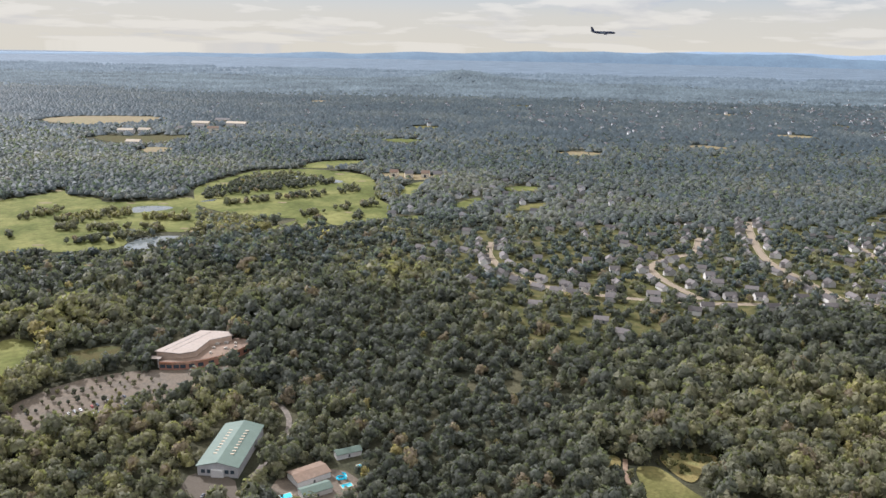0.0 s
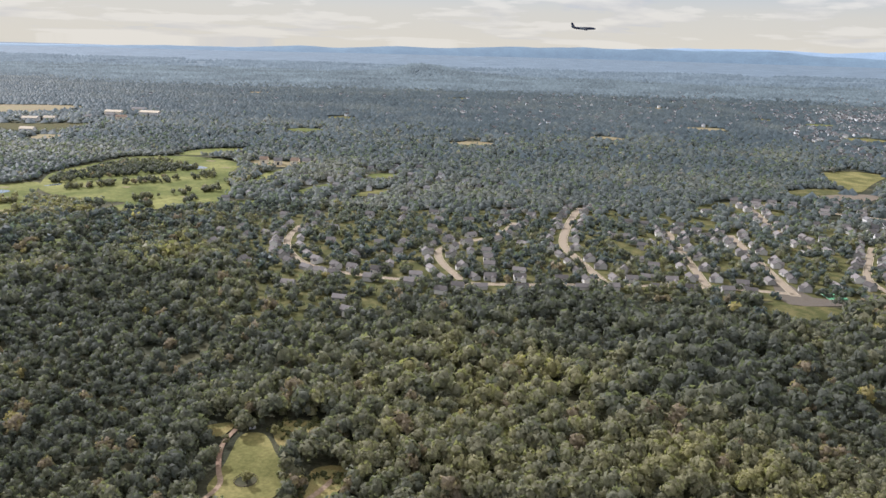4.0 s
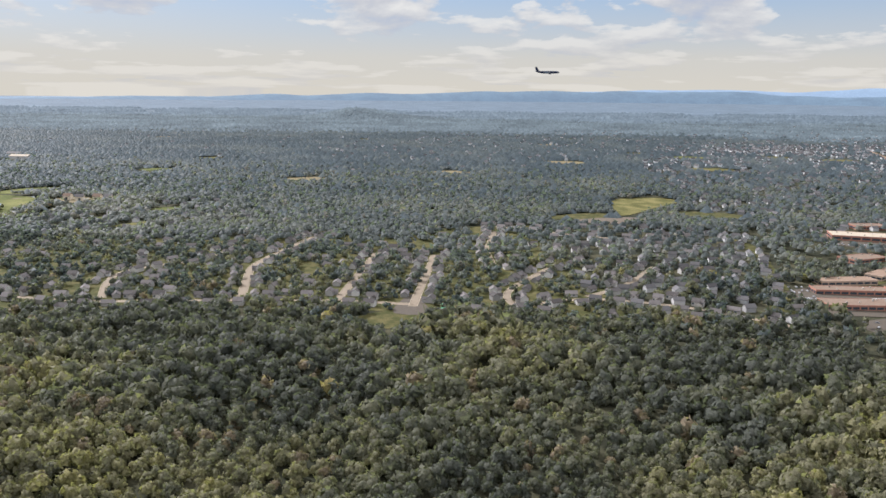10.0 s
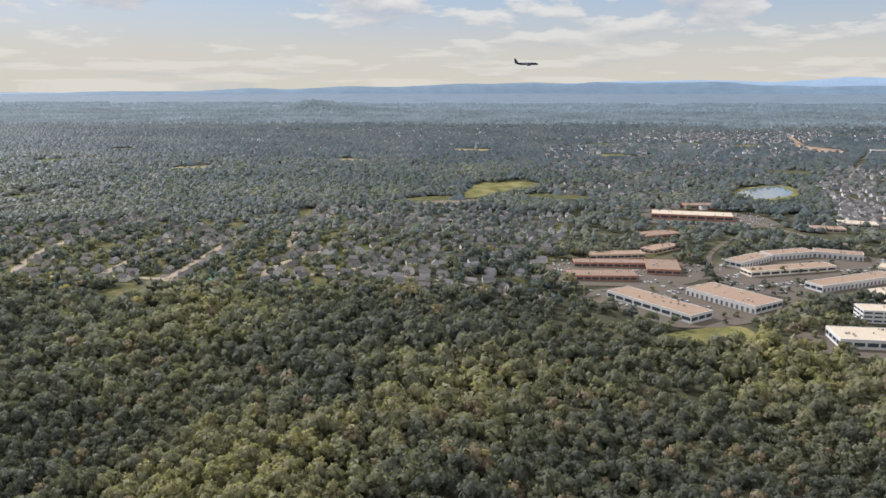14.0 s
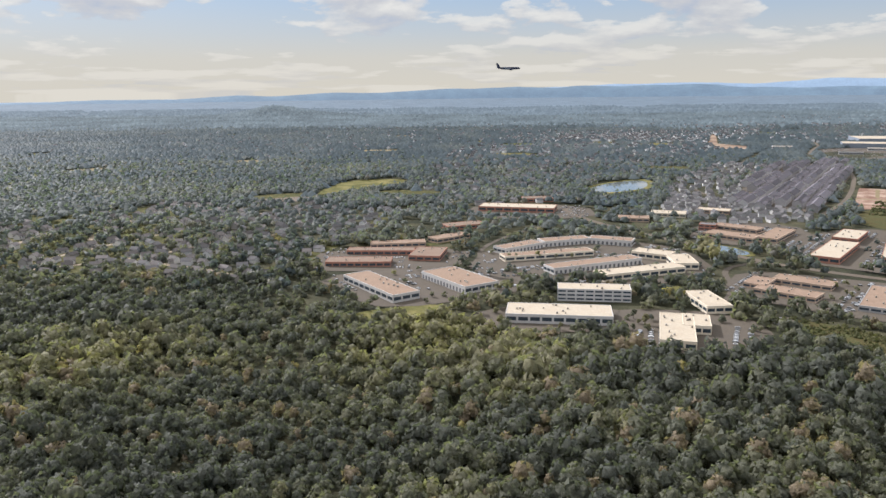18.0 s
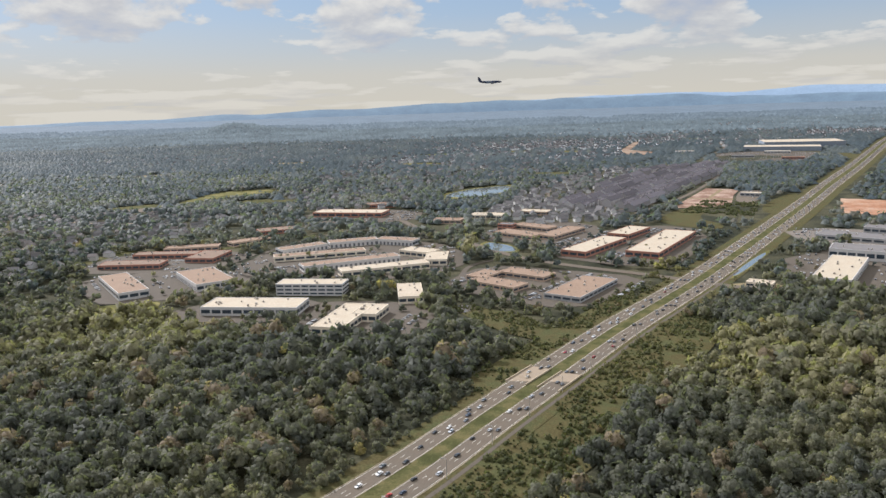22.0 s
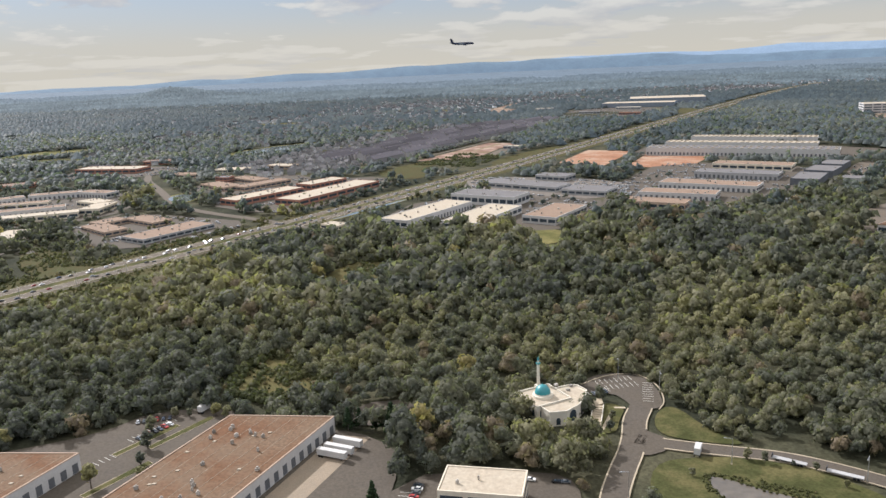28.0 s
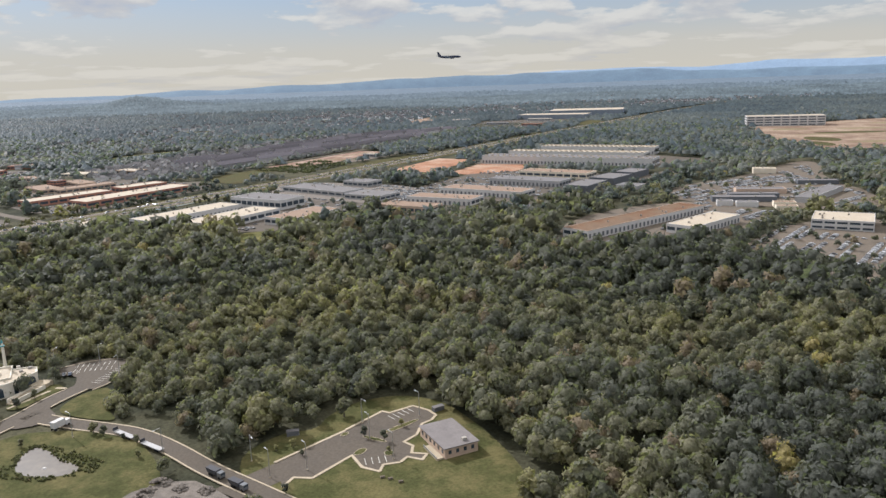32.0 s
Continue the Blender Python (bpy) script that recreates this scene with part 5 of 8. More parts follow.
# far houses and townhouses: too many to count
def house_field(name, spots, mat_wall, mat_roof, label, w, d, h, rise):
    walls, roofs = Shape(), Shape()
    for x, y, a in spots:
        c, s, z = math.cos(a), math.sin(a), ground_z(x, y)
        gw, gr = gable(w, d, h, rise)
        for src, dst in ((gw, walls), (gr, roofs)):
            dst.add([(x + vx * c - vy * s, y + vx * s + vy * c, z + vz) for vx, vy, vz in src.v], src.f)
    base = tagged(new(name, walls.mesh(name, mat_wall)), label, "houses", kind="stuff")
    part("roofs", roofs, mat_roof, base)
    return base


M["far_siding"] = material("far_house_siding", (0.40, 0.39, 0.375), 0.8, 0.06, 0.8, 8, island=0.45)
M["far_white"] = material("far_white_siding", (0.58, 0.58, 0.575), 0.8, 0.06, 0.8, 8, island=0.35)
M["far_roofs"] = material("far_shingle_roofs", (0.105, 0.100, 0.100), 0.9, 0.1, 1.2, 8, island=0.35)
M["town_roofs"] = material("grey_townhouse_roofs", (0.118, 0.108, 0.118), 0.9, 0.1, 1.2, 8, island=0.35)
FAR_HOUSES = []
for _poly, _gap, _n in (
    ([(262, 345), (300, 330), (338, 350), (330, 380), (400, 500), (470, 640), (560, 900), (300, 900), (240, 560), (250, 430)], 9, 620),
    ([(376, 330), (392, 345), (410, 350), (470, 500), (440, 520), (395, 430), (380, 372)], 5.5, 120),
    ([(560, 700), (800, 880), (1000, 1040), (500, 1040), (480, 860)], 12, 260),
    ([(40, 500), (240, 640), (300, 900), (60, 1000), (-60, 760)], 17, 160),
    ([(-60, 250), (60, 330), (0, 380), (-50, 330)], 11, 30),
    ([(820, 480), (1000, 520), (1150, 800), (900, 800)], 14, 120),
    ([(150, 900), (560, 900), (1000, 1040), (1350, 1300), (1000, 1420), (500, 1400), (150, 1150)], 16, 520),
    ([(-300, 560), (60, 640), (-40, 900), (-420, 1000)], 30, 60),
    ([(367, 318), (390, 378), (403, 350), (430, 320), (427, 304), (395, 296)], 4.6, 90),
    ([(340, 790), (420, 850), (436, 797), (415, 735), (350, 745)], 7, 130),
    ([(676, 860), (760, 880), (790, 960), (700, 940)], 7, 110),
    ([(430, 690), (536, 822), (560, 900), (420, 880)], 11, 60),
    ([(600, 1180), (800, 1180), (860, 1420), (620, 1420)], 13, 180),
):
    _xs, _ys = [p[0] for p in _poly], [p[1] for p in _poly]
    _got, _tries = [], 0
    while len(_got) < _n and _tries < 5000:
        _tries += 1
        _x, _y = _rng.uniform(min(_xs), max(_xs)), _rng.uniform(min(_ys), max(_ys))
        if hull_hit(_poly, _x, _y) and all((_x - a) ** 2 + (_y - b) ** 2 > _gap * _gap for a, b, _ in _got[-160:]) and not any(hull_hit(p, _x, _y) for p in CLEAR):
            _got.append((_x, _y, _rng.choice((0, 1.57, 0.6, -0.6)) + _rng.uniform(-0.3, 0.3)))
    FAR_HOUSES += _got
house_field("distant_houses", [h for h in FAR_HOUSES if h[1] < 600], M["far_siding"], M["far_roofs"], "scattered distant suburban houses with dark roofs", 3.0, 2.3, 1.3, 0.8)
house_field("distant_houses", [h for h in FAR_HOUSES if h[1] >= 600], M["far_white"], M["far_roofs"], "scattered far white houses among trees", 3.2, 2.4, 1.8, 0.9)
M["town_siding"] = material("grey_townhouse_siding", (0.34, 0.325, 0.32), 0.8, 0.06, 0.8, 8, island=0.35)
_more, _tries = [], 0
while len(_more) < 75 and _tries < 4000:
    _tries += 1
    _x, _y = _rng.uniform(186, 262), _rng.uniform(200, 336)
    if hull_hit(ZONE, _x, _y) and free_spot(_x, _y, 4.4) and not near_road(_x, _y, 2.0):
        _more.append((_x, _y, _rng.choice((0, 1.57, 0.4, -0.4)) + _rng.uniform(-0.2, 0.2)))
        HOUSE_SPOTS.append((_x, _y))
house_field("suburban_houses", _more, M["far_siding"], M["far_roofs"], "pale suburban houses with dark roofs among trees", 3.2, 2.3, 1.3, 0.8)
TOWN = [(405, 345), (421, 394), (468, 500), (522, 532), (498, 456), (457, 368), (433, 322)]


def terraces(poly, label):
    """Long gabled terraces along their streets, with cross gables to the front, too many to count."""
    walls, roofs = Shape(), Shape()
    along, across = Vector((0.43, 0.903)), Vector((0.903, -0.43))
    for row in range(-9, 10):
        v = -130.0 + _rng.uniform(0, 14)
        while v < 150:
            units = _rng.randint(5, 9)
            length = units * 2.5
            mid = Vector((458, 425)) + across * (row * 6.6 + _rng.uniform(-0.6, 0.6)) + along * (v + length / 2)
            v += length + _rng.uniform(1.8, 4.2)
            if not hull_hit(poly, mid.x, mid.y) or _rng.random() < 0.04:
                continue
            a = math.atan2(along.y, along.x) + (math.pi if row % 2 else 0) + _rng.uniform(-0.03, 0.03)
            c, s, z = math.cos(a), math.sin(a), ground_z(mid.x, mid.y)
            h = _rng.uniform(2.3, 2.8)
            shapes = [gable(length, 4.2, h, 1.35)]
            for k in range(units):
                gw, gr = gable(1.5, 1.5, h + 0.05, 0.75, 0.06)
                off, out = (k - units / 2 + 0.5) * 2.5, -1.75 - 0.35 * (k % 2)
                for sh in (gw, gr):
                    sh.v = [(-y + off, x + out, q) for x, y, q in sh.v]
                shapes.append((gw, gr))
            for pair in shapes:
                for src, dst in zip(pair, (walls, roofs)):
                    dst.add([(mid.x + x * c - y * s, mid.y + x * s + y * c, z + q) for x, y, q in src.v], src.f)
    base = tagged(new("townhouse_rows", walls.mesh("townhouse_rows", M["town_siding"])), label, "houses", kind="stuff")
    part("roofs", roofs, M["town_roofs"], base)


terraces(TOWN, "rows of grey three-storey townhouses with gabled fronts")
CLEAR.append(TOWN)


for _cx, _cy, _r in ((511.5, 81.0, 2.4), (514.0, 85.0, 2.0), (508.0, 82.0, 3.2), (512.0, 83.0, 2.4), (-57.0, 125.0, 6.0), (-48.0, 134.0, 4.0), (506.3, 86.0, 3.6), (510.2, 88.6, 3.0), (507.0, 90.2, 1.2), (567.0, 74.2, 4.2), (-62.0, 134.0, 9.0), (-55.0, 134.0, 5.0), (-37.0, 90.5, 5.0), (-37.2, 96.5, 5.2), (-37.6, 102.0, 4.8), (-21.5, 90.5, 4.6), (-18.5, 99.6, 2.8), (-16.0, 96.4, 2.2), (-60.0, 128.0, 7.5), (-54.0, 131.0, 4.5), (65.0, 87.5, 4.6), (69.0, 88.0, 4.2), (509.5, 81.5, 2.6), (511.5, 81.5, 2.0), (-290, 496, 14), (-258, 436, 10), (-268, 516, 8), (-271, 552, 12), (-244, 556, 13), (-266, 580, 10), (-246, 522, 8), (-262, 534, 8), (30.2, 106.6, 1.6), (481.0, 84.0, 1.5)):
    CLEAR.append([(_cx + _r * math.cos(0.785 * k), _cy + _r * math.sin(0.785 * k)) for k in range(8)])

# ---- woods ----
def value_noise(x, y, cell, seed):
    g = np.random.RandomState(seed).rand(64, 64)
    u, v = x / cell, y / cell
    i, j = np.floor(u).astype(int), np.floor(v).astype(int)
    fu, fv = u - i, v - j
    fu, fv = fu * fu * (3 - 2 * fu), fv * fv * (3 - 2 * fv)
    i0, i1, j0, j1 = i % 64, (i + 1) % 64, j % 64, (j + 1) % 64
    return (g[i0, j0] * (1 - fu) + g[i1, j0] * fu) * (1 - fv) + (g[i0, j1] * (1 - fu) + g[i1, j1] * fu) * fv


def inside_many(poly, x, y):
    hit = np.zeros(len(x), bool)
    p = np.array(poly)
    lo, hi = p.min(0), p.max(0)
    near = np.nonzero((x > lo[0]) & (x < hi[0]) & (y > lo[1]) & (y < hi[1]))[0]
    if not len(near):
        return hit
    a, b, ins = x[near], y[near], np.zeros(len(near), bool)
    for (x0, y0), (x1, y1) in zip(poly, list(poly[1:]) + [poly[0]]):
        if y0 != y1:
            ins ^= ((y0 > b) != (y1 > b)) & (a < x0 + (b - y0) * (x1 - x0) / (y1 - y0))
    hit[near] = ins
    return hit


def near_lines(x, y):
    hit = np.zeros(len(x), bool)
    for line, half in BARE:
        for (x0, y0), (x1, y1) in zip(line, line[1:]):
            near = np.nonzero((x > min(x0, x1) - half) & (x < max(x0, x1) + half) & (y > min(y0, y1) - half) & (y < max(y0, y1) + half))[0]
            if len(near):
                a, b = x[near] - x0, y[near] - y0
                l2 = (x1 - x0) ** 2 + (y1 - y0) ** 2 + 1e-9
                k = np.clip((a * (x1 - x0) + b * (y1 - y0)) / l2, 0, 1)
                hit[near] |= (a - k * (x1 - x0)) ** 2 + (b - k * (y1 - y0)) ** 2 < half * half
    return hit


ICO = bmesh.new()
bmesh.ops.create_icosphere(ICO, subdivisions=1, radius=1)
ICO_V = np.array([v.co[:] for v in ICO.verts])
ICO_F = np.array([[v.index for v in f.verts] for f in ICO.faces])
ICO.free()


def crown_models(count, clumps, seed, tall=1.0, tufts=0, tuft=0.3):
    """Crowns of unit radius: ragged lobes feathered with tufts of leaves, which catch the light as the lobe does."""
    rng, out = np.random.RandomState(seed), []
    for _ in range(count):
        vs, fs, ns, lobes, total = [], [], [], [], 0
        for c in range(clumps):
            if clumps == 1:
                centre, size = np.zeros(3), 0.92
            else:
                a = 2.4 * c + rng.rand() * 0.9
                r = 0.12 if c == 0 else rng.uniform(0.36, 0.62)
                centre = np.array([r * math.cos(a), r * math.sin(a), (0.34 if c == 0 else rng.uniform(-0.45, 0.25)) * tall])
                size = rng.uniform(0.48, 0.60) if c < 2 else rng.uniform(0.34, 0.50)
            squash = np.array((1, 1, 0.92 * tall)) * rng.uniform(0.85, 1.15, 3)
            vs.append(ICO_V * size * rng.uniform(0.78, 1.06, (len(ICO_V), 1)) * squash + centre)
            fs.append(ICO_F + total)
            ns.append(ICO_V / np.linalg.norm(ICO_V, axis=1)[:, None] + centre * 0.35)
            total += len(ICO_V)
            lobes.append((centre, size, squash))
        weight = np.array([l[1] ** 2 for l in lobes])
        for k in rng.choice(len(lobes), tufts, p=weight / weight.sum()):
            centre, size, squash = lobes[k]
            d = rng.normal(size=3)
            d[2] = abs(d[2]) * 1.1 - 0.3
            d /= np.linalg.norm(d)
            at = centre + d * size * squash * rng.uniform(0.94, 1.24)
            n = d + rng.normal(size=3) * 0.4
            n /= np.linalg.norm(n)
            u = np.cross(n, rng.normal(size=3))
            u /= np.linalg.norm(u)
            w, s = np.cross(n, u), tuft * rng.uniform(0.55, 1.25)
            vs.append(np.array([at + u * s, at - u * s * 0.5 + w * s * 0.9, at - u * s * 0.5 - w * s * 0.8]))
            fs.append(np.array([[total, total + 1, total + 2]]))
            ns.append(np.repeat((d + 0.55 * n + centre * 0.35)[None], 3, 0))
            total += 3
        ns = np.concatenate(ns)
        out.append((np.concatenate(vs), np.concatenate(fs), ns / np.linalg.norm(ns, axis=1)[:, None]))
    return out


def wood(name, x, y, radius, lift, models, mat, label, category="woods", brown=0.03):
    """Crowns at many places in one mesh, each with a tone of its own that drifts from stand to stand and is lowered by
    place.
    """
    rng = np.random.RandomState(len(x))
    which, turn = rng.randint(0, len(models), len(x)), rng.rand(len(x)) * 6.283
    tone = 0.27 + 0.82 * (value_noise(x, y, 34.0, 41) - 0.5) + 0.35 * (value_noise(x, y, 11.0, 43) - 0.5) + rng.normal(size=len(x)) * 0.11
    # shade put into the tone: the near right-hand stand is darkened by up to 0.2
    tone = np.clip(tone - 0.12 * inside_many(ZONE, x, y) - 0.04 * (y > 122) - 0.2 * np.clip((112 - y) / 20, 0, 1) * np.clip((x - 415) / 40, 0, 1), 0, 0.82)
    tone = np.clip(tone + (y > 240) * (0.55 * (value_noise(x / 3.2, y, 46.0, 71) - 0.5) + 0.35 * (value_noise(x / 4.0, y, 120.0, 73) - 0.5)), 0, 0.82)
    odd = rng.rand(len(x))
    tone = np.where(odd < 0.004, 0.92, np.where(odd > 1 - brown, 1.0, tone))
    verts, faces, tones, bends, total = [], [], [], [], 0
    z = far_height(x, y)
    for k, (mv, mf, mn) in enumerate(models):
        s = np.nonzero(which == k)[0]
        if not len(s):
            continue
        c, n = np.cos(turn[s])[:, None], np.sin(turn[s])[:, None]
        r, h = radius[s][:, None], lift[s][:, None]
        v = np.stack([x[s][:, None] + r * (mv[:, 0] * c - mv[:, 1] * n), y[s][:, None] + r * (mv[:, 0] * n + mv[:, 1] * c), z[s][:, None] + h + r * mv[:, 2] * 1.15], -1)
        bends.append(np.stack([mn[:, 0] * c - mn[:, 1] * n, mn[:, 0] * n + mn[:, 1] * c, np.repeat(mn[None, :, 2], len(s), 0)], -1).reshape(-1, 3))
        f = mf[None] + (np.arange(len(s)) * len(mv))[:, None, None] + total
        verts.append(v.reshape(-1, 3)), faces.append(f.reshape(-1, 3)), tones.append(np.repeat(tone[s], len(mv)))
        total += len(s) * len(mv)
    verts, faces, tones = np.concatenate(verts), np.concatenate(faces), np.concatenate(tones)
    me = bpy.data.meshes.new(name)
    me.vertices.add(len(verts)), me.loops.add(faces.size), me.polygons.add(len(faces))
    me.vertices.foreach_set("co", verts.ravel().astype(np.float32))
    me.loops.foreach_set("vertex_index", faces.ravel().astype(np.int32))
    me.polygons.foreach_set("loop_start", np.arange(0, faces.size, 3, dtype=np.int32))
    me.update(calc_edges=True)
    me.attributes.new("tone", "FLOAT", "POINT").data.foreach_set("value", tones.astype(np.float32))
    me.materials.append(mat)
    me.shade_smooth()
    me.attributes.new("custom_normal", "FLOAT_VECTOR", "POINT").data.foreach_set("vector", np.concatenate(bends).ravel().astype(np.float32))
    return tagged(new(name, me), label, category, kind="stuff")


def scatter(x0, x1, y0, y1, step, seed):
    rng = np.random.RandomState(seed)
    X, Y = np.meshgrid(np.arange(x0, x1, step), np.arange(y0, y1, step))
    x, y = X.ravel() + rng.uniform(-0.48, 0.48, X.size) * step, Y.ravel() + rng.uniform(-0.48, 0.48, X.size) * step
    return x, y, rng


def keep_wood(x, y, rng, margin_lines=True):
    """Where trees stand: not on cleared land, thin among houses, with small gaps elsewhere."""
    ok = np.ones(len(x), bool)
    for poly in CLEAR:
        ok &= ~inside_many(poly, x, y)
    ok &= ~near_lines(x, y)
    lots = np.zeros(len(x), bool)
    for poly in LOTS:
        lots |= inside_many(poly, x, y)
    ok &= ~lots | (rng.rand(len(x)) < 0.26)
    homes = inside_many(ZONE, x, y)
    ok &= ~homes | (rng.rand(len(x)) < np.where(x > 186, 0.4, 0.5))
    for hx, hy in HOUSE_SPOTS:
        ok &= ((x - hx) / 2.0) ** 2 + ((y - hy + 1.0) / 2.9) ** 2 > 1
    works = inside_many([(250, 165), (370, 145), (440, 195), (560, 185), (660, 200), (700, 330), (480, 330), (400, 330), (300, 345), (250, 260)], x, y)
    ok &= ~works | (rng.rand(len(x)) < 0.62)
    ok &= value_noise(x, y, 9.0, 3) > 0.02
    return ok


def frustum(x, y, slack):
    """The land that the way looks over."""
    return (x > 10 - (y + 10) * 0.92 - slack) & (x < 580 + (y + 10) * 0.66 + slack)


def grow(x0, x1, y0, y1, step, seed, slack):
    """Places, crown radii and heights of trees over a stretch of land."""
    x, y, rng = scatter(x0, x1, y0, y1, step, seed)
    k = frustum(x, y, slack) & (y > 62 - 0.045 * x)
    x, y = x[k], y[k]
    k = keep_wood(x, y, rng)
    x, y = x[k], y[k]
    scrub = np.clip(1.6 * value_noise(x, y, 26.0, 21) - 0.35, 0, 1)
    size = (0.95 + 1.55 * rng.rand(len(x)) ** 1.5) * (0.84 + 0.34 * scrub)
    high = (0.40 + 1.05 * scrub + 1.1 * rng.rand(len(x)) ** 2) * (0.6 + 0.3 * size)
    off = np.abs(x - np.interp(y, [p[1] for p in HIGHWAY], [p[0] for p in HIGHWAY])) * 0.88
    size, high = size * np.interp(off, [8, 17], [0.5, 1.0]), high * np.interp(off, [8, 19], [0.3, 1.0])
    for poly in LOTS:
        lot = inside_many(poly, x, y)
        size, high = np.where(lot, 0.5 + 0.2 * size, size), np.where(lot, 0.7, high)
    homes = inside_many(ZONE, x, y)
    size, high = np.where(homes, 0.95 + 0.42 * size, size), np.where(homes, 0.45 + 0.3 * high, high)
    return x, y, size, high


_x, _y, _s, _h = grow(-150, 720, 34, 122, 1.98, 11, 6)
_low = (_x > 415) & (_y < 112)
DOME_V = np.array([(1, 0, -0.2), (0.31, 0.95, -0.2), (-0.81, 0.59, -0.2), (-0.81, -0.59, -0.2), (0.31, -0.95, -0.2), (0.45, 0.33, 0.62), (-0.17, 0.53, 0.62), (-0.56, 0, 0.62), (-0.17, -0.53, 0.62), (0.45, -0.33, 0.62), (0, 0, 0.85)])
DOME_F = np.array([f for i in range(5) for f in ((i, (i + 1) % 5, 5 + i), ((i + 1) % 5, 5 + (i + 1) % 5, 5 + i), (5 + i, 5 + (i + 1) % 5, 10))])
OCT_V, OCT_F = ICO_V, ICO_F
ICO_V, ICO_F = DOME_V, DOME_F
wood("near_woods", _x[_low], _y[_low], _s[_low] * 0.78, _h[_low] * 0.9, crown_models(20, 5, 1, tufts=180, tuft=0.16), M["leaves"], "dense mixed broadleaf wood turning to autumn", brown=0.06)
wood("near_woods", _x[~_low], _y[~_low], _s[~_low] * 0.86, _h[~_low], crown_models(20, 4, 2, tufts=98, tuft=0.22), M["leaves"], "dense mixed broadleaf wood turning to autumn", brown=0.06)
_x, _y, _s, _h = grow(-330, 860, 122, 275, 2.7, 12, 8)
_near = _y < 175
# crowns with haze in their leaf colour grow more common with distance
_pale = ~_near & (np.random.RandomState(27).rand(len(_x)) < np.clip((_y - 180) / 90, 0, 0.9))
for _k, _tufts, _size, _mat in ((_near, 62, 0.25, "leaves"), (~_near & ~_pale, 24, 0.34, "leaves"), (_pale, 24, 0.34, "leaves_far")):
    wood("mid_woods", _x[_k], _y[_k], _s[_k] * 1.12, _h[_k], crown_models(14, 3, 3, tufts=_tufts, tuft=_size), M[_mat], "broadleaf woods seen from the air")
_m = np.random.RandomState(4)
CONE_MODELS = []
for _ in range(10):
    CONE_MODELS.append((np.array([(1, 0, -0.2), (0.31, 0.95, -0.2), (-0.81, 0.59, -0.2), (-0.81, -0.59, -0.2), (0.31, -0.95, -0.2), (0, 0, 0.55)]) * _m.uniform(0.75, 1.3, (6, 1)), np.array([(0, 1, 5), (1, 2, 5), (2, 3, 5), (3, 4, 5), (4, 0, 5)]), np.array([(0.8, 0, 0.6), (0.25, 0.76, 0.6), (-0.65, 0.47, 0.6), (-0.65, -0.47, 0.6), (0.25, -0.76, 0.6), (0, 0, 1.0)])))
ICO_V, ICO_F = DOME_V * (1, 1, 0.85), DOME_F
FAR_MODELS = crown_models(14, 1, 9, tufts=3, tuft=0.5)
ICO_V, ICO_F = OCT_V, OCT_F


def smooth_canopy(models, up):
    """Crowns whose leaves face the sky more than their rounded sides do."""
    out = []
    for v, f, n in models:
        n = n + np.array((0, 0, up))
        out.append((v, f, n / np.linalg.norm(n, axis=1)[:, None]))
    return out


FAR_MODELS, CONE_MODELS = smooth_canopy(FAR_MODELS, 0.6), smooth_canopy(CONE_MODELS, 0.9)
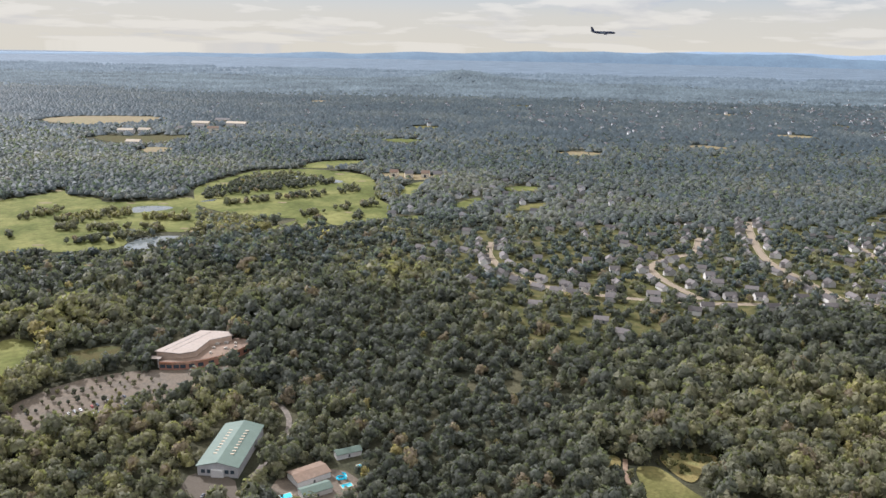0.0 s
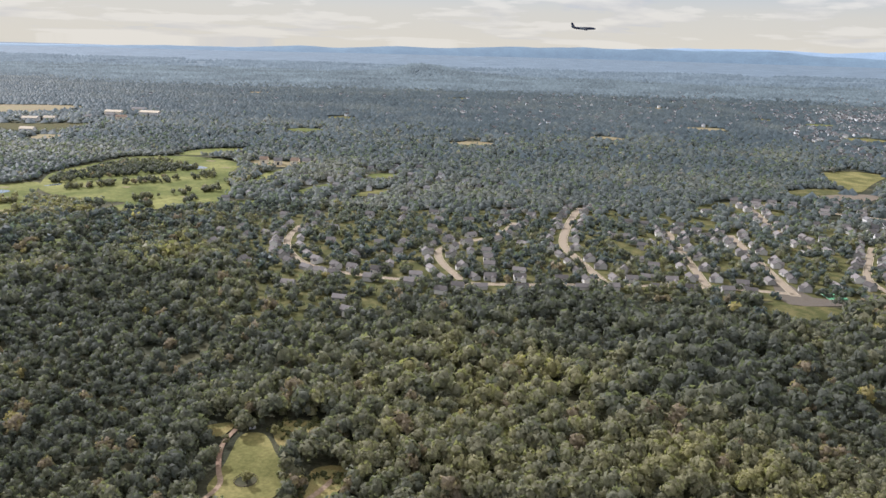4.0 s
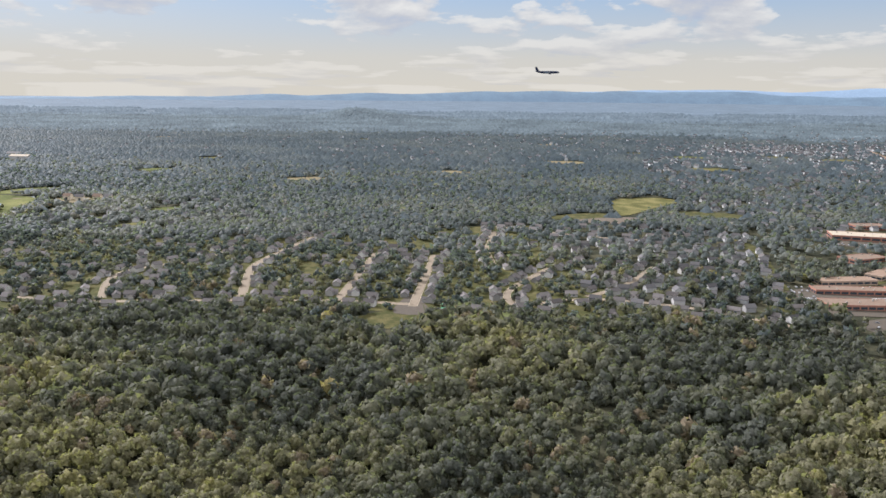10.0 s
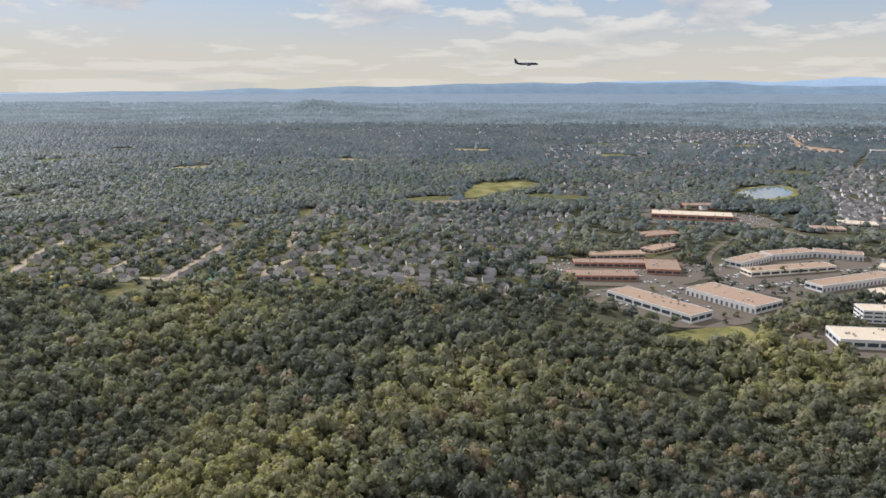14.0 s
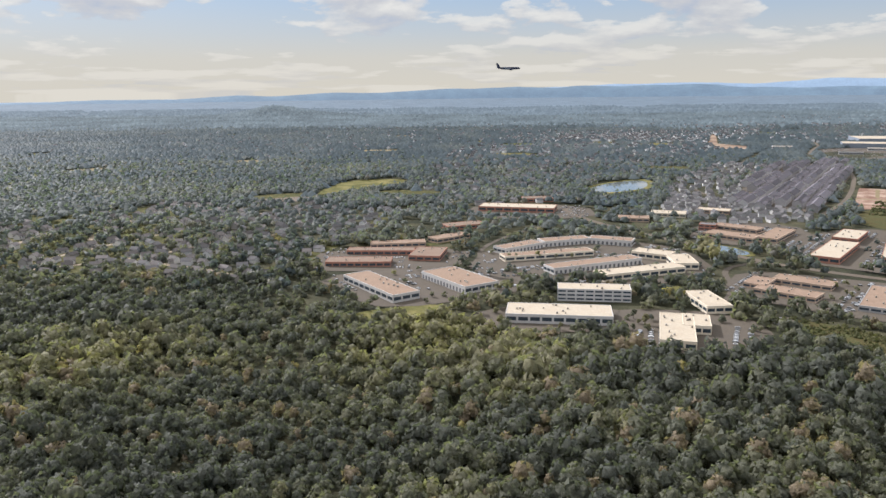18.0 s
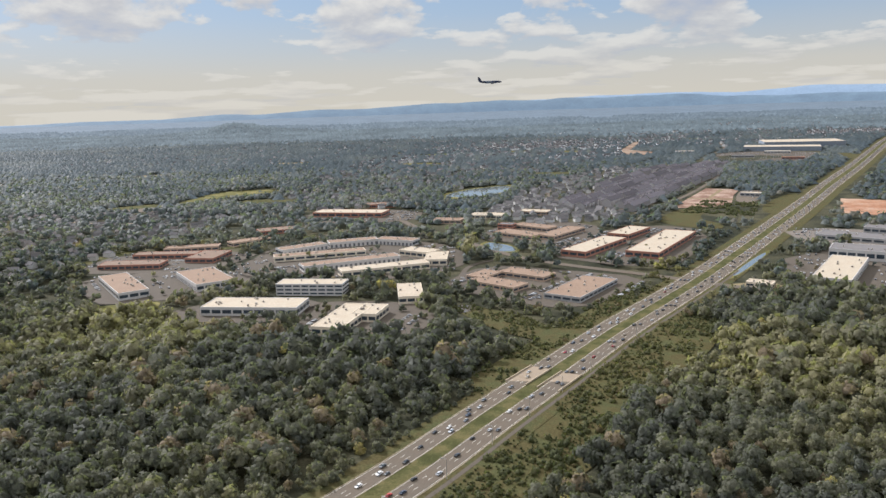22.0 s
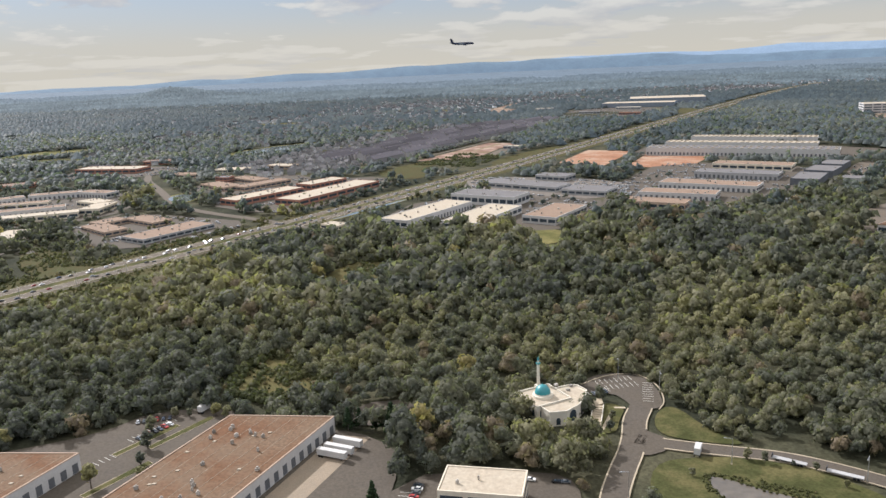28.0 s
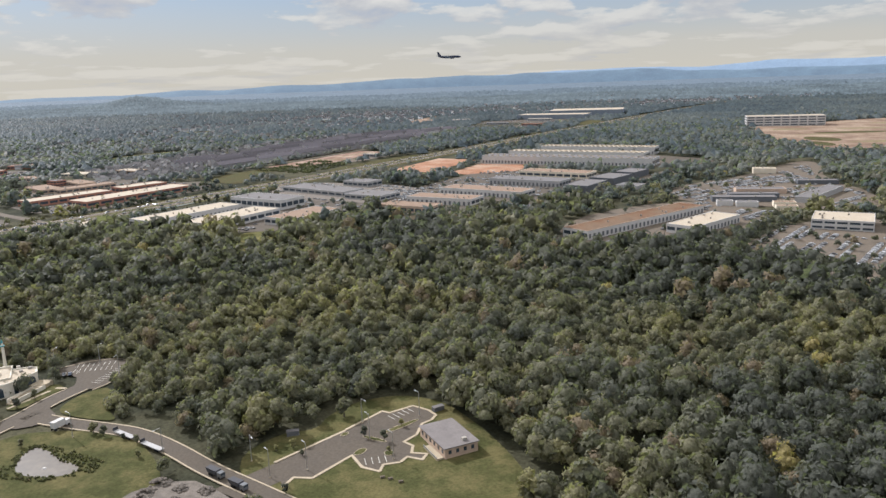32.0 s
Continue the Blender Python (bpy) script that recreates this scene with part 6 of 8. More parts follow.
for _y0, _y1, _step, _seed in ((275, 600, 2.75, 13), (330, 1080, 4.4, 14), (900, 1560, 7.0, 15), (1380, 2050, 9.5, 16)):
    _x, _y, _r = scatter(-1600 if _y0 < 800 else -2600, 1900 if _y0 < 800 else 2600, _y0, _y1, _step, _seed)
    _k = frustum(_x, _y, 10)
    _x, _y = _x[_k], _y[_k]
    _ok = np.ones(len(_x), bool)
    for _p in CLEAR + LOTS:
        _ok &= ~inside_many(_p, _x, _y)
    _ok &= ~near_lines(_x, _y)
    _key = np.round(_x / 2.0).astype(int) * 100003 + np.round(_y / 2.0).astype(int)
    _taken = {(round(hx / 2.0) + i) * 100003 + round(hy / 2.0) + j for hx, hy, _ in FAR_HOUSES for i in (-1, 0, 1) for j in (-4, -3, -2, -1, 0, 1)}
    _ok &= ~np.isin(_key, np.array(sorted(_taken)))
    _suburb = inside_many([(262, 345), (338, 350), (400, 500), (470, 640), (700, 900), (1000, 1040), (300, 1040), (240, 560)], _x, _y)
    _works = inside_many([(250, 270), (450, 270), (620, 270), (760, 300), (760, 420), (560, 420), (500, 380), (420, 330), (300, 350), (250, 330)], _x, _y)
    _homes = inside_many(ZONE, _x, _y)
    _ok &= ~_homes | (_r.rand(len(_x)) < 0.42)
    for _hx, _hy in HOUSE_SPOTS:
        if _hy > 262:
            _ok &= ((_x - _hx) / 2.3) ** 2 + ((_y - _hy + 1.4) / 3.5) ** 2 > 1
    _edge = np.clip((590 - _y + 80 * (value_noise(_x, _y, 40.0, 19) - 0.5)) / 250, 0, 1)
    _ok &= _r.rand(len(_x)) < (_edge if _y0 < 300 else 1 - 0.9 * _edge)
    _wave = 120 * (value_noise(_x, _y, 160.0, 23) - 0.5)
    for _mid in (990, 1470):
        _share = np.clip((_y + _wave - _mid + 70) / 140, 0, 1)
        _ok &= _r.rand(len(_x)) < (_share if _y0 > _mid - 120 else 1 - _share)
    _ok &= ~_works | (_r.rand(len(_x)) < 0.4)
    _ok &= ~_suburb | (_r.rand(len(_x)) < 0.86)
    if _y0 > 1300:
        _ok &= value_noise(_x, _y, 90.0, 17) > 0.25 + 0.5 * _r.rand(len(_x)) * np.clip((_y - 1300) / 700, 0, 1)
    _x, _y = _x[_ok], _y[_ok]
    _v = value_noise(_x, _y, 34.0, 9)
    # haze goes into the far woods' leaf colour, farthest off into a glow
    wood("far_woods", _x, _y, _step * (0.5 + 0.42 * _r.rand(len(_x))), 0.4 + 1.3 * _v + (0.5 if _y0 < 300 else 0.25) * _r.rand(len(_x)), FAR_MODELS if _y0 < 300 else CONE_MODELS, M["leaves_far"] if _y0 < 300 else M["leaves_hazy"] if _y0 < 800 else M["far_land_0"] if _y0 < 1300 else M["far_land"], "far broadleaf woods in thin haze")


# low scrub on the verges and rough meadows
_x, _y, _r = scatter(350, 470, 55, 215, 0.9, 51)
_near = [p for p in HIGHWAY if 55 < p[1] < 220]
_k = inside_many(offset_line(_near, -6.9) + offset_line(_near, -19.0)[::-1], _x, _y) & (_y < 174)
_k |= inside_many(offset_line(_near, 13.5) + offset_line(_near, 5.8)[::-1], _x, _y) & (_y > 112)
_k |= inside_many([(371, 176), (386, 172), (402, 152), (398, 146), (384, 156)], _x, _y)
_k &= value_noise(_x, _y, 5.0, 55) + 0.35 * _r.rand(len(_x)) > 0.58
_x, _y = _x[_k], _y[_k]
wood("scrub", _x, _y, 0.16 + 0.55 * _r.rand(len(_x)) ** 3, 0.08 + 0.1 * _r.rand(len(_x)), crown_models(10, 1, 8, tufts=14, tuft=0.45), M["scrub"], "low bushes and tall weeds on the rough verge", "scrub")
_edge = [(463.3, 98), (466.7, 103.8), (469.9, 101.8), (471.1, 94.5), (477, 95.4), (476.7, 89), (470.4, 87.4), (464, 89.5)]
_r = np.random.RandomState(57)
_i, _f = _r.randint(0, 8, 420), _r.rand(420)
_x, _y = (np.interp(_i + _f, range(9), [p[k] for p in _edge + _edge[:1]]) + _r.normal(size=420) * 0.75 for k in (0, 1))
wood("scrub", _x, _y, 0.25 + 0.65 * _r.rand(420) ** 2, 0.1 + 0.2 * _r.rand(420), crown_models(10, 2, 18, tufts=30, tuft=0.32), M["scrub"], "bushes at the ragged edge of a clearing", "scrub")
for _p, _seed in (([(463, 95), (467, 103), (472, 102), (477, 93), (470, 89)], 52), ([(462.6, 158), (474.6, 161), (482, 151), (466, 146)], 53), ([(31, 107), (34, 113), (44, 113), (43, 105), (38, 101)], 54), ([(42, 89), (43, 96), (49, 98), (54, 92), (50, 86)], 55), ([(452, 318), (470, 356), (492, 340), (478, 305)], 56)):
    _q = np.array(_p)
    _x, _y, _r = scatter(*_q.min(0)[:1], *_q.max(0)[:1], *_q.min(0)[1:], *_q.max(0)[1:], 0.8, _seed)
    _k = inside_many(_p, _x, _y) & (value_noise(_x, _y, 3.0, _seed) + 0.3 * _r.rand(len(_x)) > 0.62)
    _x, _y = _x[_k], _y[_k]
    wood("scrub", _x, _y, 0.15 + 0.6 * _r.rand(len(_x)) ** 3, 0.08 + 0.1 * _r.rand(len(_x)), crown_models(8, 1, 8, tufts=14, tuft=0.45), M["scrub"], "low bushes in a dry clearing", "scrub")
_r = np.random.RandomState(58)
_x, _y = _r.uniform(520, 533, 2600), _r.uniform(63, 73, 2600)
_k = inside_many([(522.2, 66.4), (522.0, 70.8), (522.6, 72.0), (525.4, 71.2), (527.6, 70.6), (532.2, 68.5), (532.5, 66.4), (528.1, 64.2), (523.6, 64.8)], _x, _y) & ~inside_many([(522.9, 68.6), (522.7, 70.2), (523.1, 71.0), (525.2, 70.1), (527.4, 68.6), (530.4, 67.2), (530.0, 65.8), (527.1, 65.2), (524.2, 66.1)], _x, _y)
_x, _y = _x[_k][:260], _y[_k][:260]
wood("reeds", _x, _y, 0.08 + 0.12 * _r.rand(len(_x)), 0.05 + 0.06 * _r.rand(len(_x)), crown_models(8, 1, 12, tufts=12, tuft=0.4), M["scrub"], "brown-green reeds round the muddy pond", "reeds")


# ---- golf course: bunkers and tree belts ----
for _x, _y, _r in ((-194, 267, 2.6), (-206, 291, 2.6), (-153, 207, 2.0), (-118, 288, 2.0), (-115, 292, 1.4), (-144, 327, 2.2), (-140, 331, 1.6), (-102, 291, 1.8), (-115, 236, 2.2), (-119, 239, 1.4), (-148, 277, 2.0), (-161, 275, 1.8), (-77, 260, 2.0), (-79, 256, 1.6), (-59, 262, 1.8), (-130, 360, 2.4), (-100, 366, 2.4), (-84, 349, 2.2), (-51, 338, 2.6), (-54, 315, 2.4), (-70, 279, 1.6), (-66, 275, 1.3)):
    ground_patch("bunker", [(_x + _r * math.cos(a) * (1.2 + 0.3 * math.sin(3 * a + _x)), _y + _r * math.sin(a) * 0.8) for a in (0, 0.9, 1.9, 2.9, 3.9, 5.1)], "hay", "pale sand bunker on the golf course", "bunker", 0.06, clear=False)
_gx, _gy = [], []
_r = np.random.RandomState(31)
for _p, _n in (([(-143, 296), (-140, 319), (-140, 351), (-122, 358), (-94, 342), (-108, 321), (-123, 305), (-134, 290)], 330), ([(-122, 278), (-124, 284), (-111, 298), (-109, 293)], 26), ([(-106, 295), (-108, 300), (-90, 315), (-88, 308)], 30), ([(-86, 264), (-87, 270), (-73, 290), (-71, 284)], 30), ([(-68, 289), (-69, 298), (-65, 304), (-62, 291)], 16),
              ([(-85, 314), (-89, 330), (-81, 336), (-76, 320)], 18), ([(-66, 266), (-68, 276), (-63, 277), (-60, 267)], 10), ([(-77, 257), (-78, 263), (-73, 264), (-71, 257)], 8), ([(-184, 237), (-187, 241), (-183, 242), (-181, 239)], 6), ([(-181, 242), (-185, 248), (-180, 258), (-175, 252)], 22), ([(-168, 236), (-170, 244), (-153, 261), (-147, 252), (-159, 240)], 60),
              ([(-160, 226), (-163, 231), (-128, 238), (-122, 233), (-124, 231)], 40), ([(-143, 208), (-146, 212), (-138, 221), (-132, 214)], 20), ([(-133, 217), (-135, 222), (-131, 227), (-128, 221)], 12), ([(-140, 248), (-143, 253), (-128, 259), (-123, 250)], 26), ([(-114, 243), (-126, 263), (-113, 260), (-96, 257), (-89, 244), (-96, 232), (-105, 230)], 200), ([(-116, 205), (-116, 209), (-113, 217), (-110, 222), (-105, 220), (-105, 206)], 30),
              ([(-67, 308), (-73, 335), (-67, 349), (-63, 340), (-59, 320), (-59, 304)], 90), ([(-168, 211), (-173, 218), (-170, 218), (-165, 211)], 6), ([(-85, 236), (-87, 242), (-76, 243), (-73, 237)], 16)):
    _q = np.array(_p)
    _a, _b = _r.uniform(_q[:, 0].min(), _q[:, 0].max(), _n * 3), _r.uniform(_q[:, 1].min(), _q[:, 1].max(), _n * 3)
    _k = inside_many(_p, _a, _b)
    _gx.append(_a[_k][:_n]), _gy.append(_b[_k][:_n])
_gx, _gy = np.concatenate(_gx), np.concatenate(_gy)
ICO_V, ICO_F = OCT_V, OCT_F
wood("golf_trees", _gx, _gy, 0.9 + 0.9 * _r.rand(len(_gx)), 0.6 + 0.6 * _r.rand(len(_gx)), crown_models(8, 2, 6, tufts=30, tuft=0.3), M["leaves"], "belts of trees between the fairways")


# ---- trees that stand alone ----
def tree_model(name, crown_mat, radius, height, seed, cone=False):
    """A tapered trunk with limbs and a crown of ragged clumps."""
    rng = random.Random(seed)
    t = thing(name, 0, 0, 0, "", "tree", z=0)
    part("trunk", Shape().tube(0, 0, -0.05, height * 0.75, 0.09, 0.035, 7), M["bark"], t)
    for k in range(2):
        a, limb = 3.14 * k + rng.random(), Shape()
        limb.tube(0, 0, 0, radius * 0.8, 0.035, 0.012, 5)
        limb.v = [(z * 0.75 * math.cos(a) + x, z * 0.75 * math.sin(a) + y, height * 0.45 + z * 0.6) for x, y, z in limb.v]
        part("limb", limb, M["bark"], t)
    crown = Shape()
    n = 26 if cone else 12
    for k in range(n):
        if cone:
            f = k / n
            r, a, z = radius * (1 - f) * 0.75, 2.4 * k, height * (0.2 + 0.95 * f)
            size = radius * (0.42 - 0.28 * f)
        else:
            a, f = 2.4 * k, rng.uniform(-0.8, 1)
            r, z = radius * math.sqrt(1 - f * f * 0.9) * rng.uniform(0.3, 0.75), height * 0.78 + radius * f * 0.8
            size = radius * rng.uniform(0.28, 0.45)
        cx, cy = r * math.cos(a), r * math.sin(a)
        crown.add([(cx + x * size * (j := rng.uniform(0.7, 1.2)), cy + y * size * j, z + v * size * j) for x, y, v in OCT_V], OCT_F.tolist())
        for _ in range(14):
            d = Vector((rng.gauss(0, 1), rng.gauss(0, 1), rng.gauss(0.3, 1))).normalized()
            at = Vector((cx, cy, z)) + d * size * rng.uniform(0.95, 1.3)
            u = d.cross(Vector((rng.gauss(0, 1), rng.gauss(0, 1), rng.gauss(0, 1)))).normalized()
            w, g = d.cross(u), radius * rng.uniform(0.10, 0.22)
            crown.add([at + u * g, at - u * g * 0.5 + w * g, at - u * g * 0.5 - w * g + d * g * 0.5], [(0, 1, 2)])
    part("crown", crown.mesh("crown", M[crown_mat], True), None, t)
    return t


TREES = [tree_model("tree", "tree_leaves", 0.75, 1.5, 1), tree_model("tree", "tree_leaves", 0.55, 1.1, 2), tree_model("tree", "tree_leaves", 0.95, 1.9, 3)]
PINE = tree_model("pine_tree", "evergreen", 0.8, 2.8, 4, True)


def plant(model, x, y, s, label, group):
    z = ground_z(x, y)
    ob = copy_thing(model, pose(x, y, z, 0, 0, (x * 37 + y * 11) % 360))
    ob.scale = (s, s, s)
    return tagged(ob, label, "tree", group)


_rng = random.Random(77)
for _x, _y, _s in ((460.5, 82.4, 1.0), (462.3, 82.6, 0.8), (465.6, 83.0, 0.9), (467.3, 82.4, 0.9), (459.4, 78.5, 1.1), (461.0, 74.5, 1.2), (462.0, 71.0, 1.1), (463.6, 68.2, 1.0), (459.2, 66.0, 1.1), (443.5, 74.2, 0.9), (438.6, 74.8, 1.0), (434.4, 73.0, 0.9)):
    plant(TREES[_rng.randrange(3)], _x, _y, _s, "young lot tree with golden-green leaves in a kerbed island", "warehouse lot trees")
for _x, _y, _s in ((483.4, 79.8, 0.9), (484.6, 80.5, 0.8), (488.8, 79.0, 1.25), (486.6, 79.9, 0.6), (487.4, 80.4, 0.7), (489.6, 64.6, 0.8), (490.6, 62.2, 0.7), (488.4, 81.6, 0.8)):
    plant(PINE, _x, _y, _s, "dark evergreen pine beside the warehouse", "pines by the warehouse")
for _x, _y, _s in ((557.9, 75.1, 0.5), (560.2, 74.3, 0.5), (561.4, 77.8, 0.35), (561.2, 71.8, 0.3), (554.5, 79.8, 1.2), (552.4, 70.8, 0.5), (551.0, 72.4, 0.55), (549.4, 71.6, 0.5), (553.0, 63.9, 0.5)):
    plant(TREES[_rng.randrange(3)], _x, _y, _s, "small round tree beside the parking lot", "lot trees by the brick house")
for _x, _y, _s in ((527.4, 74.6, 0.7), (529.0, 74.0, 0.5), (533.6, 72.6, 0.7), (521.2, 71.2, 0.5), (535.4, 69.6, 0.6), (531.6, 73.4, 0.5), (523.4, 87.0, 0.5), (513.9, 80.6, 0.7), (514.4, 83.2, 0.5), (511.4, 79.4, 1.0), (510.4, 77.2, 1.2)):
    plant(TREES[_rng.randrange(3)], _x, _y, _s, "small tree on the grass beside the street", "street trees")
for _k in range(16):
    for _j in range(9):
        _u, _v = -12 + 1.75 * _k, 0.9 - 3.0 * (_j - 3)
        _x, _y = -72 + _u * 0.62 - _v * 0.78 + _rng.uniform(-0.3, 0.3), 108 + _u * 0.78 + _v * 0.62 + _rng.uniform(-0.3, 0.3)
        if hull_hit([(-79, 95), (-82, 104), (-78, 115), (-69, 122), (-60, 124), (-54, 127), (-59, 112), (-67, 101)], _x, _y) and _rng.random() < 0.8:
            plant(TREES[_rng.randrange(2)], _x, _y, _rng.uniform(0.5, 0.85), "small round tree in the school parking lot", "school lot trees")
for _k in range(60):
    _f = _rng.random()
    _x, _y = _rng.choice(((340 + _rng.uniform(0, 4), 150 + 26 * _f), (305 + 28 * _f, 163 - _rng.random()), (372 + _rng.random() * 3, 170 + 20 * _f), (397 + _rng.random(), 186 + 26 * _f), (418 + 26 * _f, 224 + 40 * _f), (300 + 36 * _f, 228 + 6 * _f), (430 + 14 * _f, 214 + 24 * _f), (464 + 14 * _f, 232 + 6 * _f)))
    plant(TREES[_rng.randrange(3)], _x, _y, _rng.uniform(0.6, 1.2), "parking lot tree among the offices", "office park trees")
for _x, _y, _s in ((34.6, 91.6, 1.1), (33.6, 92.8, 0.9), (27.6, 106.9, 1.3), (30.2, 108.2, 1.2), (26.9, 101.6, 0.9), (33.4, 105.8, 1.0)):
    plant(TREES[_rng.randrange(3)], _x, _y, _s, "dark bushy tree beside the paddock", "paddock trees")
for _m in (*TREES, PINE):
    for _o in (*_m.children_recursive, _m):
        bpy.data.objects.remove(_o)


# ---- mosque ----
def dome(x, y, z, r, rise, n=20, rows=8, point=0.12):
    sh, pts = Shape(), []
    for j in range(rows):
        a = math.pi / 2 * j / rows
        for i in range(n):
            b = 2 * math.pi * i / n
            pts.append((x + r * math.cos(a) * math.cos(b), y + r * math.cos(a) * math.sin(b), z + rise * math.sin(a) * (1 + point * j / rows)))
    pts.append((x, y, z + rise * (1 + point)))
    faces = [(j * n + i, j * n + (i + 1) % n, (j + 1) * n + (i + 1) % n, (j + 1) * n + i) for j in range(rows - 1) for i in range(n)]
    faces += [((rows - 1) * n + i, (rows - 1) * n + (i + 1) % n, rows * n) for i in range(n)]
    return sh.add(pts, faces)


def arch(x, y, z, w, h, a, depth=0.06):
    """A round-headed opening's panel, standing on z, facing the way a."""
    out = [(-w / 2, 0), (w / 2, 0)] + [(w / 2 * math.cos(t), h - w / 2 + w / 2 * math.sin(t)) for t in [math.pi * k / 8 for k in range(9)]]
    c, s, n = math.cos(a), math.sin(a), len(out)
    pts = [(x + u * c + e * s, y + u * s - e * c, z + v) for e in (0, depth) for u, v in out]
    return Shape().add(pts, [tuple(range(n, 2 * n))] + [(i, (i + 1) % n, n + (i + 1) % n, n + i) for i in range(n)])


mosque = thing("mosque", 506.3, 86.2, 33, "ivory mosque with a teal dome and slender minaret", "mosque")
part("wall", Shape().box(0, 0, -0.2, 5.0, 5.0, 1.8), M["mosque"], mosque)
part("roof", Shape().box(0, 0, 1.604, 4.7, 4.7, 0.04), M["white_roof"], mosque)
for _x, _y, _w, _d in ((0, 2.45, 5.0, 0.12), (0, -2.45, 5.0, 0.12), (2.45, 0, 0.12, 4.78), (-2.45, 0, 0.12, 4.78)):
    part("parapet", Shape().box(_x, _y, 1.602, _w, _d, 0.22), M["mosque"], mosque)
part("drum", Shape().tube(0, 0, 1.63, 1.95, 1.3, 1.26, 24), M["mosque"], mosque)
part("upper_drum", Shape().tube(0, 0, 1.95, 2.1, 1.02, 1.0, 24), M["mosque"], mosque)
part("dome", dome(0, 0, 2.1, 0.98, 0.95).mesh("dome", M["teal"], True), None, mosque, "glossy teal dome")
part("finial", Shape().tube(0, 0, 3.1, 3.5, 0.03, 0.005, 6), M["teal"], mosque)
for _k in range(5):
    _o = -1.8 + 0.9 * _k
    part("arched_window", arch(_o, -2.5, 0.35, 0.42, 0.9, 0), M["glass"], mosque, "dark round-headed window")
    part("arched_window", arch(-2.5, _o, 0.35, 0.42, 0.9, -math.pi / 2), M["glass"], mosque, "dark round-headed window")
_plan = [(2.5, -2.5), (2.5, 1.1), (4.4, 1.0), (5.4, 0.4), (5.5, -1.5), (3.9, -3.2), (2.2, -4.4), (0.0, -5.1), (-1.9, -4.4), (-1.9, -2.5)][::-1]
wing = part("wing", Shape().prism(_plan, -0.2, 1.55), M["mosque"], mosque, "ivory entrance wing with a bowed front")
part("wing_roof", Shape().prism([(1.0 + (x - 1.0) * 0.94, (y + 2.0) * 0.94 - 2.0) for x, y in _plan], 1.554, 1.6), M["white_roof"], mosque, "cream flat roof")
for (_xa, _ya), (_xb, _yb) in zip(_plan, _plan[1:]):
    part("wing_parapet", Shape().box((_xa + _xb) / 2, (_ya + _yb) / 2, 1.552, math.hypot(_xb - _xa, _yb - _ya), 0.1, 0.2, math.atan2(_yb - _ya, _xb - _xa)), M["mosque"], mosque)
for (_xa, _ya), (_xb, _yb), _w, _h in (((0.0, -5.1), (2.2, -4.4), 1.25, 1.4), ((2.2, -4.4), (3.9, -3.2), 0.5, 0.85), ((3.9, -3.2), (5.5, -1.5), 1.5, 1.4), ((-1.9, -4.4), (0.0, -5.1), 0.5, 0.85), ((5.5, -1.5), (5.4, 0.4), 0.5, 0.85)):
    part("entrance_arch", arch((_xa + _xb) / 2, (_ya + _yb) / 2, 0.05, _w, _h, math.atan2(_yb - _ya, _xb - _xa)), M["glass"], mosque, "tall dark pointed arch")
part("terrace", Shape().prism([(5.6, -1.4), (7.2, -2.3), (6.5, -3.5), (5.0, -3.6), (4.4, -3.0)][::-1], -0.2, 0.5), M["concrete"], mosque, "pale paved terrace")
for _k in range(9):
    part("step", Shape().box(5.5 - 0.36 * _k, -3.8 - 0.41 * _k, -0.1, 1.15, 0.5, 0.56 - 0.055 * _k, radians(-41)), M["concrete"], mosque)
for _o in (-0.62, 0.62):
    part("stair_wall", Shape().box(4.2 + _o * 0.75, -5.3 - _o * 0.66, -0.1, 4.9, 0.1, 0.62, radians(49)), M["mosque"], mosque, "low ivory stair wall")
minaret = part("minaret", Shape().box(1.6, 3.4, -0.2, 0.75, 0.75, 1.7).tube(1.6, 3.4, 1.5, 4.4, 0.22, 0.17, 12), M["mosque"], mosque, "slender ivory minaret")
part("balcony", Shape().tube(1.6, 3.4, 4.35, 4.5, 0.28, 0.3, 12), M["teal"], minaret, "teal balcony ring")
part("lantern", Shape().tube(1.6, 3.4, 4.5, 4.85, 0.13, 0.12, 10), M["mosque"], minaret)
part("spire", Shape().tube(1.6, 3.4, 4.85, 5.4, 0.16, 0.01, 10), M["teal"], minaret, "teal spire")
for _ux, _uy in ((3.2, 1.8), (4.6, 0.6), (3.6, -0.2)):
    part("roof_unit", Shape().box(_ux, _uy, 1.59, 0.45, 0.35, 0.26), M["unit"], mosque)

# ---- brick house with the parking lot ----
lodge = thing("brick_house", 567.0, 74.2, 33, "single-storey pale brick building with a flat grey roof", "building")
part("wall", Shape().box(0, 0, -0.2, 3.7, 5.9, 1.3), M["tan_wall"], lodge)
part("roof", Shape().box(0, 0, 1.1, 3.95, 6.15, 0.07), M["roofs"], lodge, "flat grey roof")
for _k in range(6):
    part("window", Shape().box(-1.86, -2.4 + 0.95 * _k, 0.45, 0.05, 0.32, 0.4), M["glass"], lodge)
for _k in range(4):
    part("window", Shape().box(-1.3 + 0.85 * _k, -2.96, 0.45, 0.32, 0.05, 0.4), M["glass"], lodge)
part("ramp", Shape().box(-2.3, -1.2, -0.1, 0.75, 3.2, 0.28), M["concrete"], lodge, "pale concrete entrance ramp")
part("ramp_rail", Shape().box(-2.68, -1.2, 0.18, 0.03, 3.2, 0.18), M["steel"], lodge)
part("roof_unit", Shape().box(0.7, -2.2, 1.17, 0.5, 0.4, 0.3), M["unit"], lodge, "white rooftop unit")


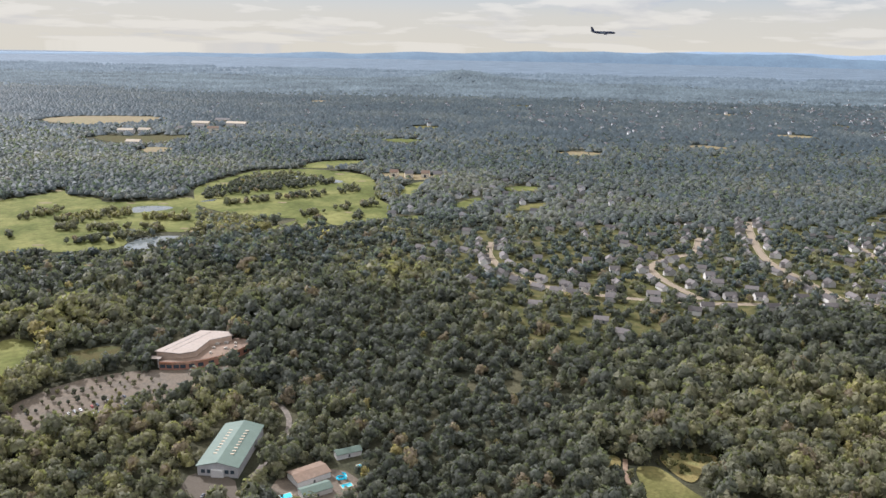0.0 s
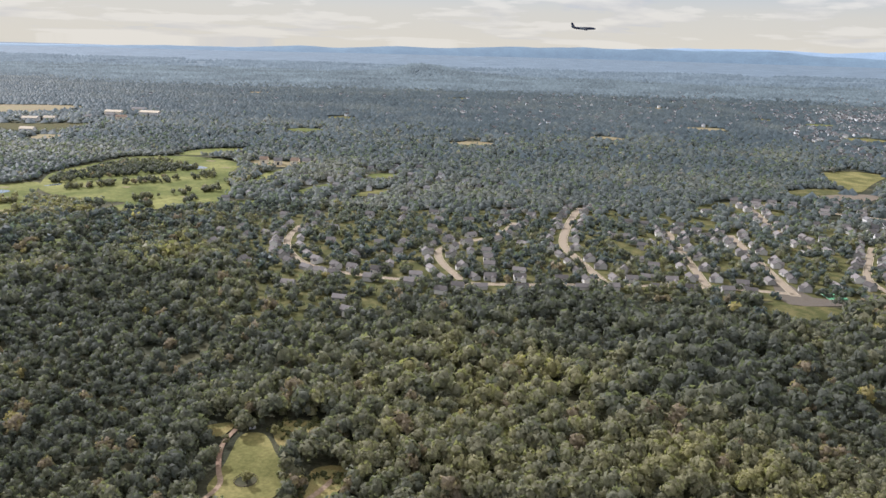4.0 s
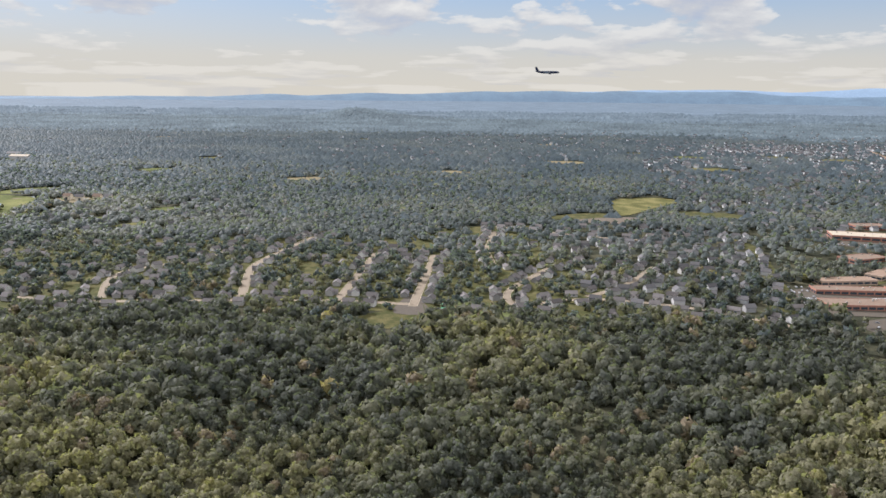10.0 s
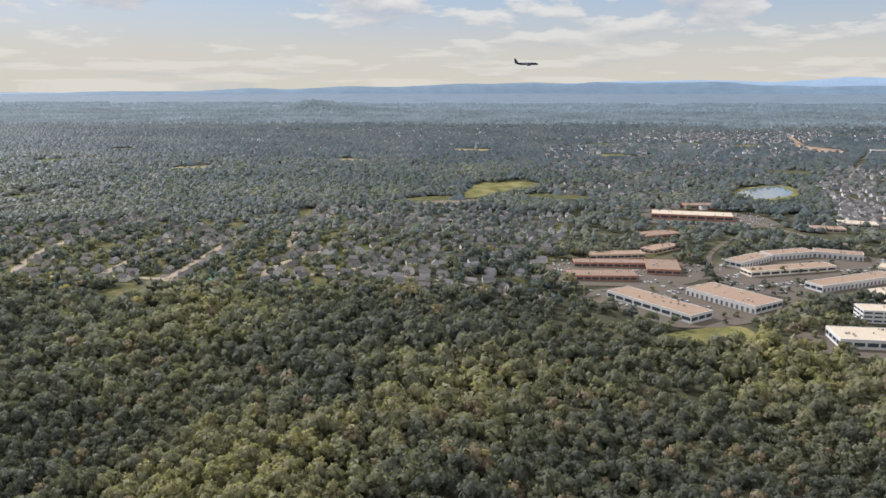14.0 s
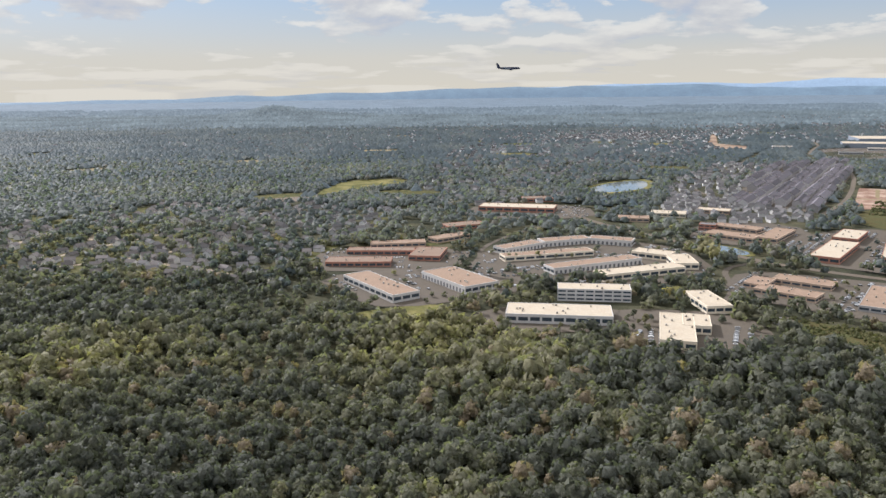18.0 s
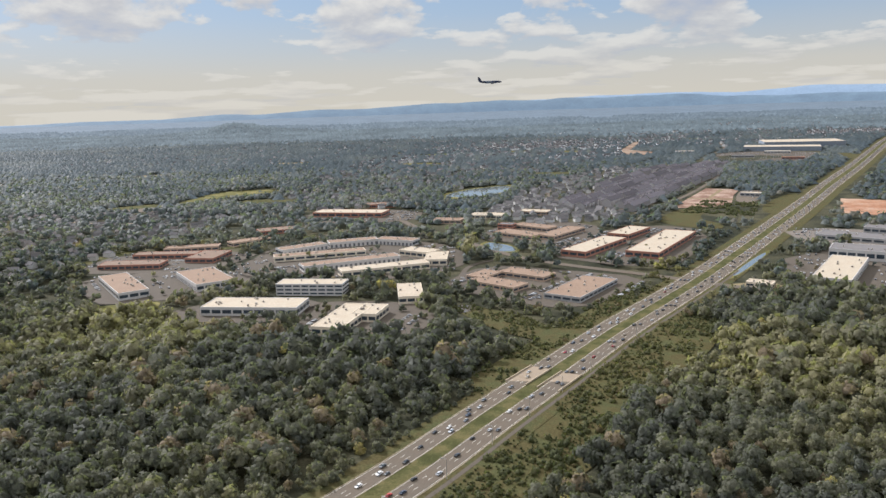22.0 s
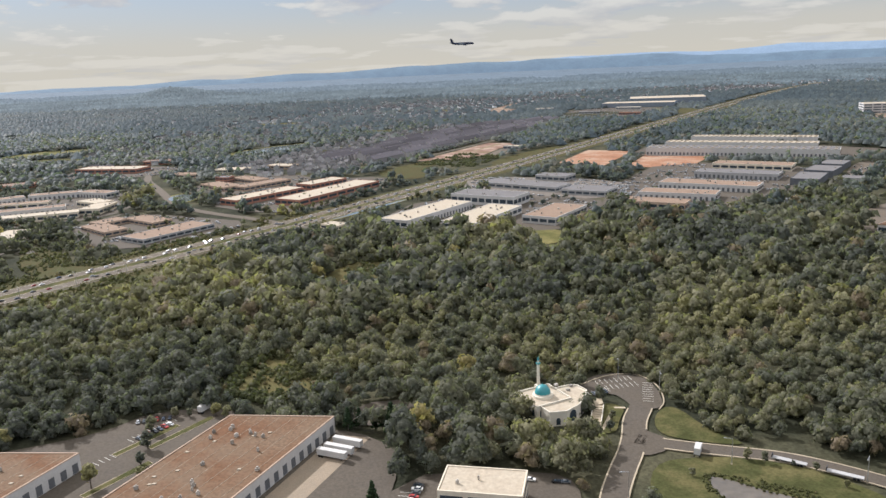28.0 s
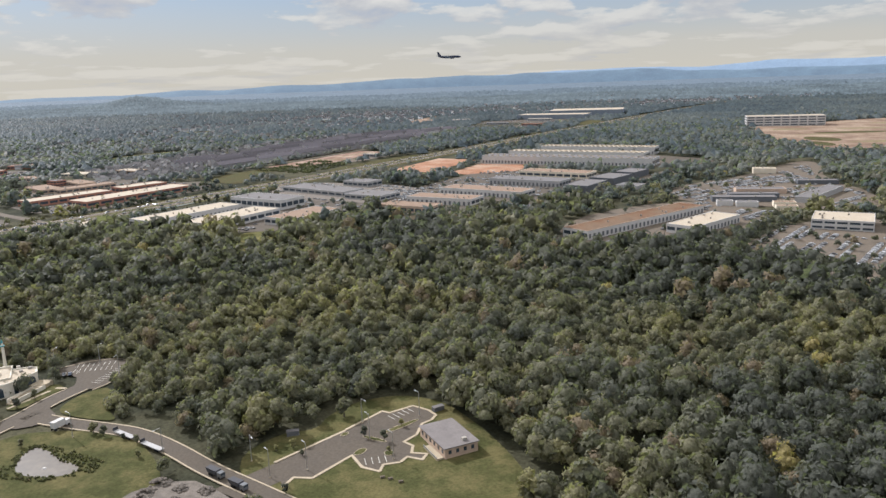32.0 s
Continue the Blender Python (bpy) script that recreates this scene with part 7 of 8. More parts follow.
def kerb_line(name, line, parent_label, width=0.14, height=0.1, closed=False):
    sh, line = Shape(), line + ([line[0]] if closed else [])
    for (xa, ya), (xb, yb) in zip(line, line[1:]):
        l = math.hypot(xb - xa, yb - ya)
        if l > 0.01:
            sh.box((xa + xb) / 2, (ya + yb) / 2, ground_z((xa + xb) / 2, (ya + yb) / 2) - 0.02, l + width * 0.4, width, height, math.atan2(yb - ya, xb - xa))
    return tagged(new(name, sh.mesh(name, M["concrete"])), parent_label, "kerb", kind="structure")


kerb_line("kerb", [(550.1, 69.2), (555.5, 76.6), (558.5, 81.4), (559.5, 81.0), (561.8, 83.0), (563.8, 81.9), (564.8, 80.7), (564.5, 79.5), (563.6, 78.5), (563.4, 75.9), (562.3, 74.2), (563.4, 73.4), (563.5, 71.9), (565.1, 71.8), (564.8, 70.6), (563.2, 71.1), (562.7, 70.0), (561.1, 69.4), (561.0, 68.1), (559.1, 68.8), (557.5, 71.1), (554.8, 66.5), (552.9, 66.5), (552.4, 64.8)], "cream concrete kerb and footpath round the lot", 0.3)
for _c, _w, _d, _a in (((561.2, 71.8), 1.0, 1.0, 0), ((559.1, 74.7), 3.0, 0.55, -22), ((561.4, 77.8), 4.7, 0.7, 47), ((555.6, 75.6), 1.0, 0.6, 55), ((558.2, 71.9), 1.6, 0.9, 60)):
    _p = [(_c[0] + dx * math.cos(radians(_a)) - dy * math.sin(radians(_a)), _c[1] + dx * math.sin(radians(_a)) + dy * math.cos(radians(_a))) for dx, dy in [(_w / 2 * math.cos(t), _d / 2 * math.sin(t)) for t in [0.63 * k for k in range(10)]]]
    ground_patch("island", _p, "lawn", "grass island in the parking lot", "island", 0.07, smooth=False, clear=False)
    kerb_line("kerb", _p, "pale kerb round a lot island", 0.07, 0.09, True)
kerb_line("kerb", smooth_line([(511.3, 93.2), (514.6, 96.3), (518.8, 97.2), (521.2, 93.5), (521.3, 88.4), (520.2, 86.2)], 2), "pale kerb round the mosque lot", 0.15)
kerb_line("kerb", [(512.9, 80.4), (515.0, 86.6), (516.2, 86.6)], "pale footpath beside the street", 0.4, 0.06)


for _c, _l in (((459.8, 76.6), 8.5), ((463.2, 78.6), 9.0), ((461.0, 68.0), 8.0)):
    _p = [(_c[0] + dx * 0.466 - dy * 0.885, _c[1] + dx * 0.885 + dy * 0.466) for dx, dy in ((-_l / 2, -0.45), (_l / 2, -0.45), (_l / 2, 0.45), (-_l / 2, 0.45))]
    ground_patch("island", _p, "lawn", "long grass island with lot trees", "island", 0.07, smooth=False, clear=False)
    kerb_line("kerb", _p, "pale kerb round a lot island", 0.07, 0.09, True)


def stall_lines(name, x, y, turn, count, gap, length, label):
    sh, c, s = Shape(), math.cos(radians(turn)), math.sin(radians(turn))
    for k in range(count + 1):
        px, py = x + k * gap * c, y + k * gap * s
        sh.box(px - s * length / 2, py + c * length / 2, ground_z(px, py) + 0.04, 0.05, length, 0.012, radians(turn))
    return tagged(new(name, sh.mesh(name, M["paint"])), label, "road marking", kind="structure")


for _x, _y, _a, _n in ((513.5, 93.4, 18, 7), (514.1, 91.6, 18, 7), (519.9, 88.4, 84, 8), (512.5, 89.9, 30, 4), (559.4, 69.3, 20, 3), (560.4, 79.4, 50, 4)):
    stall_lines("stall_lines", _x, _y, _a, _n, 0.68, 1.3, "white painted parking stall lines")
for _x, _y, _a, _n in ((458.4, 76, 62, 9), (465.4, 70, 63, 12), (457.0, 70, 63, 6), (492.5, 60, 85, 10), (504.5, 57.5, 85, 10)):
    stall_lines("stall_lines", _x, _y, _a, _n, 0.68, 1.2, "white painted parking stall lines")


# ---- school, barn, pool ----
school = thing("school", -60.0, 133.0, 0, "brick school with a white upper roof and curved front", "school")
_front = [(-5.4, -7.8), (-2.6, -7.5), (0.0, -6.7), (3.2, -4.6), (6.2, -1.3), (7.9, 2.6), (9.0, 6.6), (4.6, 8.2), (0.6, 4.6), (0.2, -2.6), (-2.0, -4.8)]
_top = [(-7.6, -5.6), (-1.8, -5.7), (0.6, -3.9), (0.7, 2.6), (4.3, 6.3), (3.5, 8.2), (-3.8, 7.6)]
part("upper_wall", Shape().prism([(x * 0.95, y * 0.95) for x, y in _top], -0.3, 2.75), M["tan_wall"], school, "tan brick upper walls")
part("upper_roof", Shape().prism(_top, 2.75, 2.92, bottom=True), M["pale_roof"], school, "pale membrane roof")
part("roof_seam", Shape().box(-2.6, 1.2, 2.921, 0.06, 12.0, 0.03, radians(-14)).box(-4.6, -0.4, 2.921, 0.06, 9.6, 0.03, radians(-14)), M["grey_roof"], school)
part("canopy", Shape().box(-7.2, -6.6, 1.9, 3.2, 1.6, 0.12, radians(10)), M["pale_roof"], school, "pale entrance canopy")
for _x, _y in ((-8.5, -7.2), (-6.1, -6.9)):
    part("column", Shape().tube(_x, _y, -0.2, 1.9, 0.1, 0.1, 8), M["white_wall"], school)
part("lower_wall", Shape().prism(_front, -0.3, 1.6), M["red_wall"], school, "orange brick curved front")
part("lower_roof", Shape().prism([(x * 0.975, y * 0.975) for x, y in _front], 1.604, 1.66), M["brown_roof"], school, "flat brown roof")
part("band", Shape().prism([(x * 1.012, y * 1.012) for x, y in _front[:7]] + _front[7:], 1.15, 1.62, top=False), M["redearth"], school, "orange fascia band")
for (_xa, _ya), (_xb, _yb) in zip(_front[:6], _front[1:7]):
    for _f in (0.25, 0.72):
        part("window", Shape().box(_xa + (_xb - _xa) * _f, _ya + (_yb - _ya) * _f, 0.3, 1.1, 0.1, 0.75, math.atan2(_yb - _ya, _xb - _xa)), M["glass"], school)
for _ux, _uy, _us in ((2.2, 1.2, 0.6), (2.0, 3.4, 0.8), (3.6, 4.4, 0.9), (2.8, -1.6, 0.5), (5.6, 4.6, 0.6), (4.8, 1.4, 0.7), (6.4, 2.8, 0.5)):
    part("roof_unit", Shape().box(_ux, _uy, 1.66, _us, _us * 0.8, 0.35).tube(_ux, _uy, 2.0, 2.08, _us * 0.3, _us * 0.3, 8), M["unit"], school, "pale rooftop unit")
barn = thing("sports_barn", -36.9, 96.8, 96, "large metal barn with a pale green gabled roof", "barn")
_bw, _br = gable(13.6, 6.4, 1.7, 0.75, 0.2)
part("wall", _bw, M["grey_wall"], barn)
part("roof", _br, M["green_roof"], barn, "ribbed pale green metal roof")
for _k in range(9):
    for _s in (-1.25, 1.25):
        part("skylight", Shape().box(-3.8 + 0.95 * _k, _s, 1.7 + 0.75 * (1 - abs(_s) / 3.2) + 0.045, 0.3, 0.8, 0.06), M["white_roof"], barn, "pale roof skylight")
part("porch", Shape().box(-6.95, 0, 0, 0.5, 2.0, 1.2), M["white_wall"], barn)
for _y in (-2.3, -1.4, 1.4, 2.3):
    part("window", Shape().box(-6.82, _y, 0.5, 0.06, 0.6, 0.6), M["glass"], barn)
for _n, _x, _y, _t, _w, _d, _h, _roof, _lab in (("pool_house", -22.3, 92.4, 46, 5.6, 3.6, 1.0, "brown_roof", "pool house with a weathered brown roof"), ("picnic_shelter", -20.0, 88.5, 42, 4.6, 2.2, 0.9, "green_roof", "open shelter with a green metal roof"), ("changing_hut", -18.4, 100.2, 35, 4.2, 1.7, 0.8, "green_roof", "long hut with a green roof"), ("farm_shed", 28.8, 107.6, 20, 1.0, 0.8, 0.6, "white_roof", "small white farm shed"), ("farm_shed", 36.5, 86.3, 20, 1.9, 1.0, 0.6, "white_roof", "white farm shed beside a track")):
    _hut = thing(_n, _x, _y, _t, _lab, "shed")
    _hw, _hr = gable(_w, _d, _h, 0.4, 0.12)
    part("wall", _hw, M["white_wall"], _hut)
    part("roof", _hr, M[_roof], _hut)
    part("door", Shape().box(0, -_d / 2 - 0.01, 0, 0.3, 0.05, 0.5), M["dark"], _hut)
for _x, _y, _w, _d, _a in ((-16.0, 91.4, 1.6, 1.0, 40), (-24.0, 86.9, 1.7, 1.2, 40), (-15.2, 97.4, 1.6, 0.7, 30)):
    _p = thing("swimming_pool", _x, _y, _a, "bright blue pool with a pale rim", "pool", "pools")
    part("rim", Shape().box(0, 0, -0.1, _w + 0.3, _d + 0.3, 0.15), M["concrete"], _p)
    part("water", Shape().box(0, 0, -0.05, _w, _d, 0.106), M["pool"], _p)
slide = thing("water_slide", -17.2, 92.6, 20, "curling blue water slide on legs", "slide")
_sl, _n = Shape(), 15
_sl.add([(r * math.cos(_k * 0.55), r * math.sin(_k * 0.55), 0.15 + 0.05 * _k + e) for r, e in ((0.54, 0.14), (0.58, 0.0), (0.82, 0.0), (0.86, 0.14), (0.84, -0.05), (0.56, -0.05)) for _k in range(_n)],
        [(a * _n + k, a * _n + k + 1, (a + 1) % 6 * _n + k + 1, (a + 1) % 6 * _n + k) for a in range(6) for k in range(_n - 1)])
part("chute", _sl, M["pool"], slide)
for _k in (0, 4, 8, 12):
    part("leg", Shape().tube(0.7 * math.cos(_k * 0.55), 0.7 * math.sin(_k * 0.55), 0, 0.16 + 0.05 * _k, 0.03, 0.03, 6), M["steel"], slide)
for _n, _x, _y, _t, _w, _d, _h, _roof, _wall, _lab in [("farm_barn", x, y, t, w, d, 2.2, roof, wall, lab) for x, y, t, w, d, roof, wall, lab in ((-297, 497, 10, 11, 5, "white_roof", "white_wall", "long white farm barn beside the hay field"), (-286, 503, 0, 9, 4, "white_roof", "white_wall", "long white farm barn beside the hay field"), (-258, 441, 5, 9, 5, "white_roof", "white_wall", "white farm barn by the stubble field"), (-269, 522, 70, 6, 5, "grey_roof", "white_wall", "white farmhouse with a grey roof"), (-271, 560, 0, 14, 6, "white_roof", "cream_wall", "pale farm hall with a white roof"), (-244, 566, 0, 16, 7, "white_roof", "white_wall", "large pale hall with a white roof"), (-266, 588, 0, 12, 5, "grey_roof", "cream_wall", "farm hall with a grey roof"), (-246, 528, 15, 8, 4, "brown_roof", "cream_wall", "low farm shed with a brown roof"), (-262, 540, 0, 7, 4, "grey_roof", "white_wall", "low farm shed with a grey roof"), (-72, 368, 0, 4, 3, "brown_roof", "cream_wall", "new house on cleared ground"), (-64, 366, 20, 4, 3, "grey_roof", "cream_wall", "new house on cleared ground"), (-56, 369, 0, 4, 3, "brown_roof", "cream_wall", "new house on cleared ground"), (-50, 369, 10, 4, 3, "grey_roof", "cream_wall", "new house on cleared ground"))]:
    _hut = thing(_n, _x, _y, _t, _lab, "barn" if "house" not in _lab else "house", "farm buildings" if _x < -200 else "new houses")
    _hw, _hr = gable(_w, _d, _h, 1.2, 0.2)
    part("wall", _hw, M[_wall], _hut)
    part("roof", _hr, M[_roof], _hut)
    part("door", Shape().box(0, -_d / 2 - 0.01, 0, 1.2, 0.06, 1.4), M["dark"], _hut)
cottage = thing("cottage", 64.6, 87.4, 12, "grey-roofed cottage with white gables at the wood's edge", "house")
for _k in (0, 1):
    _hw, _hr = gable(4.2, 3.4, 1.3, 0.9, 0.16)
    for _pn, _sh, _mat in (("wall", _hw, "grey_wall"), ("roof", _hr, "grey_roof")):
        _sh.v = [(-y + 4.0 * _k, x - 1.4 + 0.3 * _k, z) for x, y, z in _sh.v]
        part(_pn, _sh, M[_mat], cottage)
    for _s in (-1, 1):
        _trim = Shape().box(0, 0, 0, 1.98, 0.08, 0.14)
        _trim.v = [(4.0 * _k + _s * (x * 0.883 + 0.93 - z * 0.47), 0.95 + 0.3 * _k + y, 1.8 - x * 0.47 + z) for x, y, z in _trim.v]
        part("gable_trim", _trim, M["white_wall"], cottage, "white gable trim")
    part("window", Shape().box(4.0 * _k, 0.72 + 0.3 * _k, 0.5, 0.8, 0.05, 0.6), M["glass"], cottage)
pen = thing("riding_pen", 34.1, 92.2, 0, "round fenced riding pen with a bush", "pen")
for _k in range(20):
    _a = 2 * math.pi * _k / 20
    part("post", Shape().box(1.7 * math.cos(_a), 1.7 * math.sin(_a), 0, 0.05, 0.05, 0.38, _a), M["bark"], pen)
    part("rail", Shape().box(1.68 * math.cos(_a + 0.157), 1.68 * math.sin(_a + 0.157), 0.24, 0.55, 0.03, 0.06, _a + 0.157 + 1.571), M["bark"], pen)
part("sand", Shape().tube(0, 0, 0.0, 0.04, 1.6, 1.6, 20), M["floor"], pen, "dark trodden earth")
court = thing("sports_court", 150.2, 204.0, 8, "green fenced sports court", "court")
part("surface", Shape().box(0, 0, -0.05, 5.4, 5.2, 0.11), M["court"], court)
part("line", Shape().box(0, 0, 0.06, 0.08, 4.8, 0.01), M["paint"], court)
for _x, _y, _w, _d in ((0, 2.65, 5.6, 0.03), (0, -2.65, 5.6, 0.03), (2.75, 0, 0.03, 5.27), (-2.75, 0, 0.03, 5.27)):
    part("fence", Shape().box(_x, _y, 0, _w, _d, 0.12), M["steel"], court)


# ---- vehicles ----
def car_model(colour):
    c = thing("car", 0, 0, 0, "", "car", z=0)
    side = [(-0.57, 0.09), (0.57, 0.09), (0.58, 0.2), (0.5, 0.235), (0.28, 0.25), (-0.45, 0.26), (-0.58, 0.25)]
    body = Shape().add([(x, y, z) for y in (-0.225, 0.225) for x, z in side], [tuple(range(6, -1, -1)), tuple(range(7, 14))] + [(i, (i + 1) % 7, 7 + (i + 1) % 7, 7 + i) for i in range(7)])
    part("body", body, M["car_" + colour], c)
    cab = Shape().add([(-0.46, -0.2, 0.25), (0.3, -0.2, 0.25), (0.3, 0.2, 0.25), (-0.46, 0.2, 0.25), (-0.34, -0.165, 0.36), (0.1, -0.165, 0.365), (0.1, 0.165, 0.365), (-0.34, 0.165, 0.36)], [(4, 5, 6, 7), (0, 1, 5, 4), (1, 2, 6, 5), (2, 3, 7, 6), (3, 0, 4, 7)])
    part("cabin_glass", cab, M["glass"], c)
    part("roof_panel", Shape().box(-0.12, 0, 0.362, 0.42, 0.32, 0.02), M["car_" + colour], c)
    for x in (-0.36, 0.36):
        for y in (-0.2, 0.2):
            w = Shape().tube(0, 0, -0.03, 0.03, 0.085, 0.085, 10)
            w.v = [(x + a, y + z, 0.085 + b) for a, b, z in w.v]
            w.f.append(tuple(reversed(range(10))))
            part("wheel", w, M["tyre"], c)
    return c


CARS = [car_model(n) for n, _ in CAR_COLOURS]
WEIGHTS = [4, 3, 4, 4, 1.3, 1.5, 0.8]


def put_car(x, y, turn, group, lift, where):
    k = _rng.choices(range(len(CARS)), WEIGHTS)[0]
    z = ground_z(x, y) + lift
    car = copy_thing(CARS[k], pose(x, y, z, 0, 0, turn))
    s = _rng.uniform(0.84, 1.02)
    car.scale = (s, s, s)
    return tagged(car, f"{CAR_COLOURS[k][0]} car {where}", "car", group)


_len, _acc = [], 0.0
for (xa, ya), (xb, yb) in zip(HIGHWAY, HIGHWAY[1:]):
    _len.append((_acc, xa, ya, xb, yb))
    _acc += math.hypot(xb - xa, yb - ya)


def on_highway(d, off):
    for s, xa, ya, xb, yb in reversed(_len):
        if d >= s:
            l = math.hypot(xb - xa, yb - ya)
            ux, uy, k = (xb - xa) / l, (yb - ya) / l, d - s
            return xa + ux * k - uy * off, ya + uy * k + ux * off, math.degrees(math.atan2(uy, ux))


for _off, _flip, _mean in ((2.0, 180, 7.0), (2.95, 180, 5.5), (3.9, 180, 7.5), (-2.0, 0, 7.5), (-2.95, 0, 6.0), (-3.9, 0, 8.0)):
    _d = 96 + _rng.uniform(0, 6)
    while _d < 318:
        _x, _y, _a = on_highway(_d, _off + _rng.uniform(-0.1, 0.1))
        put_car(_x, _y, _a + _flip, "cars on the highway", 0.075, "driving on the highway asphalt")
        _d += 1.25 * _mean * _rng.uniform(0.45, 1.7)


def car_row(x, y, turn, count, gap, fill, nose, where, group):
    c, s = math.cos(radians(turn)), math.sin(radians(turn))
    for k in range(count):
        if _rng.random() < fill:
            put_car(x + k * gap * c, y + k * gap * s, turn + nose + _rng.choice((0, 180)) + _rng.uniform(-3, 3), group, 0.04, where)


for _row in (
    (458.8, 76.6, 62, 8, 0.7, 0.6, 90, "parked by the warehouse", "cars at the warehouses"),
    (465.2, 71, 63, 10, 0.7, 0.35, 90, "parked by the warehouse", "cars at the warehouses"),
    (456.4, 80.8, 20, 6, 0.75, 0.7, 90, "parked at the wood's edge", "cars at the warehouses"),
    (493.0, 60.5, 85, 12, 0.68, 0.75, 90, "parked beside the cream office", "cars at the cream office"),
    (506.6, 58.0, 85, 12, 0.68, 0.7, 90, "parked beside the cream office", "cars at the cream office"),
    (504.9, 69.6, -5, 5, 0.9, 0.6, 0, "parked under the trees", "cars at the cream office"),
    (512.8, 90.2, 28, 4, 0.75, 0.5, 90, "parked at the mosque", "cars at the mosque"),
    (-80, 100, 55, 14, 1.0, 0.5, 90, "parked at the school", "cars at the school"),
    (-74, 100, 55, 16, 1.0, 0.5, 90, "parked at the school", "cars at the school"),
    (-68, 103, 55, 14, 1.0, 0.5, 90, "parked at the school", "cars at the school"),
    (-39, 84.5, 0, 6, 1.0, 0.6, 90, "parked at the barn", "cars at the barn"),
):
    car_row(*_row)
for _m in CARS:
    for _o in (*_m.children_recursive, _m):
        bpy.data.objects.remove(_o)


def far_cars(name, rows, label):
    """Closely parked vehicles far off, too many to count."""
    sh = Shape()
    for x0, y0, turn, n, m, gap, lane, fill in rows:
        c, s = math.cos(radians(turn)), math.sin(radians(turn))
        for i in range(n):
            for j in range(m):
                if _rng.random() < fill:
                    u, v = i * gap, j * lane
                    x, y = x0 + u * c - v * s, y0 + u * s + v * c
                    z, big = ground_z(x, y) + 0.1, _rng.uniform(0.85, 1.15)
                    sh.box(x, y, z, 0.46 * big, 1.15 * big, 0.2 * big, radians(turn)).box(x, y, z + 0.2 * big, 0.4 * big, 0.6 * big, 0.13 * big, radians(turn))
    return tagged(new(name, sh.mesh(name, M["vehicles"])), label, "vehicles", kind="stuff")


M["vehicles"] = material("mixed_vehicle_paint", (0.25, 0.25, 0.25), 0.4, 0.1, 1.0, 5, island=0.95, gloss=0.5)
def fill_yard(poly, turn, gap, lane, fill, label):
    """Vehicles in rows all over a yard, with aisles between."""
    c, s = math.cos(radians(turn)), math.sin(radians(turn))
    x0, y0 = sum(p[0] for p in poly) / len(poly), sum(p[1] for p in poly) / len(poly)
    rows = []
    for j in range(-26, 27):
        if j % 3:
            for i in range(-60, 61):
                u, v = i * gap, j * lane
                x, y = x0 + u * c - v * s, y0 + u * s + v * c
                if hull_hit(poly, x, y) and not any(hull_hit(p, x, y) for p in CLEAR[YARDS:YARDS + 2 * len(BUILDINGS)]) and value_noise(np.array([x]), np.array([y]), 7.0, 71)[0] > 0.3:
                    rows.append((x, y, turn, 1, 1, gap, lane, fill))
    far_cars("parked_vehicles", rows, label)


fill_yard([(608, 262), (613, 275), (626, 293), (626, 281), (614, 265)], -30, 1.0, 2.4, 0.8, "white trailers and vans in a yard")
fill_yard([(518, 540), (527, 604), (549, 643), (608, 624), (596, 590), (564, 528)], -16, 1.6, 4.0, 0.6, "cars in the car park of the far warehouse")
fill_yard([(489, 368), (496, 388), (506, 384), (490, 347)], -26, 1.0, 2.2, 0.5, "cars on the lot beside the building site")
fill_yard([(618, 162), (631, 183), (638, 185), (650, 180), (652, 152), (640, 135), (628, 140), (618, 152)], 58, 0.8, 1.9, 0.75, "rows of parked cars and vans in a worn lot")
fill_yard([(580, 168), (592, 160), (604, 164), (616, 178), (629, 189), (636, 203), (624, 220), (606, 212)], 50, 0.8, 1.6, 0.75, "cars and vans parked round the long warehouse")
fill_yard([(614, 231), (626, 217), (648, 208), (661, 206), (668, 232), (665, 262), (676, 300), (642, 264), (627, 256)], 40, 0.9, 1.5, 0.8, "vehicles and gear in the industrial yards")
for _p, _turn, _fill in (
    ([(526, 210), (532, 250), (556, 300), (606, 280), (572, 210)], -27, 0.4), ([(482, 240), (482, 278), (538, 260), (534, 230)], -30, 0.5), ([(458, 190), (472, 236), (522, 234), (524, 198), (505, 187)], -27, 0.3),
    ([(300, 210), (304, 248), (340, 264), (366, 248), (370, 214), (338, 202)], 26, 0.35), ([(250, 214), (252, 242), (298, 244), (294, 224), (284, 214)], 5, 0.4), ([(394, 238), (412, 270), (436, 287), (453, 275), (438, 228), (424, 217)], 60, 0.45),
    ([(370, 264), (382, 293), (403, 299), (417, 284), (403, 254)], 55, 0.4), ([(288, 309), (294, 339), (338, 337), (341, 307)], -7, 0.4), ([(368, 198), (380, 219), (400, 211), (421, 202), (416, 188), (402, 176), (389, 181)], 58, 0.4), ([(258, 205), (272, 187), (284, 178), (309, 192), (315, 200), (305, 211), (283, 213)], 41, 0.3),
):
    fill_yard(_p, _turn, 0.85, 2.2, _fill, "cars parked round low business buildings")
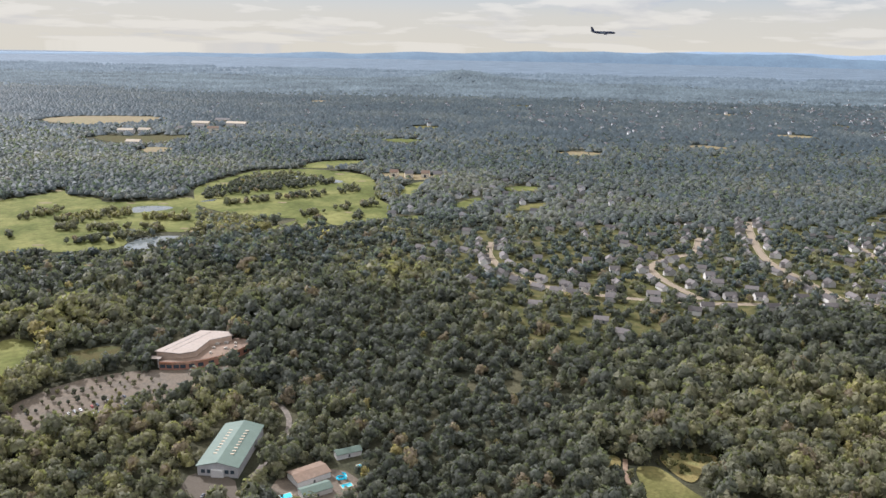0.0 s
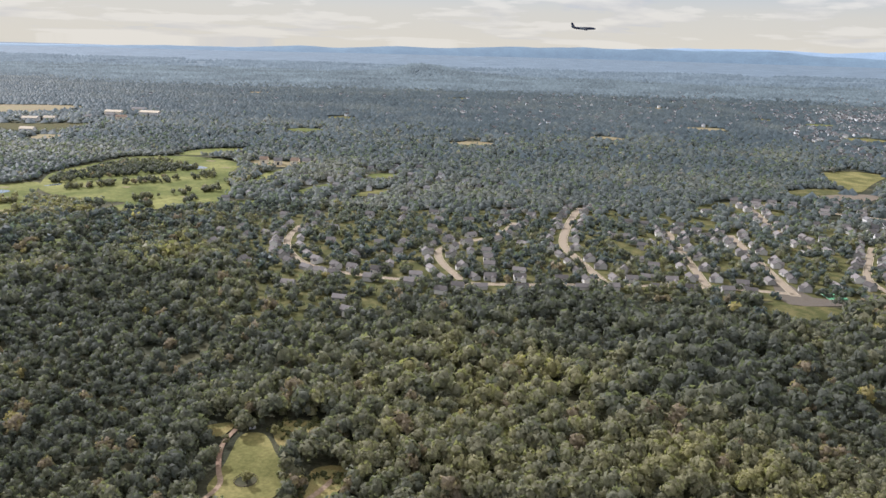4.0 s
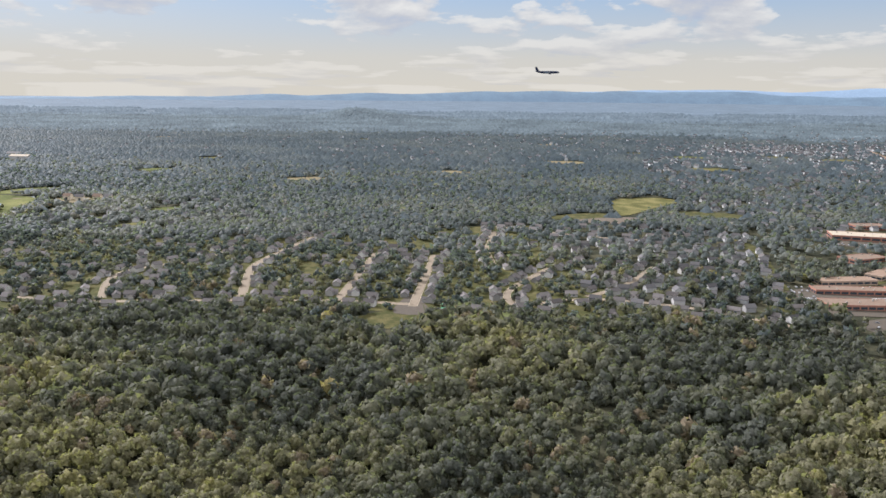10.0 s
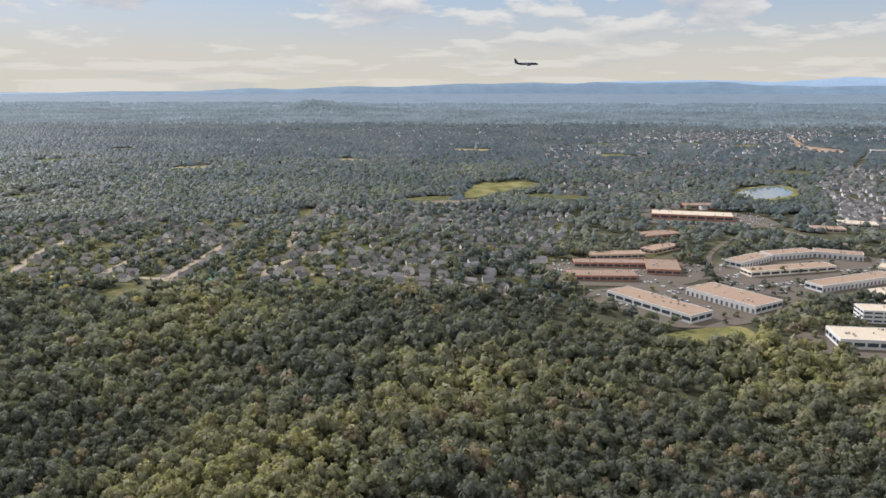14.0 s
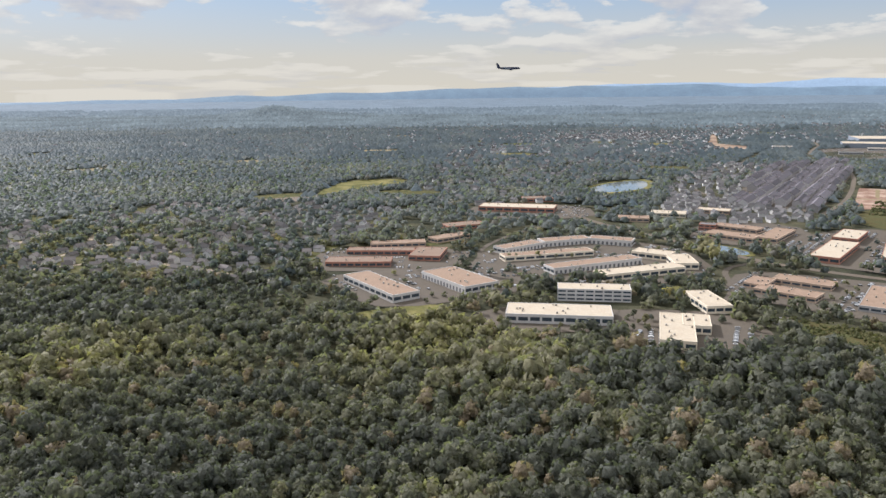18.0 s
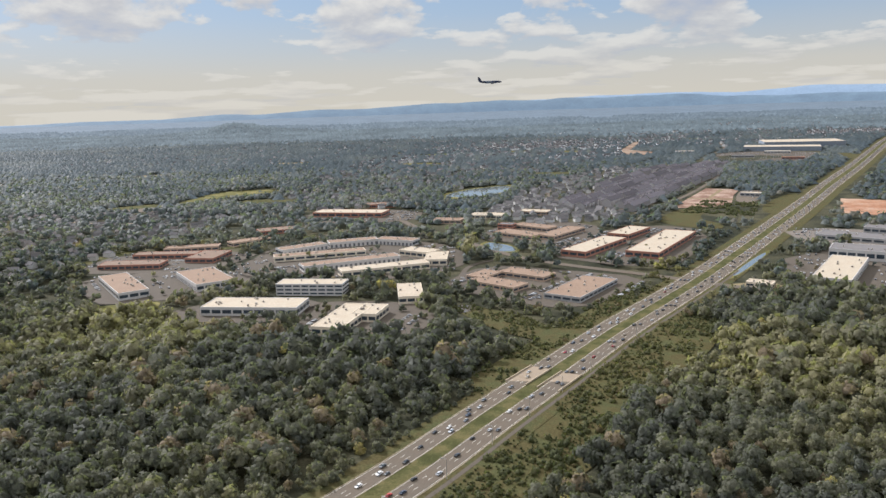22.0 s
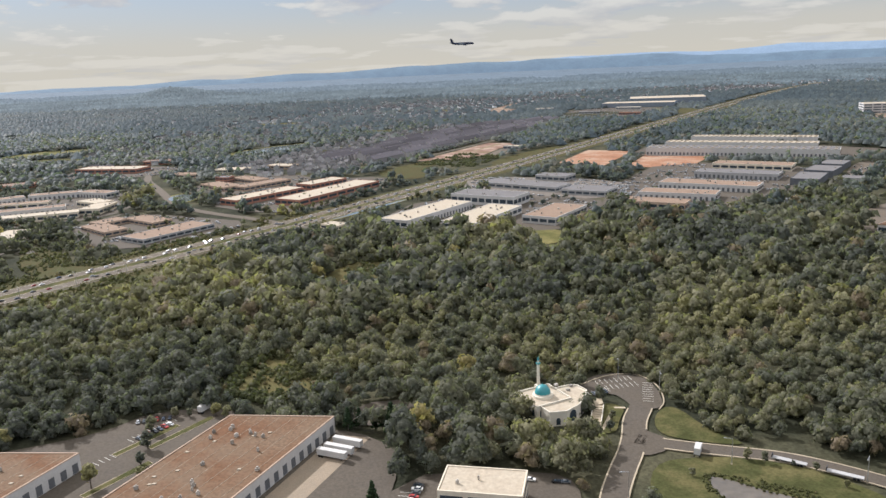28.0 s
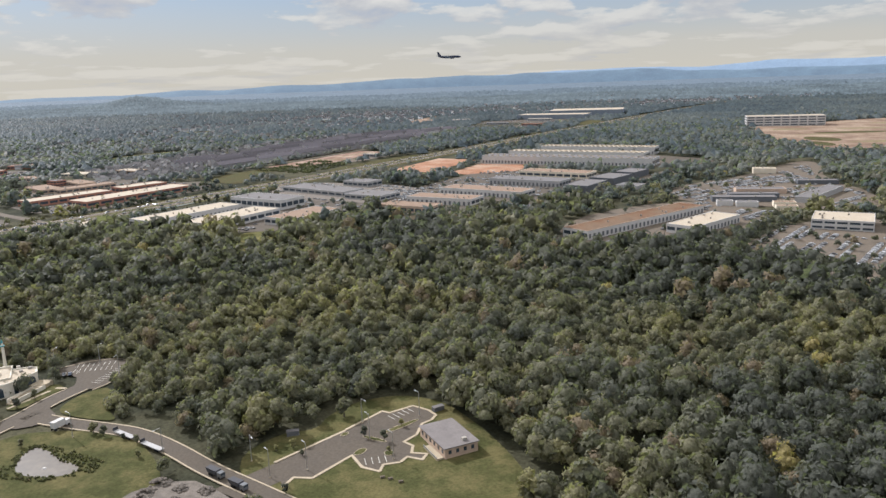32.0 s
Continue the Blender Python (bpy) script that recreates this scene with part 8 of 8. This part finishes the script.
far_cars("parked_vehicles", ((340.2, 150, 82, 20, 1, 0.72, 2.0, 0.65), (342.6, 150, 82, 20, 1, 0.72, 2.0, 0.6), (345.2, 153, 82, 16, 1, 0.72, 2.0, 0.5), (359.6, 152, 74, 22, 1, 0.72, 2.0, 0.6), (362.6, 152, 74, 20, 1, 0.72, 2.0, 0.5), (262, 204, -52, 24, 1, 0.74, 2.0, 0.5), (394, 182, 58, 22, 1, 0.74, 2.0, 0.5), (397.5, 181, 58, 22, 1, 0.74, 2.0, 0.5), (414, 184, 62, 22, 1, 0.74, 2.0, 0.5), (480.2, 222, -28, 26, 1, 0.74, 2.0, 0.5), (483.6, 192.5, 62, 26, 1, 0.8, 2.0, 0.5)), "cars parked in rows at the offices")
far_cars("parked_vehicles", ((424, 232, 60, 40, 3, 0.8, 2.2, 0.6), (396, 242, 60, 30, 2, 0.8, 2.2, 0.4), (306, 214, 30, 36, 1, 0.8, 2, 0.5), (304, 240, 50, 20, 1, 0.8, 2, 0.5), (255, 228, 5, 40, 1, 0.8, 2, 0.5), (290, 312, -6, 40, 2, 0.9, 2.4, 0.5), (376, 276, 50, 16, 2, 0.9, 2.4, 0.5), (525, 210, 62, 40, 1, 0.9, 2, 0.5), (556, 262, -27, 30, 1, 0.9, 2, 0.4), (568, 206, 60, 24, 2, 0.9, 2.2, 0.6)), "cars parked among shops and warehouses")


_traffic = Shape()
for _off in (2.0, 2.95, 3.9, -2.0, -2.95, -3.9):
    _d = 320.0
    while _d < 900:
        _x, _y, _a = on_highway(_d, _off)
        _z = ground_z(_x, _y) + 0.09
        _traffic.box(_x, _y, _z, 1.15, 0.46, 0.2, radians(_a)).box(_x, _y, _z + 0.2, 0.6, 0.4, 0.13, radians(_a))
        _d += _rng.uniform(4, 14)
tagged(new("distant_traffic", _traffic.mesh("distant_traffic", M["vehicles"])), "distant cars strung along the highway", "vehicles", kind="stuff")


def trailer(x, y, turn, label, length=3.6, cab=False, group="box trailers"):
    t = thing("truck" if cab else "box_trailer", x, y, turn, label, "truck" if cab else "trailer", group)
    t.location.z += 0.04
    part("box", Shape().box(0, 0, 0.28, length, 0.64, 0.72), M["white_wall"], t, "white box body")
    part("frame", Shape().box(0, 0, 0.2, length * 0.96, 0.3, 0.08), M["dark"], t)
    for wx in (-length * 0.42, -length * 0.32):
        for wy in (-0.27, 0.27):
            part("wheel", Shape().box(wx, wy, 0, 0.24, 0.1, 0.24), M["tyre"], t)
    if cab:
        part("cab", Shape().box(length / 2 + 0.36, 0, 0.16, 0.62, 0.6, 0.52), M["white_wall"], t)
        part("windscreen", Shape().box(length / 2 + 0.66, 0, 0.42, 0.05, 0.52, 0.2), M["glass"], t)
        for wy in (-0.27, 0.27):
            part("wheel", Shape().box(length / 2 + 0.4, wy, 0, 0.24, 0.1, 0.24), M["tyre"], t)
    else:
        part("landing_leg", Shape().box(length * 0.34, 0, 0, 0.06, 0.4, 0.26), M["dark"], t)


for _k, (_x, _y) in enumerate(((484.3, 75.9), (483.7, 74.3), (483.2, 73.2))):
    trailer(_x, _y, -17, "white box trailer backed to a dock")
trailer(463.6, 84.2, 70, "white box truck parked at the wood's edge", 1.9, True)
trailer(522.6, 75.6, 72, "white truck parked on the street", 1.5, True)
for _x, _y, _a in ((531.4, 74.0, -28), (535.9, 71.5, -28)):
    _f = thing("flatbed_trailer", _x, _y, _a, "empty flatbed trailer parked at the kerb", "trailer", "flatbed trailers")
    _f.location.z += 0.05
    part("bed", Shape().box(0, 0, 0.26, 3.4, 0.62, 0.08), M["grey_wall"], _f, "pale flat bed")
    part("headboard", Shape().box(-1.66, 0, 0.34, 0.06, 0.6, 0.34), M["dark"], _f)
    for _wx in (0.9, 1.25):
        for _wy in (-0.26, 0.26):
            part("wheel", Shape().box(_wx, _wy, 0, 0.24, 0.1, 0.24), M["tyre"], _f)
for _x, _y, _a in ((545.1, 66.4, -30), (548.2, 64.4, -30)):
    _f = thing("dump_truck", _x, _y, _a, "dark dump truck at the roadside", "truck", "dump trucks")
    _f.location.z += 0.05
    part("tipper", Shape().add([(-0.9, -0.3, 0.3), (0.5, -0.3, 0.3), (0.5, 0.3, 0.3), (-0.9, 0.3, 0.3), (-1.05, -0.34, 0.75), (0.5, -0.34, 0.75), (0.5, 0.34, 0.75), (-1.05, 0.34, 0.75)], [(0, 3, 2, 1), (0, 1, 5, 4), (1, 2, 6, 5), (2, 3, 7, 6), (3, 0, 4, 7), (4, 5, 6, 7)]), M["dark"], _f)
    part("cab", Shape().box(0.88, 0, 0.15, 0.55, 0.58, 0.52), M["car_grey"], _f)
    part("windscreen", Shape().box(1.14, 0, 0.42, 0.04, 0.5, 0.18), M["glass"], _f)
    for _wx in (-0.6, -0.3, 0.9):
        for _wy in (-0.26, 0.26):
            part("wheel", Shape().box(_wx, _wy, 0, 0.25, 0.1, 0.25), M["tyre"], _f)
for _k in range(9):
    _x, _y = 540.0 + 2.6 * (_k % 3) + _rng.uniform(-0.5, 0.5), 60.5 + 1.9 * (_k // 3) + _rng.uniform(-0.5, 0.5) - 0.5 * (_k % 3)
    _r0 = _rng.uniform(0.6, 1.1)
    _o = thing("stone_heap", _x, _y, 0, "heap of broken grey stone in the yard", "heap")
    tagged(_o, group="stone heaps")
    for _j in range(26):
        _a, _q = _rng.uniform(0, 6.28), _r0 * math.sqrt(_rng.random())
        _z = max(0, 0.55 * (_r0 - _q))
        _s = _rng.uniform(0.14, 0.32)
        part("stone", Shape().add([(_q * math.cos(_a) + v[0] * _s, _q * math.sin(_a) + v[1] * _s, _z + v[2] * _s * 0.8) for v in OCT_V], OCT_F.tolist()), M["gravel"], _o)


# ---- lamps and small fixtures ----
def lamp_model():
    l = thing("street_lamp", 0, 0, 0, "", "lamp", z=0)
    part("pole", Shape().tube(0, 0, -0.1, 2.9, 0.05, 0.028, 8), M["steel"], l)
    part("arm", Shape().box(0, 0.35, 2.86, 0.035, 0.75, 0.035), M["steel"], l)
    part("head", Shape().box(0, 0.74, 2.8, 0.11, 0.3, 0.06), M["steel"], l, "flat lamp head")
    part("base", Shape().tube(0, 0, -0.05, 0.1, 0.1, 0.1, 8), M["concrete"], l)
    return l


LAMP = lamp_model()
_d = 100.0
while _d < 420:
    _x, _y, _a = on_highway(_d, -5.5)
    tagged(copy_thing(LAMP, pose(_x, _y, ground_z(_x, _y), 0, 0, _a)), "tall steel street lamp beside the highway", "lamp", "highway lamps")
    _d += 11.5
for _x, _y, _a in ((525.6, 73.6, 60), (514.4, 66.8, 90), (550.6, 66.4, 40), (553.8, 68.0, 40), (556.9, 78.4, 230), (558.6, 74.6, 40), (563.0, 80.4, 40), (561.9, 70.6, 40), (516.2, 94.6, 0), (521.0, 91.2, 180), (510.8, 92.8, 0), (537.6, 70.5, 150), (547.6, 69.4, 220)):
    tagged(copy_thing(LAMP, pose(_x, _y, ground_z(_x, _y), 0, 0, _a)), "slim steel lamp standing at the kerb", "lamp", "lot lamps")
for _o in (*LAMP.children_recursive, LAMP):
    bpy.data.objects.remove(_o)
for _x, _y, _a, _n, _lab in ((564.9, 82.0, 40, "cargo_container", "grey storage container at the lot's edge"), (550.0, 75.2, 20, "garden_shed", "dark blue garden shed on the grass")):
    _b = thing(_n, _x, _y, _a, _lab, "container")
    part("body", Shape().box(0, 0, 0, 1.3, 0.6, 0.5), M["dock"], _b)
    part("lid", Shape().box(0, 0, 0.504, 1.36, 0.66, 0.05), M["grey_roof"], _b)
    part("door", Shape().box(0.66, 0, 0.05, 0.03, 0.4, 0.38), M["white_wall"], _b)
for _x, _y in ((561.5, 67.0), (562.3, 66.8), (563.4, 66.3)):
    _t = thing("picnic_table", _x, _y, 20, "wooden picnic table on the lawn", "table", "picnic tables")
    part("top", Shape().box(0, 0, 0.18, 0.45, 0.2, 0.02), M["bark"], _t)
    for _s in (-0.17, 0.17):
        part("bench", Shape().box(0, _s, 0.1, 0.45, 0.07, 0.02), M["bark"], _t)
        part("leg", Shape().box(_s, 0, 0, 0.03, 0.34, 0.18), M["bark"], _t)
_f = thing("pond_fountain", 526.8, 66.9, 0, "small white fountain float on the pond", "fountain")
part("float", Shape().tube(0, 0, 0.05, 0.14, 0.22, 0.12, 10), M["white_wall"], _f)

# ---- the airliner, enlarged and set far back to fit the camera's view ----
plane = thing("airliner", 146.0, 3860.0, 0, "dark twin-engined airliner flying level far off", "aircraft", z=150.0)
plane.scale = (0.84, 0.84, 0.84)
_fus, _rings = Shape(), ((-68, 0.6, 5), (-58, 4.2, 3), (-40, 6.6, 0.6), (-10, 7, 0), (40, 7, 0), (58, 6, -0.6), (66, 3.4, -1.6), (69, 0.6, -2.2))
_pts = [(x, r * math.cos(a), z + r * math.sin(a)) for x, r, z in _rings for a in [0.524 * i for i in range(12)]]
_fus.add(_pts, [(j * 12 + i, j * 12 + (i + 1) % 12, (j + 1) * 12 + (i + 1) % 12, (j + 1) * 12 + i) for j in range(7) for i in range(12)])
part("fuselage", _fus.mesh("fuselage", M["navy"], True), None, plane)
part("belly", Shape().box(4, 0, -8.2, 60, 7, 3), M["pale"], plane)
part("tail_fin", Shape().add([(-66, -0.6, 3), (-46, -0.6, 6), (-62, -0.5, 30), (-72, -0.5, 30), (-66, 0.6, 3), (-46, 0.6, 6), (-62, 0.5, 30), (-72, 0.5, 30)], [(3, 2, 1, 0), (4, 5, 6, 7), (0, 1, 5, 4), (1, 2, 6, 5), (2, 3, 7, 6), (3, 0, 4, 7)]), M["navy"], plane)
for _s in (-1, 1):
    part("wing", Shape().add([(18, 6 * _s, -4), (-8, 6 * _s, -4), (-26, 62 * _s, 3), (-18, 62 * _s, 3), (18, 6 * _s, -2), (-8, 6 * _s, -2.6), (-26, 62 * _s, 3.6), (-18, 62 * _s, 3.6)], [(0, 1, 2, 3), (7, 6, 5, 4), (0, 3, 7, 4), (1, 5, 6, 2), (2, 6, 7, 3), (0, 4, 5, 1)]), M["pale"], plane)
    part("tailplane", Shape().add([(-54, 2 * _s, 4), (-66, 2 * _s, 4), (-74, 24 * _s, 6), (-68, 24 * _s, 6), (-54, 2 * _s, 5), (-66, 2 * _s, 5), (-74, 24 * _s, 6.6), (-68, 24 * _s, 6.6)], [(0, 1, 2, 3), (7, 6, 5, 4), (0, 3, 7, 4), (1, 5, 6, 2), (2, 6, 7, 3), (0, 4, 5, 1)]), M["pale"], plane)
    _en = Shape().tube(0, 0, -8, 8, 3.2, 3.8, 12)
    _en.v = [(14 + z, 20 * _s + x, -7.5 + y) for x, y, z in _en.v]
    part("engine", _en, M["navy"], plane)


# ---- plan shifted to fit the camera's view ----
def lay(x, y):
    """Moves the low land outwards along the camera's sight lines, so that it fits the view."""
    k = np.interp(x, [215, 275, 400, 480, 540, 600, 700], [0, 0.033, 0.036, 0.040, 0.038, 0.020, 0.018]) * np.clip((1000.0 - y) / 450.0, 0, 1) * np.interp(y, [100, 160], [0.55, 1.0])
    mid = np.interp(x, [230, 330, 420, 500, 600, 700], [330, 335, 420, 490, 570, 576])
    return x + (x - mid) * k, y + y * k


SHIFTED = set()
for ob in list(scene.objects):
    if ob.name.split(".")[0] in ("camera", "sun", "ground", "airliner") or ob.name.startswith("backdrop"):
        continue
    root = ob
    while root.parent:
        root = root.parent
    x, y = root.location.x, root.location.y
    if abs(x) + abs(y) > 0.01:
        if ob == root:
            a, b = lay(x, y)
            ob.location.x, ob.location.y = float(a), float(b)
    elif root.name != "airliner" and ob.type == "MESH" and ob.data.name not in SHIFTED:
        SHIFTED.add(ob.data.name)
        co = np.empty(len(ob.data.vertices) * 3, np.float32)
        ob.data.vertices.foreach_get("co", co)
        co = co.reshape(-1, 3)
        co[:, 0], co[:, 1] = lay(co[:, 0], co[:, 1])
        ob.data.vertices.foreach_set("co", co.ravel())
        ob.data.update()
